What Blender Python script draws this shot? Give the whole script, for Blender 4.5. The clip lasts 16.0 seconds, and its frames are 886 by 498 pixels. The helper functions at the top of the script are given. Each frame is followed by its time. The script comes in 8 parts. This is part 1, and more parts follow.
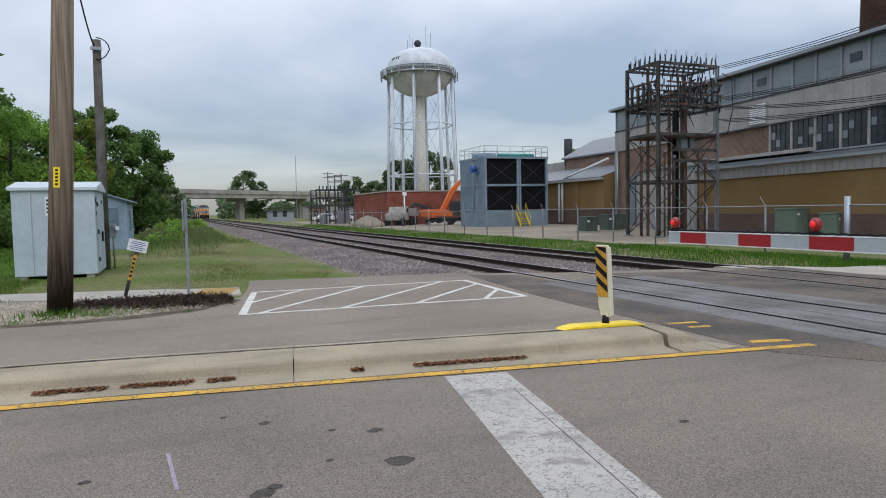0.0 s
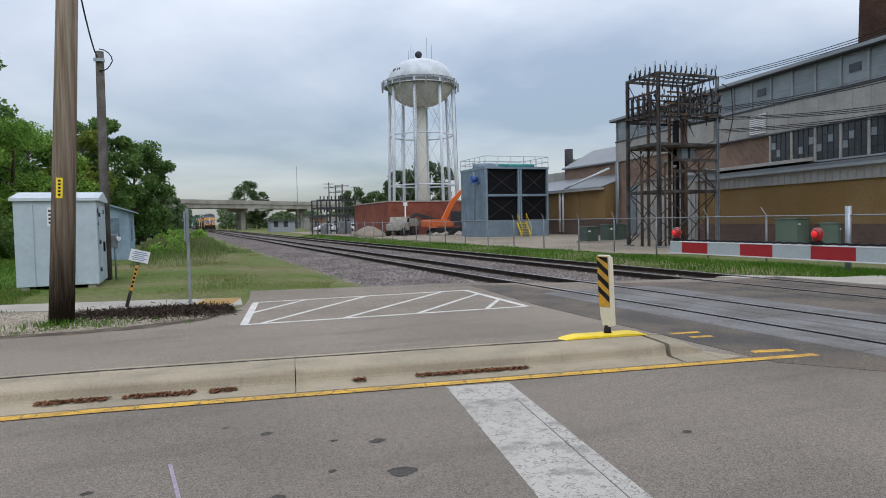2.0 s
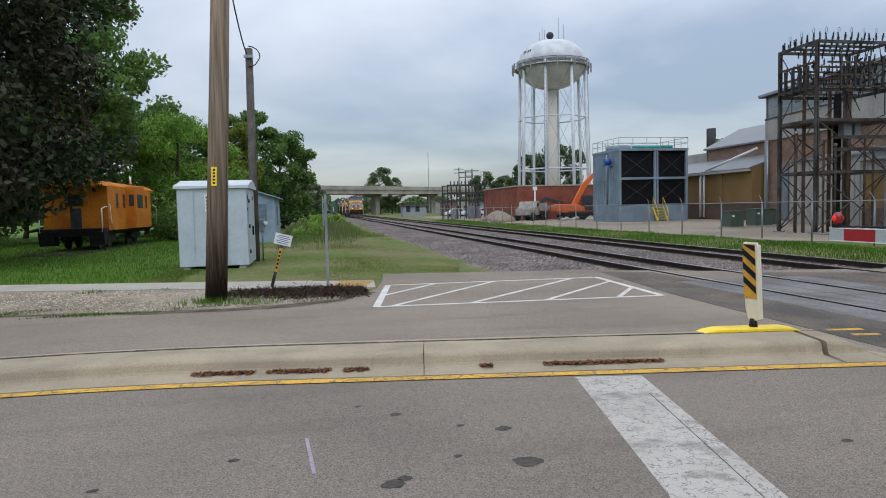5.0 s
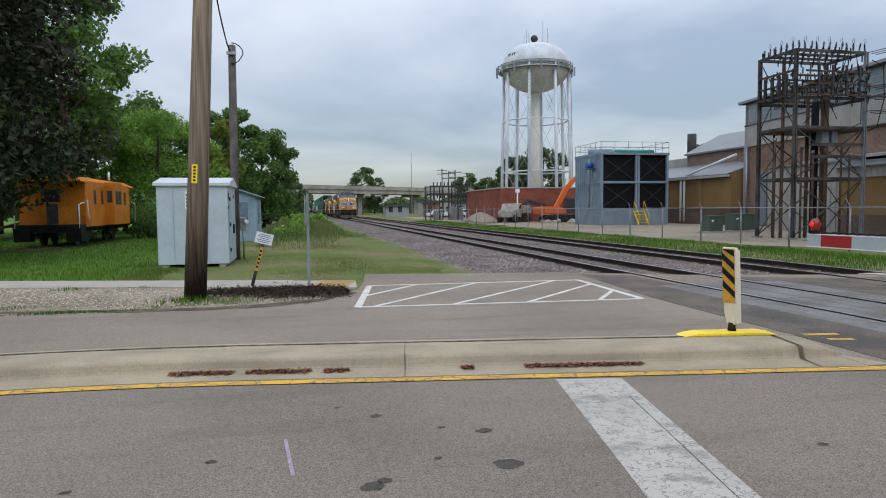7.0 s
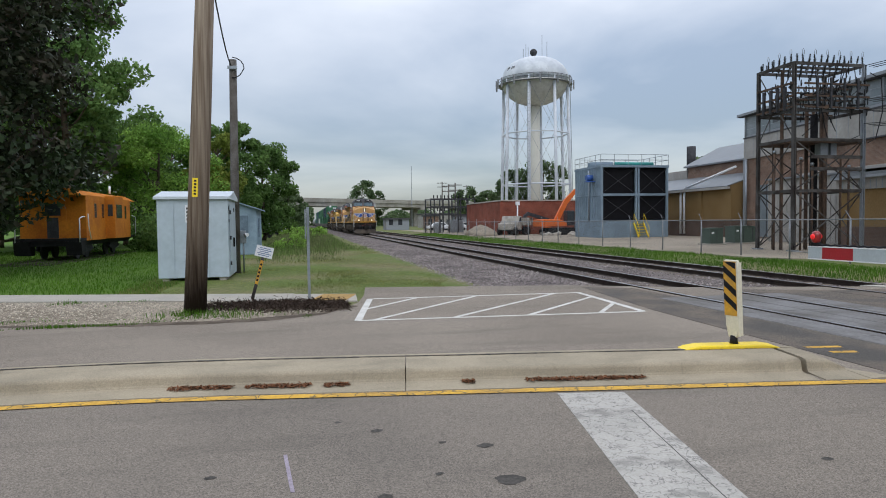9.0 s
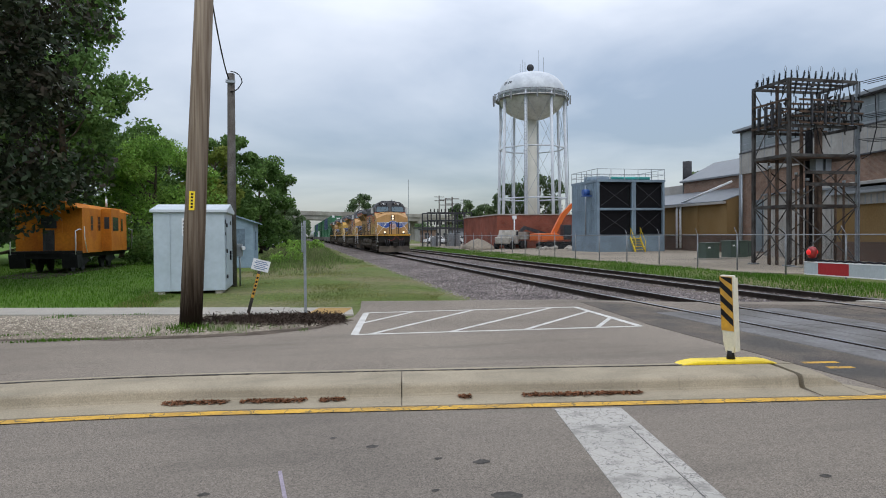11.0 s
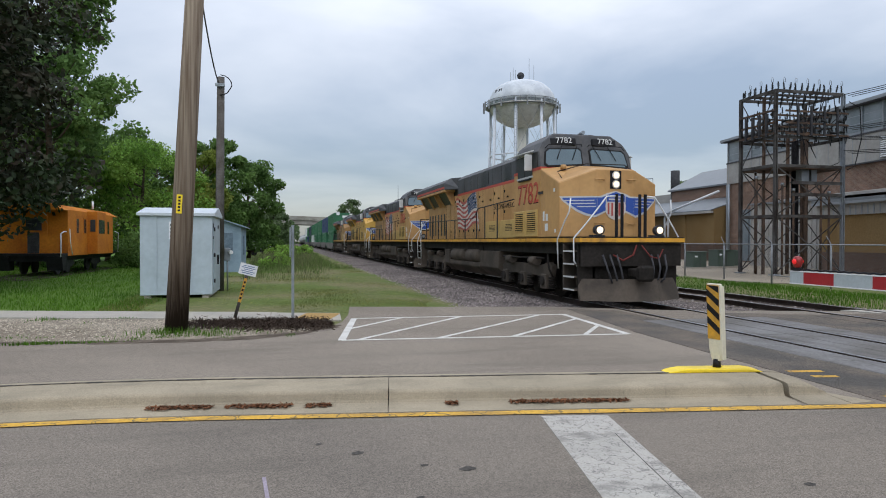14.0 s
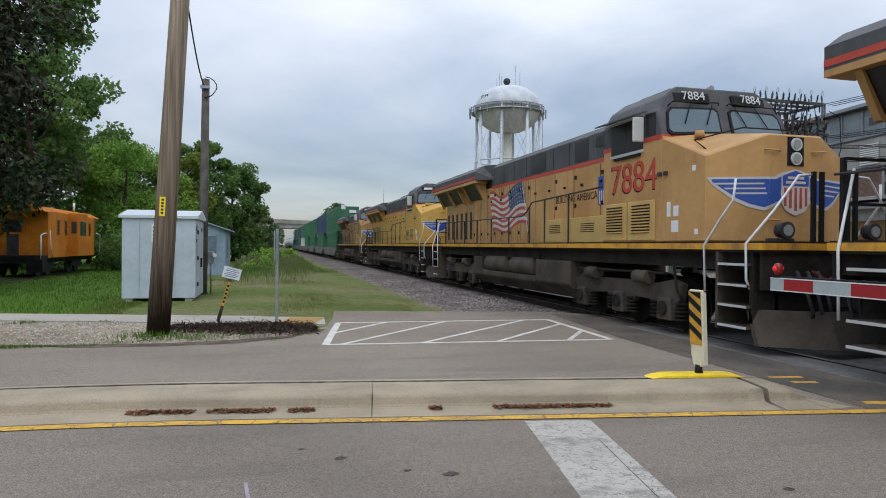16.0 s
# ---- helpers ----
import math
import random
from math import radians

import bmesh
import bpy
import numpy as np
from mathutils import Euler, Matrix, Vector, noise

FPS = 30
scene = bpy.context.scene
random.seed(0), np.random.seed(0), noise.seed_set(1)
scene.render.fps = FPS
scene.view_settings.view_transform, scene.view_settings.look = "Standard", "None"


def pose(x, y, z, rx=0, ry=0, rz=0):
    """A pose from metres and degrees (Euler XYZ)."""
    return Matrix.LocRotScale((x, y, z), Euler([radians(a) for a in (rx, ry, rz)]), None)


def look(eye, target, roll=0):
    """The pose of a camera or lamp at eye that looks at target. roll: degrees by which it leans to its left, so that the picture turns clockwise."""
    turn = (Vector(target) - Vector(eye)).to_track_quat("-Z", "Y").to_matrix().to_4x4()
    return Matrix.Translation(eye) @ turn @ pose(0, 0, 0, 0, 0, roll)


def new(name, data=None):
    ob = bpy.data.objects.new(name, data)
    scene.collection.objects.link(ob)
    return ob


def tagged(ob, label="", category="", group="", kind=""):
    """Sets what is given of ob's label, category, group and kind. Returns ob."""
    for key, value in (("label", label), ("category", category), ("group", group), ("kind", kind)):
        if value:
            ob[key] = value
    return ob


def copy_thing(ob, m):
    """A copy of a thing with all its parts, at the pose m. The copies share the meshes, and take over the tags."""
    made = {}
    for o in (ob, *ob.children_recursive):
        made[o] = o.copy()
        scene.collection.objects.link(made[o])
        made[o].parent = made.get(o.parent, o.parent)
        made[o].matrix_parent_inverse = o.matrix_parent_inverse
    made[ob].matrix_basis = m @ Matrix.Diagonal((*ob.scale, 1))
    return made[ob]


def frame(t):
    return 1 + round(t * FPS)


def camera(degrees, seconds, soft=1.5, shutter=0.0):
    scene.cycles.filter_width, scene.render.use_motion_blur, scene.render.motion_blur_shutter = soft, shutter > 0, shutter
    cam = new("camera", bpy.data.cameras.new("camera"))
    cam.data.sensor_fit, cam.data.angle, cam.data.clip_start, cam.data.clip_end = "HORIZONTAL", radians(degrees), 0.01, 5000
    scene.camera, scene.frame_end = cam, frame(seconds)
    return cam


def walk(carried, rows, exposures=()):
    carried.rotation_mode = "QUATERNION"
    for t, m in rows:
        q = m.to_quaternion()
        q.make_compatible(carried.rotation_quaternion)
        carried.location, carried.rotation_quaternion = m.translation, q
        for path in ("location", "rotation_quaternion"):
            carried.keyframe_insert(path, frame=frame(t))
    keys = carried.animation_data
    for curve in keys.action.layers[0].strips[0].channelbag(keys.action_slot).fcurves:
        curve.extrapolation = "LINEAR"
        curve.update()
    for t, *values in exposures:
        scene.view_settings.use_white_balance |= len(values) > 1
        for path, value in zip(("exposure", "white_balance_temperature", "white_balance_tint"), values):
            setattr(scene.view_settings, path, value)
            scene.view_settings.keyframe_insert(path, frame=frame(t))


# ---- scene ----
cam = camera(68.57, 16.0, soft=1.0)
# seconds, place, then yaw, pitch and roll in degrees
PATH = [
    (0, -0.000, -0.000, 1.680, -22.29, -3.41, -1.16),
    (0.5, -0.010, -0.011, 1.686, -22.16, -3.24, -1.31),
    (1, -0.007, -0.003, 1.680, -22.16, -2.98, -1.48),
    (1.5, -0.013, -0.006, 1.682, -22.35, -2.71, -1.13),
    (2, -0.016, -0.005, 1.681, -22.24, -2.52, -1.20),
    (2.5, -0.018, -0.004, 1.685, -21.96, -2.44, -1.46),
    (3, -0.012, 0.004, 1.682, -21.89, -2.31, -1.56),
    (3.5, -0.012, 0.005, 1.680, -22.07, -2.29, -1.74),
    (4, -0.016, 0.007, 1.683, -22.34, -2.19, -1.33),
    (4.5, -0.020, 0.002, 1.693, -22.22, -1.94, -1.59),
    (4.8, 0.001, 0.029, 1.687, -14.99, -3.29, -2.43),
    (5, 0.018, 0.060, 1.690, -10.85, -3.62, -1.36),
    (5.2, 0.006, 0.046, 1.678, -10.30, -3.46, 0.63),
    (7.5, 0.018, 0.082, 1.695, -12.74, -3.54, -0.85),
    (8, 0.017, 0.080, 1.697, -12.67, -3.32, -1.01),
    (8.5, 0.016, 0.081, 1.699, -12.69, -2.91, -0.88),
    (9, 0.017, 0.092, 1.696, -12.42, -2.44, -0.69),
    (9.2, 0.016, 0.083, 1.693, -12.39, -2.25, -0.70),
    (11.5, 0.021, 0.098, 1.705, -12.76, -0.91, -0.49),
    (12, 0.024, 0.097, 1.704, -12.72, -0.61, -0.48),
    (12.5, 0.027, 0.096, 1.700, -12.83, -0.60, -0.12),
    (13, 0.032, 0.103, 1.698, -13.20, -0.60, -0.07),
    (13.5, 0.033, 0.098, 1.698, -13.37, -0.72, 0.01),
    (14, 0.028, 0.105, 1.698, -13.68, -0.68, 0.08),
    (14.5, 0.028, 0.107, 1.699, -14.06, -0.56, -0.06),
    (15, 0.033, 0.096, 1.697, -14.31, -0.45, 0.25),
    (15.5, 0.034, 0.099, 1.700, -14.58, -0.34, 0.54),
    (16, 0.031, 0.097, 1.701, -14.97, -0.27, 0.49),
]
walk(cam, [(t, pose(x, y, z, 90 + p, 0, w) @ pose(0, 0, 0, 0, 0, r)) for t, x, y, z, w, p, r in PATH])

# ---- sky and light: a bright overcast day ----
world = bpy.data.worlds.new("overcast_sky")
scene.world = world
world.use_nodes = True
wt = world.node_tree
wt.nodes.clear()


def wn(kind, **kw):
    n = wt.nodes.new(kind)
    for k, v in kw.items():
        n.inputs[k].default_value = v
    return n


sky = wt.nodes.new("ShaderNodeTexSky")
sky.sky_type = "NISHITA"
sky.sun_disc = False
sky.sun_elevation, sky.sun_rotation = radians(55), radians(200)
geo = wn("ShaderNodeTexCoord")
sep = wn("ShaderNodeSeparateXYZ")
wt.links.new(geo.outputs["Generated"], sep.inputs[0])
zc = wt.nodes.new("ShaderNodeMath"); zc.operation = "MAXIMUM"; zc.inputs[1].default_value = 0.0
wt.links.new(sep.outputs[2], zc.inputs[0])
za = wt.nodes.new("ShaderNodeMath"); za.operation = "ADD"; za.inputs[1].default_value = 0.16
wt.links.new(zc.outputs[0], za.inputs[0])
flat = wt.nodes.new("ShaderNodeVectorMath"); flat.operation = "DIVIDE"
wt.links.new(geo.outputs["Generated"], flat.inputs[0])
comb = wn("ShaderNodeCombineXYZ", Z=1.0)
wt.links.new(za.outputs[0], comb.inputs[0]); wt.links.new(za.outputs[0], comb.inputs[1])
wt.links.new(comb.outputs[0], flat.inputs[1])
cloud = wn("ShaderNodeTexNoise", Scale=0.62, Detail=6.0, Roughness=0.5, Distortion=0.35)
wt.links.new(flat.outputs[0], cloud.inputs["Vector"])
cr = wt.nodes.new("ShaderNodeValToRGB")
cr.color_ramp.elements[0].position, cr.color_ramp.elements[0].color = 0.38, (0.33, 0.385, 0.475, 1)
cr.color_ramp.elements[1].position, cr.color_ramp.elements[1].color = 0.62, (0.75, 0.77, 0.82, 1)
wt.links.new(cloud.outputs[0], cr.inputs[0])
up = wt.nodes.new("ShaderNodeMapRange")
for k, v in ((1, 0.0), (2, 0.75), (3, 0.33), (4, 2.2)):
    up.inputs[k].default_value = v
wt.links.new(zc.outputs[0], up.inputs[0])
bright = wt.nodes.new("ShaderNodeVectorMath"); bright.operation = "SCALE"
wt.links.new(cr.outputs[0], bright.inputs[0]); wt.links.new(up.outputs[0], bright.inputs["Scale"])
bg1 = wn("ShaderNodeBackground", Strength=0.05)
bg2 = wn("ShaderNodeBackground", Strength=0.95)
wt.links.new(sky.outputs[0], bg1.inputs[0]); wt.links.new(bright.outputs[0], bg2.inputs[0])
add = wt.nodes.new("ShaderNodeAddShader")
wt.links.new(bg1.outputs[0], add.inputs[0]); wt.links.new(bg2.outputs[0], add.inputs[1])
wout = wt.nodes.new("ShaderNodeOutputWorld")
wt.links.new(add.outputs[0], wout.inputs[0])
sun = new("sun", bpy.data.lights.new("sun", "SUN"))
sun.data.energy, sun.data.angle, sun.data.color = 0.9, radians(40), (1.0, 0.97, 0.92)
sun.matrix_world = look((-20, -50, 80), (0, 10, 0))
scene.view_settings.exposure = 0.0

# ---- materials ----
def material(name, color, rough=0.7, metal=0.0, var=0.25, scale=3.0, fine=40.0, bump=0.15, dist=0.02, second=None, spread=(0.42, 0.62), rand=0.0, spec=0.5, speck=0.0):
    """A surface of one colour, or of two in patches, with grain at two scales and a fine relief."""
    m = bpy.data.materials.new(name)
    m.use_nodes = True
    t = m.node_tree
    b = t.nodes["Principled BSDF"]
    b.inputs["Roughness"].default_value, b.inputs["Metallic"].default_value = rough, metal
    b.inputs["Specular IOR Level"].default_value = min(spec, 0.15) if rough >= 0.6 else spec
    co = t.nodes.new("ShaderNodeTexCoord")
    big = t.nodes.new("ShaderNodeTexNoise"); big.inputs["Scale"].default_value = scale; big.inputs["Detail"].default_value = 5
    small = t.nodes.new("ShaderNodeTexNoise"); small.inputs["Scale"].default_value = fine; small.inputs["Detail"].default_value = 3
    for n in (big, small):
        t.links.new(co.outputs["Object"], n.inputs["Vector"])
    patch = t.nodes.new("ShaderNodeMix"); patch.data_type = "RGBA"
    patch.inputs[6].default_value = (*color, 1)
    patch.inputs[7].default_value = (*(second or [c * (1 - var) for c in color]), 1)
    ramp = t.nodes.new("ShaderNodeMapRange"); ramp.inputs[1].default_value, ramp.inputs[2].default_value = spread
    t.links.new(big.outputs[0], ramp.inputs[0]); t.links.new(ramp.outputs[0], patch.inputs[0])
    grain = t.nodes.new("ShaderNodeMapRange")
    grain.inputs[1].default_value, grain.inputs[2].default_value, grain.inputs[3].default_value, grain.inputs[4].default_value = 0.3, 0.7, 1 - var, 1 + var
    t.links.new(small.outputs[0], grain.inputs[0])
    mul = t.nodes.new("ShaderNodeVectorMath"); mul.operation = "SCALE"
    t.links.new(patch.outputs[2], mul.inputs[0]); t.links.new(grain.outputs[0], mul.inputs["Scale"])
    last = mul.outputs[0]
    if speck:
        st = t.nodes.new("ShaderNodeTexVoronoi"); st.inputs["Scale"].default_value = 130
        t.links.new(co.outputs["Object"], st.inputs["Vector"])
        sr = t.nodes.new("ShaderNodeMapRange"); sr.inputs[3].default_value, sr.inputs[4].default_value = 1 - speck, 1 + speck
        bw = t.nodes.new("ShaderNodeSeparateXYZ")
        t.links.new(st.outputs["Color"], bw.inputs[0]); t.links.new(bw.outputs[0], sr.inputs[0])
        m3 = t.nodes.new("ShaderNodeVectorMath"); m3.operation = "SCALE"
        t.links.new(last, m3.inputs[0]); t.links.new(sr.outputs[0], m3.inputs["Scale"])
        last = m3.outputs[0]
    if rand:
        info = t.nodes.new("ShaderNodeNewGeometry")
        rr = t.nodes.new("ShaderNodeMapRange"); rr.inputs[3].default_value, rr.inputs[4].default_value = 1 - rand, 1 + rand
        t.links.new(info.outputs["Random Per Island"], rr.inputs[0])
        m2 = t.nodes.new("ShaderNodeVectorMath"); m2.operation = "SCALE"
        t.links.new(last, m2.inputs[0]); t.links.new(rr.outputs[0], m2.inputs["Scale"])
        last = m2.outputs[0]
    t.links.new(last, b.inputs["Base Color"])
    if bump:
        bp = t.nodes.new("ShaderNodeBump"); bp.inputs["Strength"].default_value, bp.inputs["Distance"].default_value = bump, dist
        t.links.new(small.outputs[0], bp.inputs["Height"]); t.links.new(bp.outputs[0], b.inputs["Normal"])
    return m


def glow(name, color, strength):
    m = bpy.data.materials.new(name)
    m.use_nodes = True
    b = m.node_tree.nodes["Principled BSDF"]
    b.inputs["Base Color"].default_value = (*color, 1)
    b.inputs["Emission Color"].default_value, b.inputs["Emission Strength"].default_value = (*color, 1), strength
    return m


def cracks(m, scale, width, dark, distort=0.3, vec=(1, 1, 1)):
    """Thin dark cracks between voronoi cells, laid over a material's colour."""
    t = m.node_tree
    b = t.nodes["Principled BSDF"]
    src = b.inputs["Base Color"].links[0].from_socket
    co = t.nodes.new("ShaderNodeTexCoord")
    mp = t.nodes.new("ShaderNodeMapping"); mp.inputs["Scale"].default_value = vec
    nz = t.nodes.new("ShaderNodeTexNoise"); nz.inputs["Scale"].default_value = scale * 1.5
    mx = t.nodes.new("ShaderNodeVectorMath"); mx.operation = "MULTIPLY_ADD"; mx.inputs[1].default_value = (distort,) * 3
    v = t.nodes.new("ShaderNodeTexVoronoi"); v.feature = "DISTANCE_TO_EDGE"; v.inputs["Scale"].default_value = scale
    t.links.new(co.outputs["Object"], mp.inputs[0]); t.links.new(mp.outputs[0], nz.inputs["Vector"])
    t.links.new(nz.outputs["Color"], mx.inputs[0]); t.links.new(mp.outputs[0], mx.inputs[2]); t.links.new(mx.outputs[0], v.inputs["Vector"])
    r = t.nodes.new("ShaderNodeMapRange"); r.inputs[1].default_value, r.inputs[2].default_value = width * 0.4, width
    t.links.new(v.outputs["Distance"], r.inputs[0])
    mix = t.nodes.new("ShaderNodeMix"); mix.data_type = "RGBA"
    mix.inputs[6].default_value = (*dark, 1)
    t.links.new(r.outputs[0], mix.inputs[0]); t.links.new(src, mix.inputs[7]); t.links.new(mix.outputs[2], b.inputs["Base Color"])
    return m


def brick_material(name, c1, c2, mortar, w=0.21, h=0.07, axis="x"):
    m = material(name, c1, 0.85)
    t = m.node_tree
    b = t.nodes["Principled BSDF"]
    co = t.nodes.new("ShaderNodeTexCoord")
    sp = t.nodes.new("ShaderNodeSeparateXYZ"); cb = t.nodes.new("ShaderNodeCombineXYZ")
    sm = t.nodes.new("ShaderNodeMath"); sm.operation = "ADD"
    t.links.new(co.outputs["Object"], sp.inputs[0])
    t.links.new(sp.outputs[0], sm.inputs[0]); t.links.new(sp.outputs[1], sm.inputs[1])
    t.links.new(sm.outputs[0], cb.inputs[0]); t.links.new(sp.outputs[2], cb.inputs[1])
    br = t.nodes.new("ShaderNodeTexBrick")
    br.inputs["Color1"].default_value, br.inputs["Color2"].default_value, br.inputs["Mortar"].default_value = (*c1, 1), (*c2, 1), (*mortar, 1)
    br.inputs["Scale"].default_value, br.inputs["Brick Width"].default_value, br.inputs["Row Height"].default_value, br.inputs["Mortar Size"].default_value = 1.0, w, h, 0.008
    nz = t.nodes.new("ShaderNodeTexNoise"); nz.inputs["Scale"].default_value = 0.7; nz.inputs["Detail"].default_value = 6
    t.links.new(co.outputs["Object"], nz.inputs["Vector"])
    mr = t.nodes.new("ShaderNodeMapRange"); mr.inputs[1].default_value, mr.inputs[2].default_value, mr.inputs[3].default_value, mr.inputs[4].default_value = 0.3, 0.7, 0.7, 1.2
    t.links.new(nz.outputs[0], mr.inputs[0])
    sc = t.nodes.new("ShaderNodeVectorMath"); sc.operation = "SCALE"
    t.links.new(cb.outputs[0], br.inputs["Vector"]); t.links.new(br.outputs["Color"], sc.inputs[0]); t.links.new(mr.outputs[0], sc.inputs["Scale"])
    t.links.new(sc.outputs[0], b.inputs["Base Color"])
    return m


ASPHALT = material("asphalt", (0.245, 0.208, 0.168), 0.92, var=0.1, scale=0.35, fine=75, bump=0.35, dist=0.006, second=(0.205, 0.173, 0.14), speck=0.4)
ASPHALT_NEAR = material("worn lane asphalt", (0.205, 0.176, 0.145), 0.92, var=0.1, scale=0.3, fine=75, bump=0.35, dist=0.006, second=(0.165, 0.143, 0.12), speck=0.4)
ASPHALT_DARK = material("patched asphalt", (0.145, 0.119, 0.096), 0.9, var=0.2, scale=0.8, fine=45, bump=0.35, dist=0.01, second=(0.085, 0.078, 0.07), speck=0.5)
CONCRETE = material("kerb concrete", (0.36, 0.305, 0.22), 0.88, var=0.07, scale=1.0, fine=60, bump=0.2, second=(0.28, 0.24, 0.175), speck=0.14)
SIDEWALK = material("sidewalk concrete", (0.39, 0.355, 0.305), 0.85, var=0.12, scale=1.2, fine=25, second=(0.34, 0.32, 0.28))
PANEL = material("crossing panel concrete", (0.188, 0.182, 0.178), 0.8, var=0.2, scale=0.8, fine=25, second=(0.13, 0.122, 0.112))
OVERPASS = material("bridge concrete", (0.36, 0.34, 0.30), 0.9, var=0.12, scale=0.3, fine=4, second=(0.27, 0.25, 0.22))
WHITE_PAINT = cracks(material("worn white road paint", (0.42, 0.395, 0.355), 0.8, var=0.1, scale=1.5, fine=60, second=(0.36, 0.34, 0.305), spread=(0.5, 0.68)), 7.5, 0.035, (0.20, 0.19, 0.175), 0.25)
HATCH_PAINT = material("fresher white road paint", (0.62, 0.60, 0.56), 0.8, var=0.08, scale=2.5, fine=40, second=(0.5, 0.48, 0.44))
PEBBLE = material("pale verge pebble", (0.40, 0.35, 0.28), 0.9, var=0.15, scale=2, fine=30, bump=0, rand=0.5)
YELLOW_PAINT = cracks(material("worn yellow road paint", (0.62, 0.36, 0.06), 0.8, var=0.15, scale=3, fine=30, second=(0.45, 0.27, 0.07)), 4.0, 0.03, (0.2, 0.15, 0.07), 0.2)
YELLOW = material("yellow plastic", (0.85, 0.62, 0.02), 0.5, var=0.06, second=(0.7, 0.5, 0.03))
STEEL = material("galvanised steel", (0.33, 0.36, 0.39), 0.45, 0.7, var=0.15, scale=5)
FENCE_STEEL = material("weathered fence steel", (0.24, 0.25, 0.26), 0.55, 0.4, var=0.2, scale=5)
FENCE_WIRE = material("dull chain-link wire", (0.13, 0.135, 0.14), 0.6, 0.4, var=0.2, scale=5)
RUST = material("dark rusted steel", (0.075, 0.055, 0.045), 0.8, 0.2, var=0.35, scale=2.5, second=(0.13, 0.085, 0.06))
LATTICE = material("weathered lattice steel", (0.09, 0.086, 0.082), 0.75, 0.2, var=0.3, scale=1.2, second=(0.036, 0.03, 0.027))
RAIL = material("brown rail web", (0.05, 0.038, 0.032), 0.8, 0.2, var=0.3, scale=4)
RAIL_TOP = material("polished railhead", (0.5, 0.5, 0.52), 0.3, 0.9, var=0.1)
TIE = material("old wooden tie", (0.14, 0.115, 0.09), 0.9, var=0.3, scale=4, fine=25, second=(0.08, 0.065, 0.055), rand=0.3)
STONE = material("ballast stone", (0.27, 0.235, 0.22), 0.9, var=0.2, scale=0.4, fine=20, second=(0.18, 0.155, 0.15), rand=0.45)
GRAVEL = material("pale gravel", (0.31, 0.265, 0.205), 0.95, var=0.3, scale=0.5, fine=18, bump=0.6, dist=0.02, second=(0.19, 0.158, 0.118), speck=0.6)
DIRT = material("dusty yard earth", (0.30, 0.255, 0.20), 0.95, var=0.15, scale=0.15, fine=8, bump=0.3, second=(0.23, 0.195, 0.15))
BALLAST = material("ballast bed", (0.16, 0.135, 0.125), 0.95, var=0.45, scale=0.35, fine=16, bump=0.9, dist=0.05, second=(0.10, 0.085, 0.08), speck=0.5)
GROUND = material("lawn ground", (0.10, 0.135, 0.032), 0.95, var=0.3, scale=0.22, fine=9, bump=0.6, dist=0.05, second=(0.165, 0.15, 0.075), spread=(0.42, 0.62))
GRASS = material("grass blade", (0.088, 0.185, 0.02), 0.7, var=0.2, scale=0.25, fine=3, bump=0, second=(0.06, 0.14, 0.017), rand=0.3)
DRY = material("dry grass blade", (0.20, 0.215, 0.07), 0.8, var=0.2, scale=0.4, fine=3, bump=0, second=(0.14, 0.17, 0.05), rand=0.4)
WEED = material("tall weed blade", (0.12, 0.19, 0.05), 0.8, var=0.2, scale=0.5, fine=3, bump=0, second=(0.19, 0.19, 0.10), rand=0.4)
MULCH = material("dead brush", (0.06, 0.042, 0.032), 0.95, var=0.4, scale=6, fine=20, rand=0.5)
SOIL = material("dark damp soil", (0.085, 0.066, 0.05), 0.95, var=0.3, scale=2.5, fine=22, bump=0.6, dist=0.02, second=(0.15, 0.12, 0.092), speck=0.4)
LITTER = material("brown leaf litter", (0.17, 0.075, 0.038), 0.95, var=0.3, scale=6, rand=0.4)
BARK = material("bark", (0.11, 0.085, 0.065), 0.95, var=0.3, scale=5, fine=20, bump=0.6)
LEAF_DARK = material("dark maple leaf", (0.034, 0.052, 0.025), 0.6, var=0.2, scale=0.5, fine=2, bump=0, second=(0.046, 0.036, 0.026), rand=0.45)
LEAF_MID = material("mid green leaf", (0.13, 0.22, 0.06), 0.6, var=0.2, scale=0.4, fine=2, bump=0, second=(0.09, 0.165, 0.045), rand=0.4)
LEAF_BRIGHT = material("bright green leaf", (0.27, 0.43, 0.085), 0.6, var=0.2, scale=0.4, fine=2, bump=0, second=(0.16, 0.30, 0.055), rand=0.4)
LEAF_TALL = material("tall tree leaf", (0.17, 0.28, 0.08), 0.6, var=0.2, scale=0.4, fine=2, bump=0, second=(0.11, 0.20, 0.06), rand=0.4)
LEAF_YELLOW = material("yellow green leaf", (0.24, 0.28, 0.055), 0.6, var=0.2, scale=0.4, fine=2, bump=0, second=(0.17, 0.225, 0.045), rand=0.4)
# distant leaves: haze is put into the colour, so they are paler
LEAF_FAR = material("haze-paled far foliage", (0.14, 0.195, 0.09), 0.7, var=0.2, scale=0.2, fine=1, bump=0, second=(0.072, 0.117, 0.052), rand=0.35)


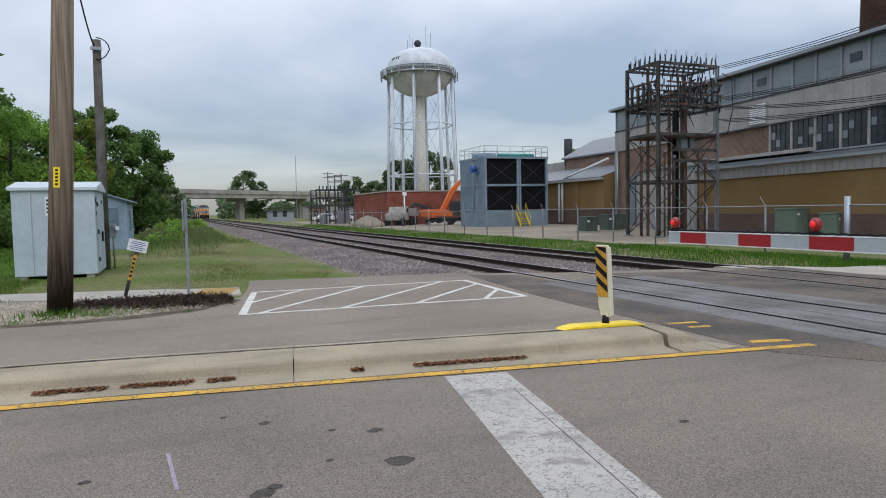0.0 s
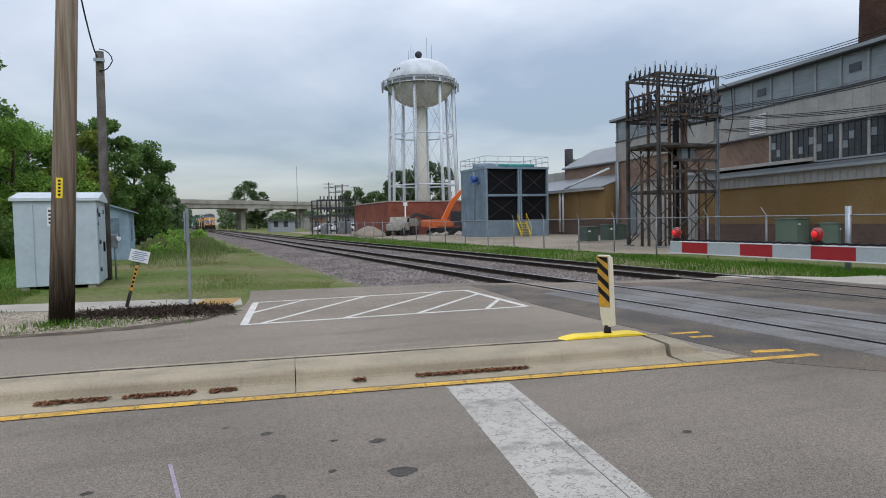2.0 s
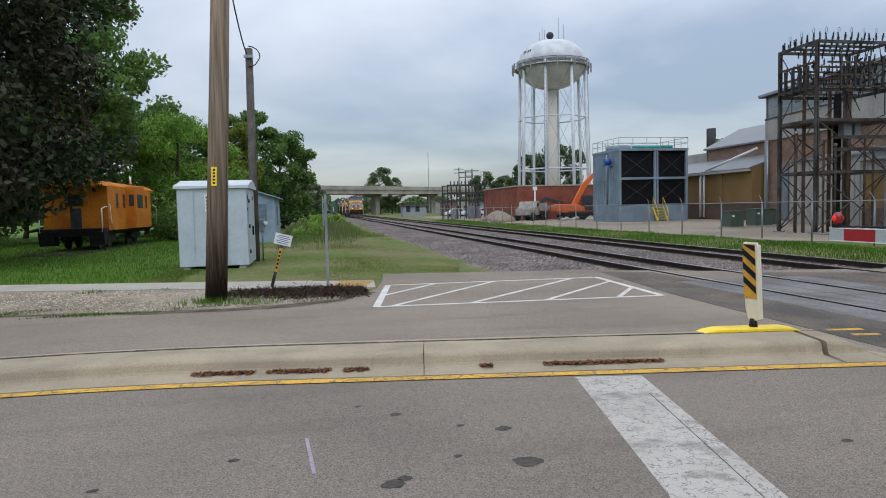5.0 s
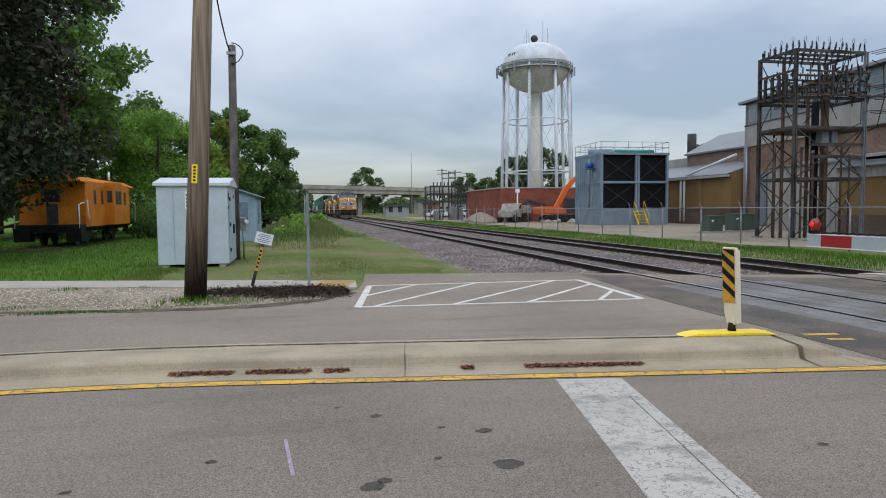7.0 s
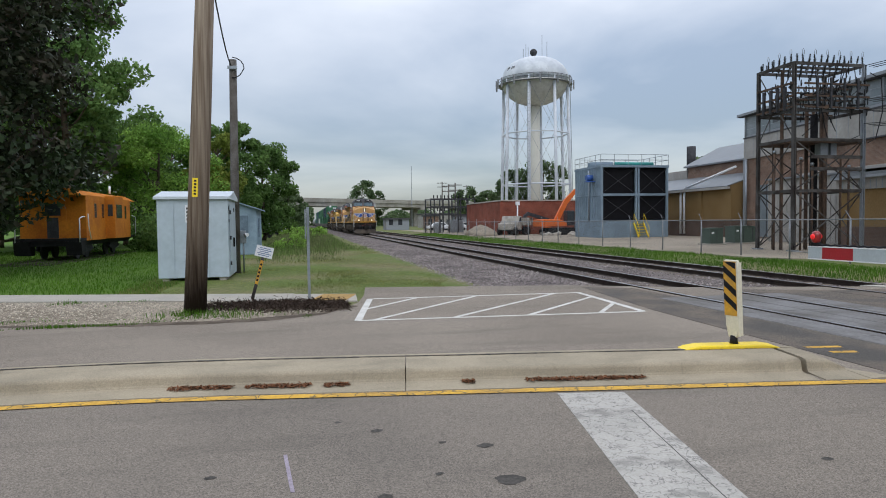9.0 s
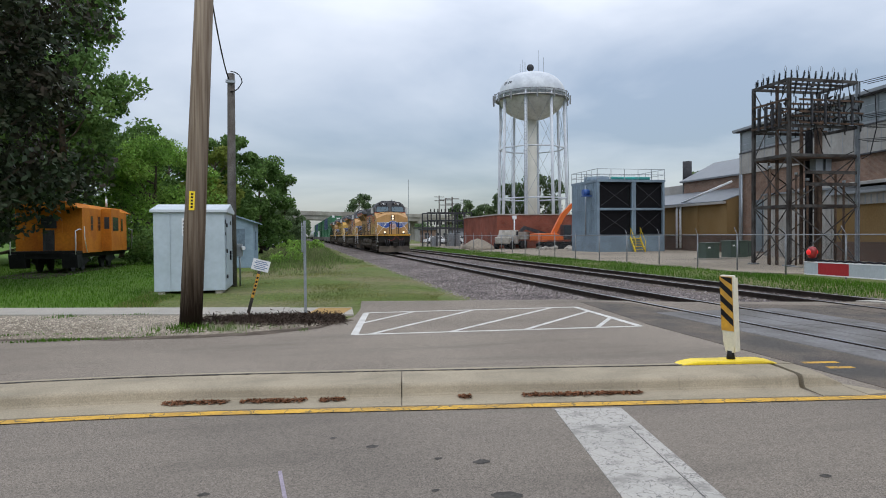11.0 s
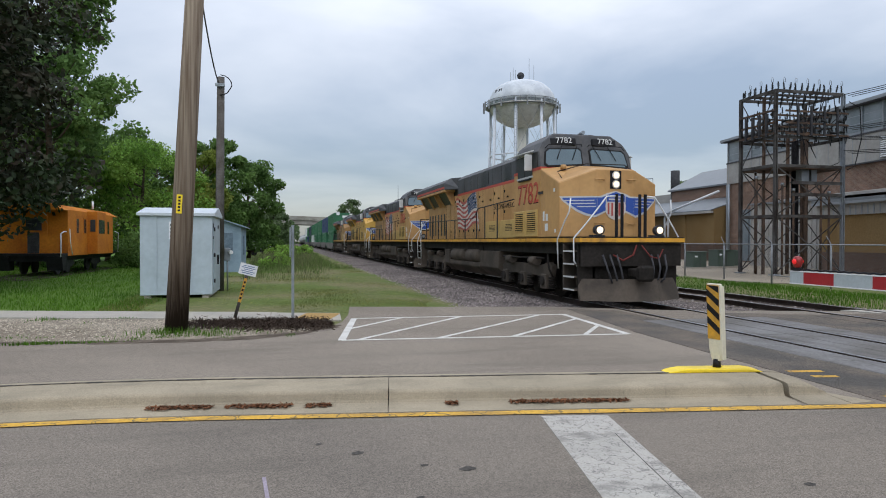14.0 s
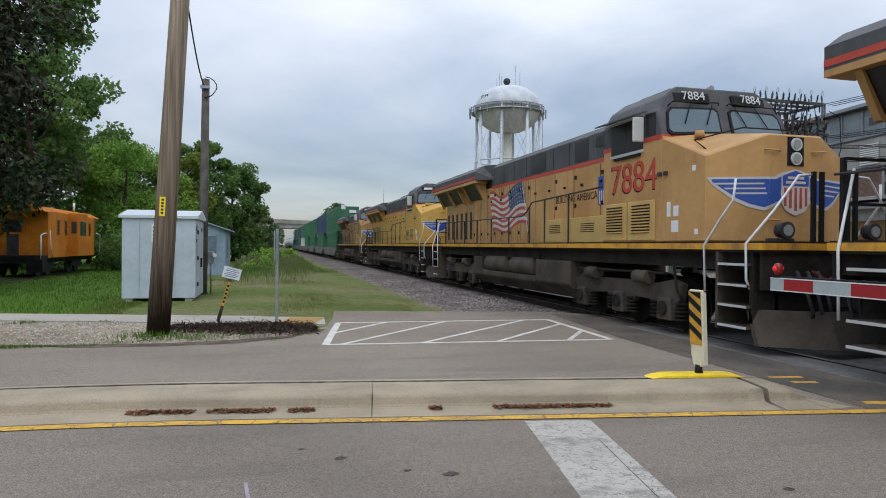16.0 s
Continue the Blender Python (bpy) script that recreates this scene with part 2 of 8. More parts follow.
def leafy(m, share=0.45):
    """Lets light through a leaf."""
    t = m.node_tree
    b = t.nodes["Principled BSDF"]
    tr = t.nodes.new("ShaderNodeBsdfTranslucent")
    t.links.new(b.inputs["Base Color"].links[0].from_socket, tr.inputs["Color"])
    mx = t.nodes.new("ShaderNodeMixShader"); mx.inputs[0].default_value = share
    t.links.new(b.outputs[0], mx.inputs[1]); t.links.new(tr.outputs[0], mx.inputs[2])
    t.links.new(mx.outputs[0], t.nodes["Material Output"].inputs["Surface"])


def lush_side(m, colour):
    """Mown, watered lawn on the garden side of the plot."""
    t = m.node_tree
    b = t.nodes["Principled BSDF"]
    src = b.inputs["Base Color"].links[0].from_socket
    co = t.nodes.new("ShaderNodeTexCoord")
    nz = t.nodes.new("ShaderNodeTexNoise"); nz.inputs["Scale"].default_value = 0.5; nz.inputs["Detail"].default_value = 6
    sp = t.nodes.new("ShaderNodeSeparateXYZ")
    ad = t.nodes.new("ShaderNodeMath"); ad.operation = "MULTIPLY_ADD"; ad.inputs[1].default_value = 5.0
    r = t.nodes.new("ShaderNodeMapRange"); r.inputs[1].default_value, r.inputs[2].default_value, r.inputs[3].default_value, r.inputs[4].default_value = -2.6, 0.2, 0.92, 0.0
    mix = t.nodes.new("ShaderNodeMix"); mix.data_type = "RGBA"; mix.inputs[7].default_value = (*colour, 1)
    t.links.new(co.outputs["Object"], nz.inputs["Vector"]); t.links.new(co.outputs["Object"], sp.inputs[0])
    t.links.new(nz.outputs[0], ad.inputs[0]); t.links.new(sp.outputs[0], ad.inputs[2]); t.links.new(ad.outputs[0], r.inputs[0])
    t.links.new(r.outputs[0], mix.inputs[0]); t.links.new(src, mix.inputs[6]); t.links.new(mix.outputs[2], b.inputs["Base Color"])


lush_side(GROUND, (0.08, 0.155, 0.02))
for m in (LEAF_BRIGHT, LEAF_TALL, LEAF_YELLOW, LEAF_MID, LEAF_FAR, GRASS, WEED, DRY):
    leafy(m)


def streaks(m, colour, turn, vec, amount=0.55, lo=0.52, hi=0.72):
    """Long soft stains along one direction, such as tyre tracks."""
    t = m.node_tree
    b = t.nodes["Principled BSDF"]
    src = b.inputs["Base Color"].links[0].from_socket
    co = t.nodes.new("ShaderNodeTexCoord")
    mp = t.nodes.new("ShaderNodeMapping"); mp.inputs["Scale"].default_value = vec; mp.inputs["Rotation"].default_value = (0, 0, radians(turn))
    nz = t.nodes.new("ShaderNodeTexNoise"); nz.inputs["Scale"].default_value = 1.0; nz.inputs["Detail"].default_value = 8; nz.inputs["Roughness"].default_value = 0.65
    r = t.nodes.new("ShaderNodeMapRange"); r.inputs[1].default_value, r.inputs[2].default_value, r.inputs[4].default_value = lo, hi, amount
    mix = t.nodes.new("ShaderNodeMix"); mix.data_type = "RGBA"; mix.inputs[7].default_value = (*colour, 1)
    t.links.new(co.outputs["Object"], mp.inputs[0]); t.links.new(mp.outputs[0], nz.inputs["Vector"]); t.links.new(nz.outputs[0], r.inputs[0])
    t.links.new(r.outputs[0], mix.inputs[0]); t.links.new(src, mix.inputs[6]); t.links.new(mix.outputs[2], b.inputs["Base Color"])
    return m


streaks(ASPHALT, (0.10, 0.088, 0.074), 9.4, (0.25, 1.6, 1), 0.45)
streaks(ASPHALT, (0.07, 0.05, 0.035), 9.4, (2.2, 9.0, 1), 0.7, 0.63, 0.73)
streaks(ASPHALT_NEAR, (0.10, 0.088, 0.074), 9.4, (0.25, 1.6, 1), 0.4)
streaks(ASPHALT_NEAR, (0.07, 0.062, 0.055), 9.4, (5, 7, 1), 0.55, 0.66, 0.74)
streaks(PANEL, (0.08, 0.072, 0.066), 0, (3.0, 0.5, 1), 0.7, 0.5, 0.7)
streaks(CONCRETE, (0.15, 0.13, 0.095), 9.4, (1.1, 3.5, 5), 0.4, 0.5, 0.75)
streaks(CONCRETE, (0.10, 0.085, 0.06), 9.4, (9, 2, 3), 0.5, 0.62, 0.78)
streaks(WHITE_PAINT, (0.2, 0.19, 0.17), 0, (2.2, 3.5, 1), 0.8, 0.54, 0.66)


def pole_wood():
    m = material("utility pole wood", (0.21, 0.155, 0.115), 0.9, var=0.25, scale=3, fine=30, bump=0.5)
    t = m.node_tree
    b = t.nodes["Principled BSDF"]
    co = t.nodes.new("ShaderNodeTexCoord"); mp = t.nodes.new("ShaderNodeMapping"); mp.inputs["Scale"].default_value = (22, 22, 0.5)
    nz = t.nodes.new("ShaderNodeTexNoise"); nz.inputs["Scale"].default_value = 1.0; nz.inputs["Detail"].default_value = 6
    t.links.new(co.outputs["Object"], mp.inputs[0]); t.links.new(mp.outputs[0], nz.inputs["Vector"])
    cr2 = t.nodes.new("ShaderNodeValToRGB")
    cr2.color_ramp.elements[0].position, cr2.color_ramp.elements[0].color = 0.3, (0.15, 0.105, 0.075, 1)
    cr2.color_ramp.elements[1].position, cr2.color_ramp.elements[1].color = 0.65, (0.36, 0.295, 0.23, 1)
    t.links.new(nz.outputs[0], cr2.inputs[0])
    # creosote stain that soaks up from the butt
    sp = t.nodes.new("ShaderNodeSeparateXYZ"); t.links.new(co.outputs["Object"], sp.inputs[0])
    ns = t.nodes.new("ShaderNodeTexNoise"); ns.inputs["Scale"].default_value = 4
    t.links.new(mp.outputs[0], ns.inputs["Vector"])
    ad = t.nodes.new("ShaderNodeMath"); ad.operation = "MULTIPLY_ADD"; ad.inputs[1].default_value = 1.2
    t.links.new(ns.outputs[0], ad.inputs[0]); t.links.new(sp.outputs[2], ad.inputs[2])
    mr = t.nodes.new("ShaderNodeMapRange"); mr.inputs[1].default_value, mr.inputs[2].default_value = 0.9, 2.4
    t.links.new(ad.outputs[0], mr.inputs[0])
    mx = t.nodes.new("ShaderNodeMix"); mx.data_type = "RGBA"; mx.inputs[6].default_value = (0.03, 0.02, 0.014, 1)
    t.links.new(mr.outputs[0], mx.inputs[0]); t.links.new(cr2.outputs[0], mx.inputs[7]); t.links.new(mx.outputs[2], b.inputs["Base Color"])
    return m


POLE = pole_wood()
POLE_GREY = material("weathered grey pole wood", (0.13, 0.12, 0.11), 0.9, var=0.3, scale=2, fine=30, bump=0.4, second=(0.09, 0.08, 0.07))
CABINET = material("pale grey-blue cabinet paint", (0.42, 0.49, 0.54), 0.5, var=0.05, scale=1.2, fine=8, bump=0.05, second=(0.38, 0.445, 0.49))
CABINET_ROOF = material("light grey roof sheet", (0.52, 0.57, 0.61), 0.5, var=0.05)
SHED = material("blue-grey shed siding", (0.27, 0.36, 0.44), 0.7, var=0.1, scale=2, fine=20, second=(0.22, 0.30, 0.37))
SHED_DARK = material("darker boarded window", (0.17, 0.23, 0.29), 0.7)
ORANGE = material("weathered orange caboose paint", (0.58, 0.20, 0.022), 0.65, var=0.12, scale=1.2, fine=10, second=(0.48, 0.15, 0.02))
BLACK = material("black painted steel", (0.018, 0.018, 0.02), 0.6, var=0.3)
DARK = material("dark grey steel", (0.06, 0.06, 0.065), 0.6, 0.2, var=0.3)
WHITE = material("white paint", (0.75, 0.76, 0.77), 0.5, var=0.06, scale=2)
TANK_WHITE = material("water tower white paint", (0.58, 0.61, 0.64), 0.55, var=0.08, scale=0.6, fine=3, second=(0.47, 0.50, 0.54))
LEG_WHITE = material("tower leg white paint", (0.60, 0.63, 0.67), 0.55, var=0.06, scale=0.6, fine=3, second=(0.52, 0.55, 0.60))
TANK_LOWER = material("weathered tank belly paint", (0.62, 0.62, 0.58), 0.6, var=0.1, scale=0.5, fine=3, second=(0.5, 0.49, 0.45))
CREAM = material("cream riser paint", (0.62, 0.60, 0.53), 0.6, var=0.06, scale=0.5)
streaks(TANK_WHITE, (0.20, 0.19, 0.18), 0, (3, 3, 3), 0.7, 0.65, 0.71)
streaks(TANK_LOWER, (0.25, 0.22, 0.18), 0, (2, 2, 0.4), 0.5, 0.55, 0.72)
RED_BRICK = brick_material("red brick", (0.24, 0.072, 0.045), (0.19, 0.055, 0.036), (0.22, 0.1, 0.075))
OLD_BRICK = brick_material("old brown brick", (0.23, 0.135, 0.095), (0.155, 0.095, 0.07), (0.31, 0.25, 0.2), 0.22, 0.075)
CHIMNEY_BRICK = brick_material("chimney brick", (0.20, 0.10, 0.075), (0.14, 0.075, 0.058), (0.2, 0.15, 0.12), 0.22, 0.075)
TAN = material("tan painted wall", (0.22, 0.145, 0.065), 0.85, var=0.12, scale=0.4, fine=10, bump=0.2, second=(0.20, 0.125, 0.05))
PLINTH = brick_material("brown plinth brick", (0.13, 0.08, 0.06), (0.10, 0.065, 0.05), (0.14, 0.11, 0.09), 0.22, 0.075)
CLAD = material("beige metal cladding", (0.36, 0.345, 0.32), 0.6, var=0.08, scale=0.6, fine=5, second=(0.30, 0.285, 0.26))
CLAD_GREY = material("grey metal cladding", (0.28, 0.30, 0.32), 0.6, var=0.08, scale=0.5)
ROOF = material("grey metal roof", (0.18, 0.195, 0.21), 0.5, 0.2, var=0.08, scale=0.4, fine=5)
ROOF_DARK = material("dark roof felt", (0.09, 0.09, 0.095), 0.9, var=0.2)
PALE_GLASS = material("grey wired glass", (0.17, 0.20, 0.215), 0.25, var=0.15, scale=0.5, second=(0.24, 0.27, 0.285))
DARK_GLASS = material("dark window glass", (0.045, 0.052, 0.058), 0.12, var=0.3, scale=0.7)
COOL = material("blue-grey cooling tower steel", (0.20, 0.27, 0.33), 0.55, 0.1, var=0.1, scale=0.7, fine=8, second=(0.16, 0.215, 0.265))
LOUVRE_BLACK = material("black fill louvre", (0.008, 0.008, 0.01), 0.7, var=0.3)
TEAL = material("teal pipe", (0.03, 0.28, 0.25), 0.5)
BLUE_MOTOR = material("blue motor", (0.03, 0.1, 0.35), 0.5)
GREEN_BOX = material("dark green transformer paint", (0.055, 0.085, 0.065), 0.55, var=0.1, scale=2)
GREEN_BOX_PALE = material("sage green transformer paint", (0.13, 0.19, 0.14), 0.55, var=0.1, scale=2)
EXC_ORANGE = material("orange machine paint", (0.62, 0.13, 0.02), 0.5, var=0.1)
DIRTY_WHITE = material("dusty off-white paint", (0.36, 0.34, 0.30), 0.7, var=0.2, scale=1.5, second=(0.24, 0.22, 0.19))
RED = material("red reflective sheeting", (0.33, 0.015, 0.02), 0.45, var=0.06, scale=6)
GATE_GREY = material("grey-white reflective sheeting", (0.40, 0.45, 0.47), 0.45, var=0.06, scale=6)
MARKER_WHITE = material("aged cream plastic", (0.70, 0.66, 0.52), 0.5, var=0.08, scale=5)
RED_LAMP = glow("lit red lamp lens", (0.8, 0.02, 0.02), 0.32)
RED_RIM = material("unlit red lens", (0.30, 0.018, 0.015), 0.3)
TACTILE = material("ochre tactile paving", (0.42, 0.27, 0.10), 0.85, var=0.15, scale=4)
INSUL = material("brown-grey porcelain", (0.03, 0.032, 0.033), 0.6, var=0.2)
PURPLE = material("faded pink marking paint", (0.33, 0.285, 0.33), 0.9, var=0.2)
OIL = material("oil stain", (0.075, 0.068, 0.06), 0.8, var=0.3, scale=8)


# ---- mesh helpers ----
def box(bm, x0, x1, y0, y1, z0, z1, m=None):
    vs = [bm.verts.new(Vector(c) if m is None else m @ Vector(c)) for c in
          ((x0, y0, z0), (x1, y0, z0), (x1, y1, z0), (x0, y1, z0), (x0, y0, z1), (x1, y0, z1), (x1, y1, z1), (x0, y1, z1))]
    for f in ((3, 2, 1, 0), (4, 5, 6, 7), (0, 1, 5, 4), (1, 2, 6, 5), (2, 3, 7, 6), (3, 0, 4, 7)):
        bm.faces.new([vs[i] for i in f])
    return bm


def rod(bm, a, b, r0, r1=None, n=8):
    a, b = Vector(a), Vector(b)
    r1 = r0 if r1 is None else r1
    q = (b - a).to_track_quat("Z", "Y").to_matrix()
    rings = []
    for p, r in ((a, r0), (b, r1)):
        rings.append([bm.verts.new(p + q @ Vector((r * math.cos(k * 2 * math.pi / n), r * math.sin(k * 2 * math.pi / n), 0))) for k in range(n)])
    for k in range(n):
        f = bm.faces.new((rings[0][k], rings[0][(k + 1) % n], rings[1][(k + 1) % n], rings[1][k]))
        f.smooth = n > 6
    bm.faces.new(rings[0][::-1]); bm.faces.new(rings[1])
    return bm


def tube(bm, pts, r, n=6):
    pts = [Vector(p) for p in pts]
    rings = []
    for k, p in enumerate(pts):
        d = pts[min(k + 1, len(pts) - 1)] - pts[max(k - 1, 0)]
        up = Vector((0, 0, 1)) if abs(d.normalized().z) < 0.9 else Vector((0, 1, 0))
        u = d.cross(up).normalized() * r
        v = u.cross(d).normalized() * r
        ring = [bm.verts.new(p + u * math.cos(j * 2 * math.pi / n) + v * math.sin(j * 2 * math.pi / n)) for j in range(n)]
        if rings:
            gap = [sum((ring[(j + s) % n].co - rings[-1][j].co).length for j in range(n)) for s in range(n)]
            s = gap.index(min(gap))
            ring = ring[s:] + ring[:s]
            for j in range(n):
                bm.faces.new((rings[-1][j], rings[-1][(j + 1) % n], ring[(j + 1) % n], ring[j])).smooth = True
        rings.append(ring)
    bm.faces.new(rings[0][::-1]); bm.faces.new(rings[-1])
    return bm


def beam(bm, a, b, w, h=None):
    """A square bar between two points."""
    h = h or w
    a, b = Vector(a), Vector(b)
    q = (b - a).to_track_quat("Z", "Y").to_matrix().to_4x4()
    box(bm, -w / 2, w / 2, -h / 2, h / 2, 0, (b - a).length, Matrix.Translation(a) @ q)
    return bm


def prism(bm, poly, axis, lo, hi):
    """A polygon (in the two other axes, in order) drawn out along an axis."""
    def at(p, v):
        return {"x": (v, p[0], p[1]), "y": (p[0], v, p[1]), "z": (p[0], p[1], v)}[axis]
    a = [bm.verts.new(at(p, lo)) for p in poly]
    b = [bm.verts.new(at(p, hi)) for p in poly]
    n = len(poly)
    for k in range(n):
        bm.faces.new((a[k], a[(k + 1) % n], b[(k + 1) % n], b[k]))
    bm.faces.new(a[::-1]); bm.faces.new(b)
    bmesh.ops.recalc_face_normals(bm, faces=bm.faces)
    return bm


def lathe(bm, profile, n=24, centre=(0, 0, 0)):
    rings = [[bm.verts.new((centre[0] + r * math.cos(2 * math.pi * k / n), centre[1] + r * math.sin(2 * math.pi * k / n), centre[2] + z)) for k in range(n)] for r, z in profile]
    for a, b in zip(rings, rings[1:]):
        for k in range(n):
            bm.faces.new((a[k], a[(k + 1) % n], b[(k + 1) % n], b[k])).smooth = True
    bm.faces.new(rings[0][::-1]); bm.faces.new(rings[-1])
    return bm


def mesh_of(name, bm, mat, bevel=0.0):
    if bevel:
        bmesh.ops.bevel(bm, geom=[e for e in bm.edges], offset=bevel, segments=1, affect="EDGES", clamp_overlap=True)
    me = bpy.data.meshes.new(name)
    bm.to_mesh(me)
    bm.free()
    me.materials.append(mat)
    return me


def part(name, bm, mat, parent, label="", bevel=0.0):
    ob = new(name, mesh_of(name, bm, mat, bevel))
    ob.parent = parent
    return tagged(ob, label) if label else ob


def thing(name, label, category, group="", at=None):
    ob = new(name)
    ob.empty_display_size = 0.2
    if at is not None:
        ob.matrix_world = at
    return tagged(ob, label, category, group)


def solid(name, bm, mat, label, category, group="", kind="", bevel=0.0):
    return tagged(new(name, mesh_of(name, bm, mat, bevel)), label, category, group, kind)


def raw(name, verts, faces, mat):
    me = bpy.data.meshes.new(name)
    me.from_pydata(verts, [], faces)
    me.materials.append(mat)
    return me


def B():
    return bmesh.new()


def text_mesh(name, words, size, mat, parent, m, depth=0.004, align="CENTER", label=""):
    cu = bpy.data.curves.new(name, "FONT")
    cu.body, cu.size, cu.extrude, cu.align_x, cu.align_y = words, size, depth, align, "CENTER"
    tmp = bpy.data.objects.new(name, cu)
    me = bpy.data.meshes.new_from_object(tmp)
    bpy.data.objects.remove(tmp)
    me.materials.clear(); me.materials.append(mat)
    ob = new(name, me)
    ob.parent = parent
    ob.matrix_basis = m
    return tagged(ob, label) if label else ob


# ---- ground, road and tracks ----
XC, X2 = 8.95, 13.2  # the middle of either track
U, V = Vector((0.9866, -0.163)), Vector((0.163, 0.9866))


def rd(s, d):
    """A place on the road: s metres along it, d metres beyond the yellow line."""
    p = Vector((0, 6.46)) + s * U + d * V
    return (p.x, p.y)


def kb(s, d):
    """A place beside the median, which bends gently towards the lane."""
    k = max(0.0, -0.6 - max(s, -6.0))
    return rd(s, d - 0.032 * k * k)


def smooth(a, b, x):
    t = np.clip((x - a) / (b - a), 0, 1)
    return t * t * (3 - 2 * t)


def ground_z(x, y):
    dip = smooth(3.2, 5.5, x) * (1 - smooth(15.2, 17.5, x))
    bank = smooth(-2.5, -0.5, x) * (1 - smooth(1.5, 3.5, x)) * smooth(34, 46, y) * (1 - smooth(160, 200, y))
    return -0.045 - 0.12 * dip + 0.35 * bank


def ground():
    xs = np.unique(np.concatenate([np.linspace(-2500, -60, 12), np.linspace(-60, -12, 20), np.linspace(-12, 22, 60), np.linspace(22, 80, 20), np.linspace(80, 2500, 12)]))
    ys = np.unique(np.concatenate([np.linspace(-2500, -20, 10), np.linspace(-20, 100, 100), np.linspace(100, 400, 40), np.linspace(400, 2600, 12)]))
    X, Y = np.meshgrid(xs, ys)
    Z = ground_z(X, Y)
    n = len(xs)
    idx = np.arange(len(ys) * n).reshape(len(ys), n)
    faces = np.stack([idx[:-1, :-1], idx[:-1, 1:], idx[1:, 1:], idx[1:, :-1]], -1).reshape(-1, 4)
    me = raw("ground", np.stack([X, Y, Z], -1).reshape(-1, 3).tolist(), faces.tolist(), GROUND)
    tagged(new("ground", me), "grassy ground with worn earth patches", "ground", kind="structure")


def slab(name, poly, z0, z1, mat, label, category, kind="structure"):
    bm = prism(B(), poly, "z", z0, z1)
    bmesh.ops.triangulate(bm, faces=[f for f in bm.faces if len(f.verts) > 4])
    return solid(name, bm, mat, label, category, kind=kind)


ROAD = [rd(-70, 0.2), rd(-70, 5.4), (-4.89, 12.31), (-3.06, 12.0), (-1.68, 11.86), (-1.0, 11.94), (-0.27, 12.16), (0.36, 12.4), (0.85, 13.05), (1.2, 13.9), (1.45, 15.2),
        (1.65, 17.0), (6.74, 15.85), (9.3, 14.4), (13.3, 13.2), (14.1, 11.5), (14.9, 9.7), rd(80, 5.6), rd(80, 0.2)]


def road():
    slab("road", ROAD, -0.3, 0.0, ASPHALT, "worn grey asphalt road with fine cracks", "road")
    slab("road_lane", [rd(-70, -5.6), rd(80, -5.6), rd(80, 0.198), rd(-70, 0.198)], -0.3, 0.0, ASPHALT_NEAR, "worn darker grey asphalt lane with oil spots", "road")
    # darker patched strip beside the crossing
    slab("road_patch", [(6.2, 5.3), (7.9, 3.0), (7.98, 14.6), (6.9, 15.2), (6.4, 11)], -0.2, 0.006, ASPHALT_DARK, "darker patched asphalt beside the rails", "asphalt patch")
    slab("road_patch", [(9.98, 2.5), (12.3, 1.5), (12.3, 12.6), (9.98, 13.6)], -0.2, 0.006, ASPHALT_DARK, "rough patched asphalt between the two tracks", "asphalt patch")


def stripe(name, a, b, w, mat, label, parent=None, z=0.004):
    a, b = Vector((*a, 0)), Vector((*b, 0))
    side = (b - a).normalized().cross(Vector((0, 0, 1))) * w / 2
    bm = B()
    lo = [bm.verts.new(p + Vector((0, 0, 0.0005))) for p in (a - side, b - side, b + side, a + side)]
    hi = [bm.verts.new(p + Vector((0, 0, z))) for p in (a - side, b - side, b + side, a + side)]
    bm.faces.new(hi)
    for k in range(4):
        bm.faces.new((lo[k], lo[(k + 1) % 4], hi[(k + 1) % 4], hi[k]))
    bmesh.ops.recalc_face_normals(bm, faces=bm.faces)
    if parent:
        return part(name, bm, mat, parent)
    return solid(name, bm, mat, label, "road marking", kind="structure")


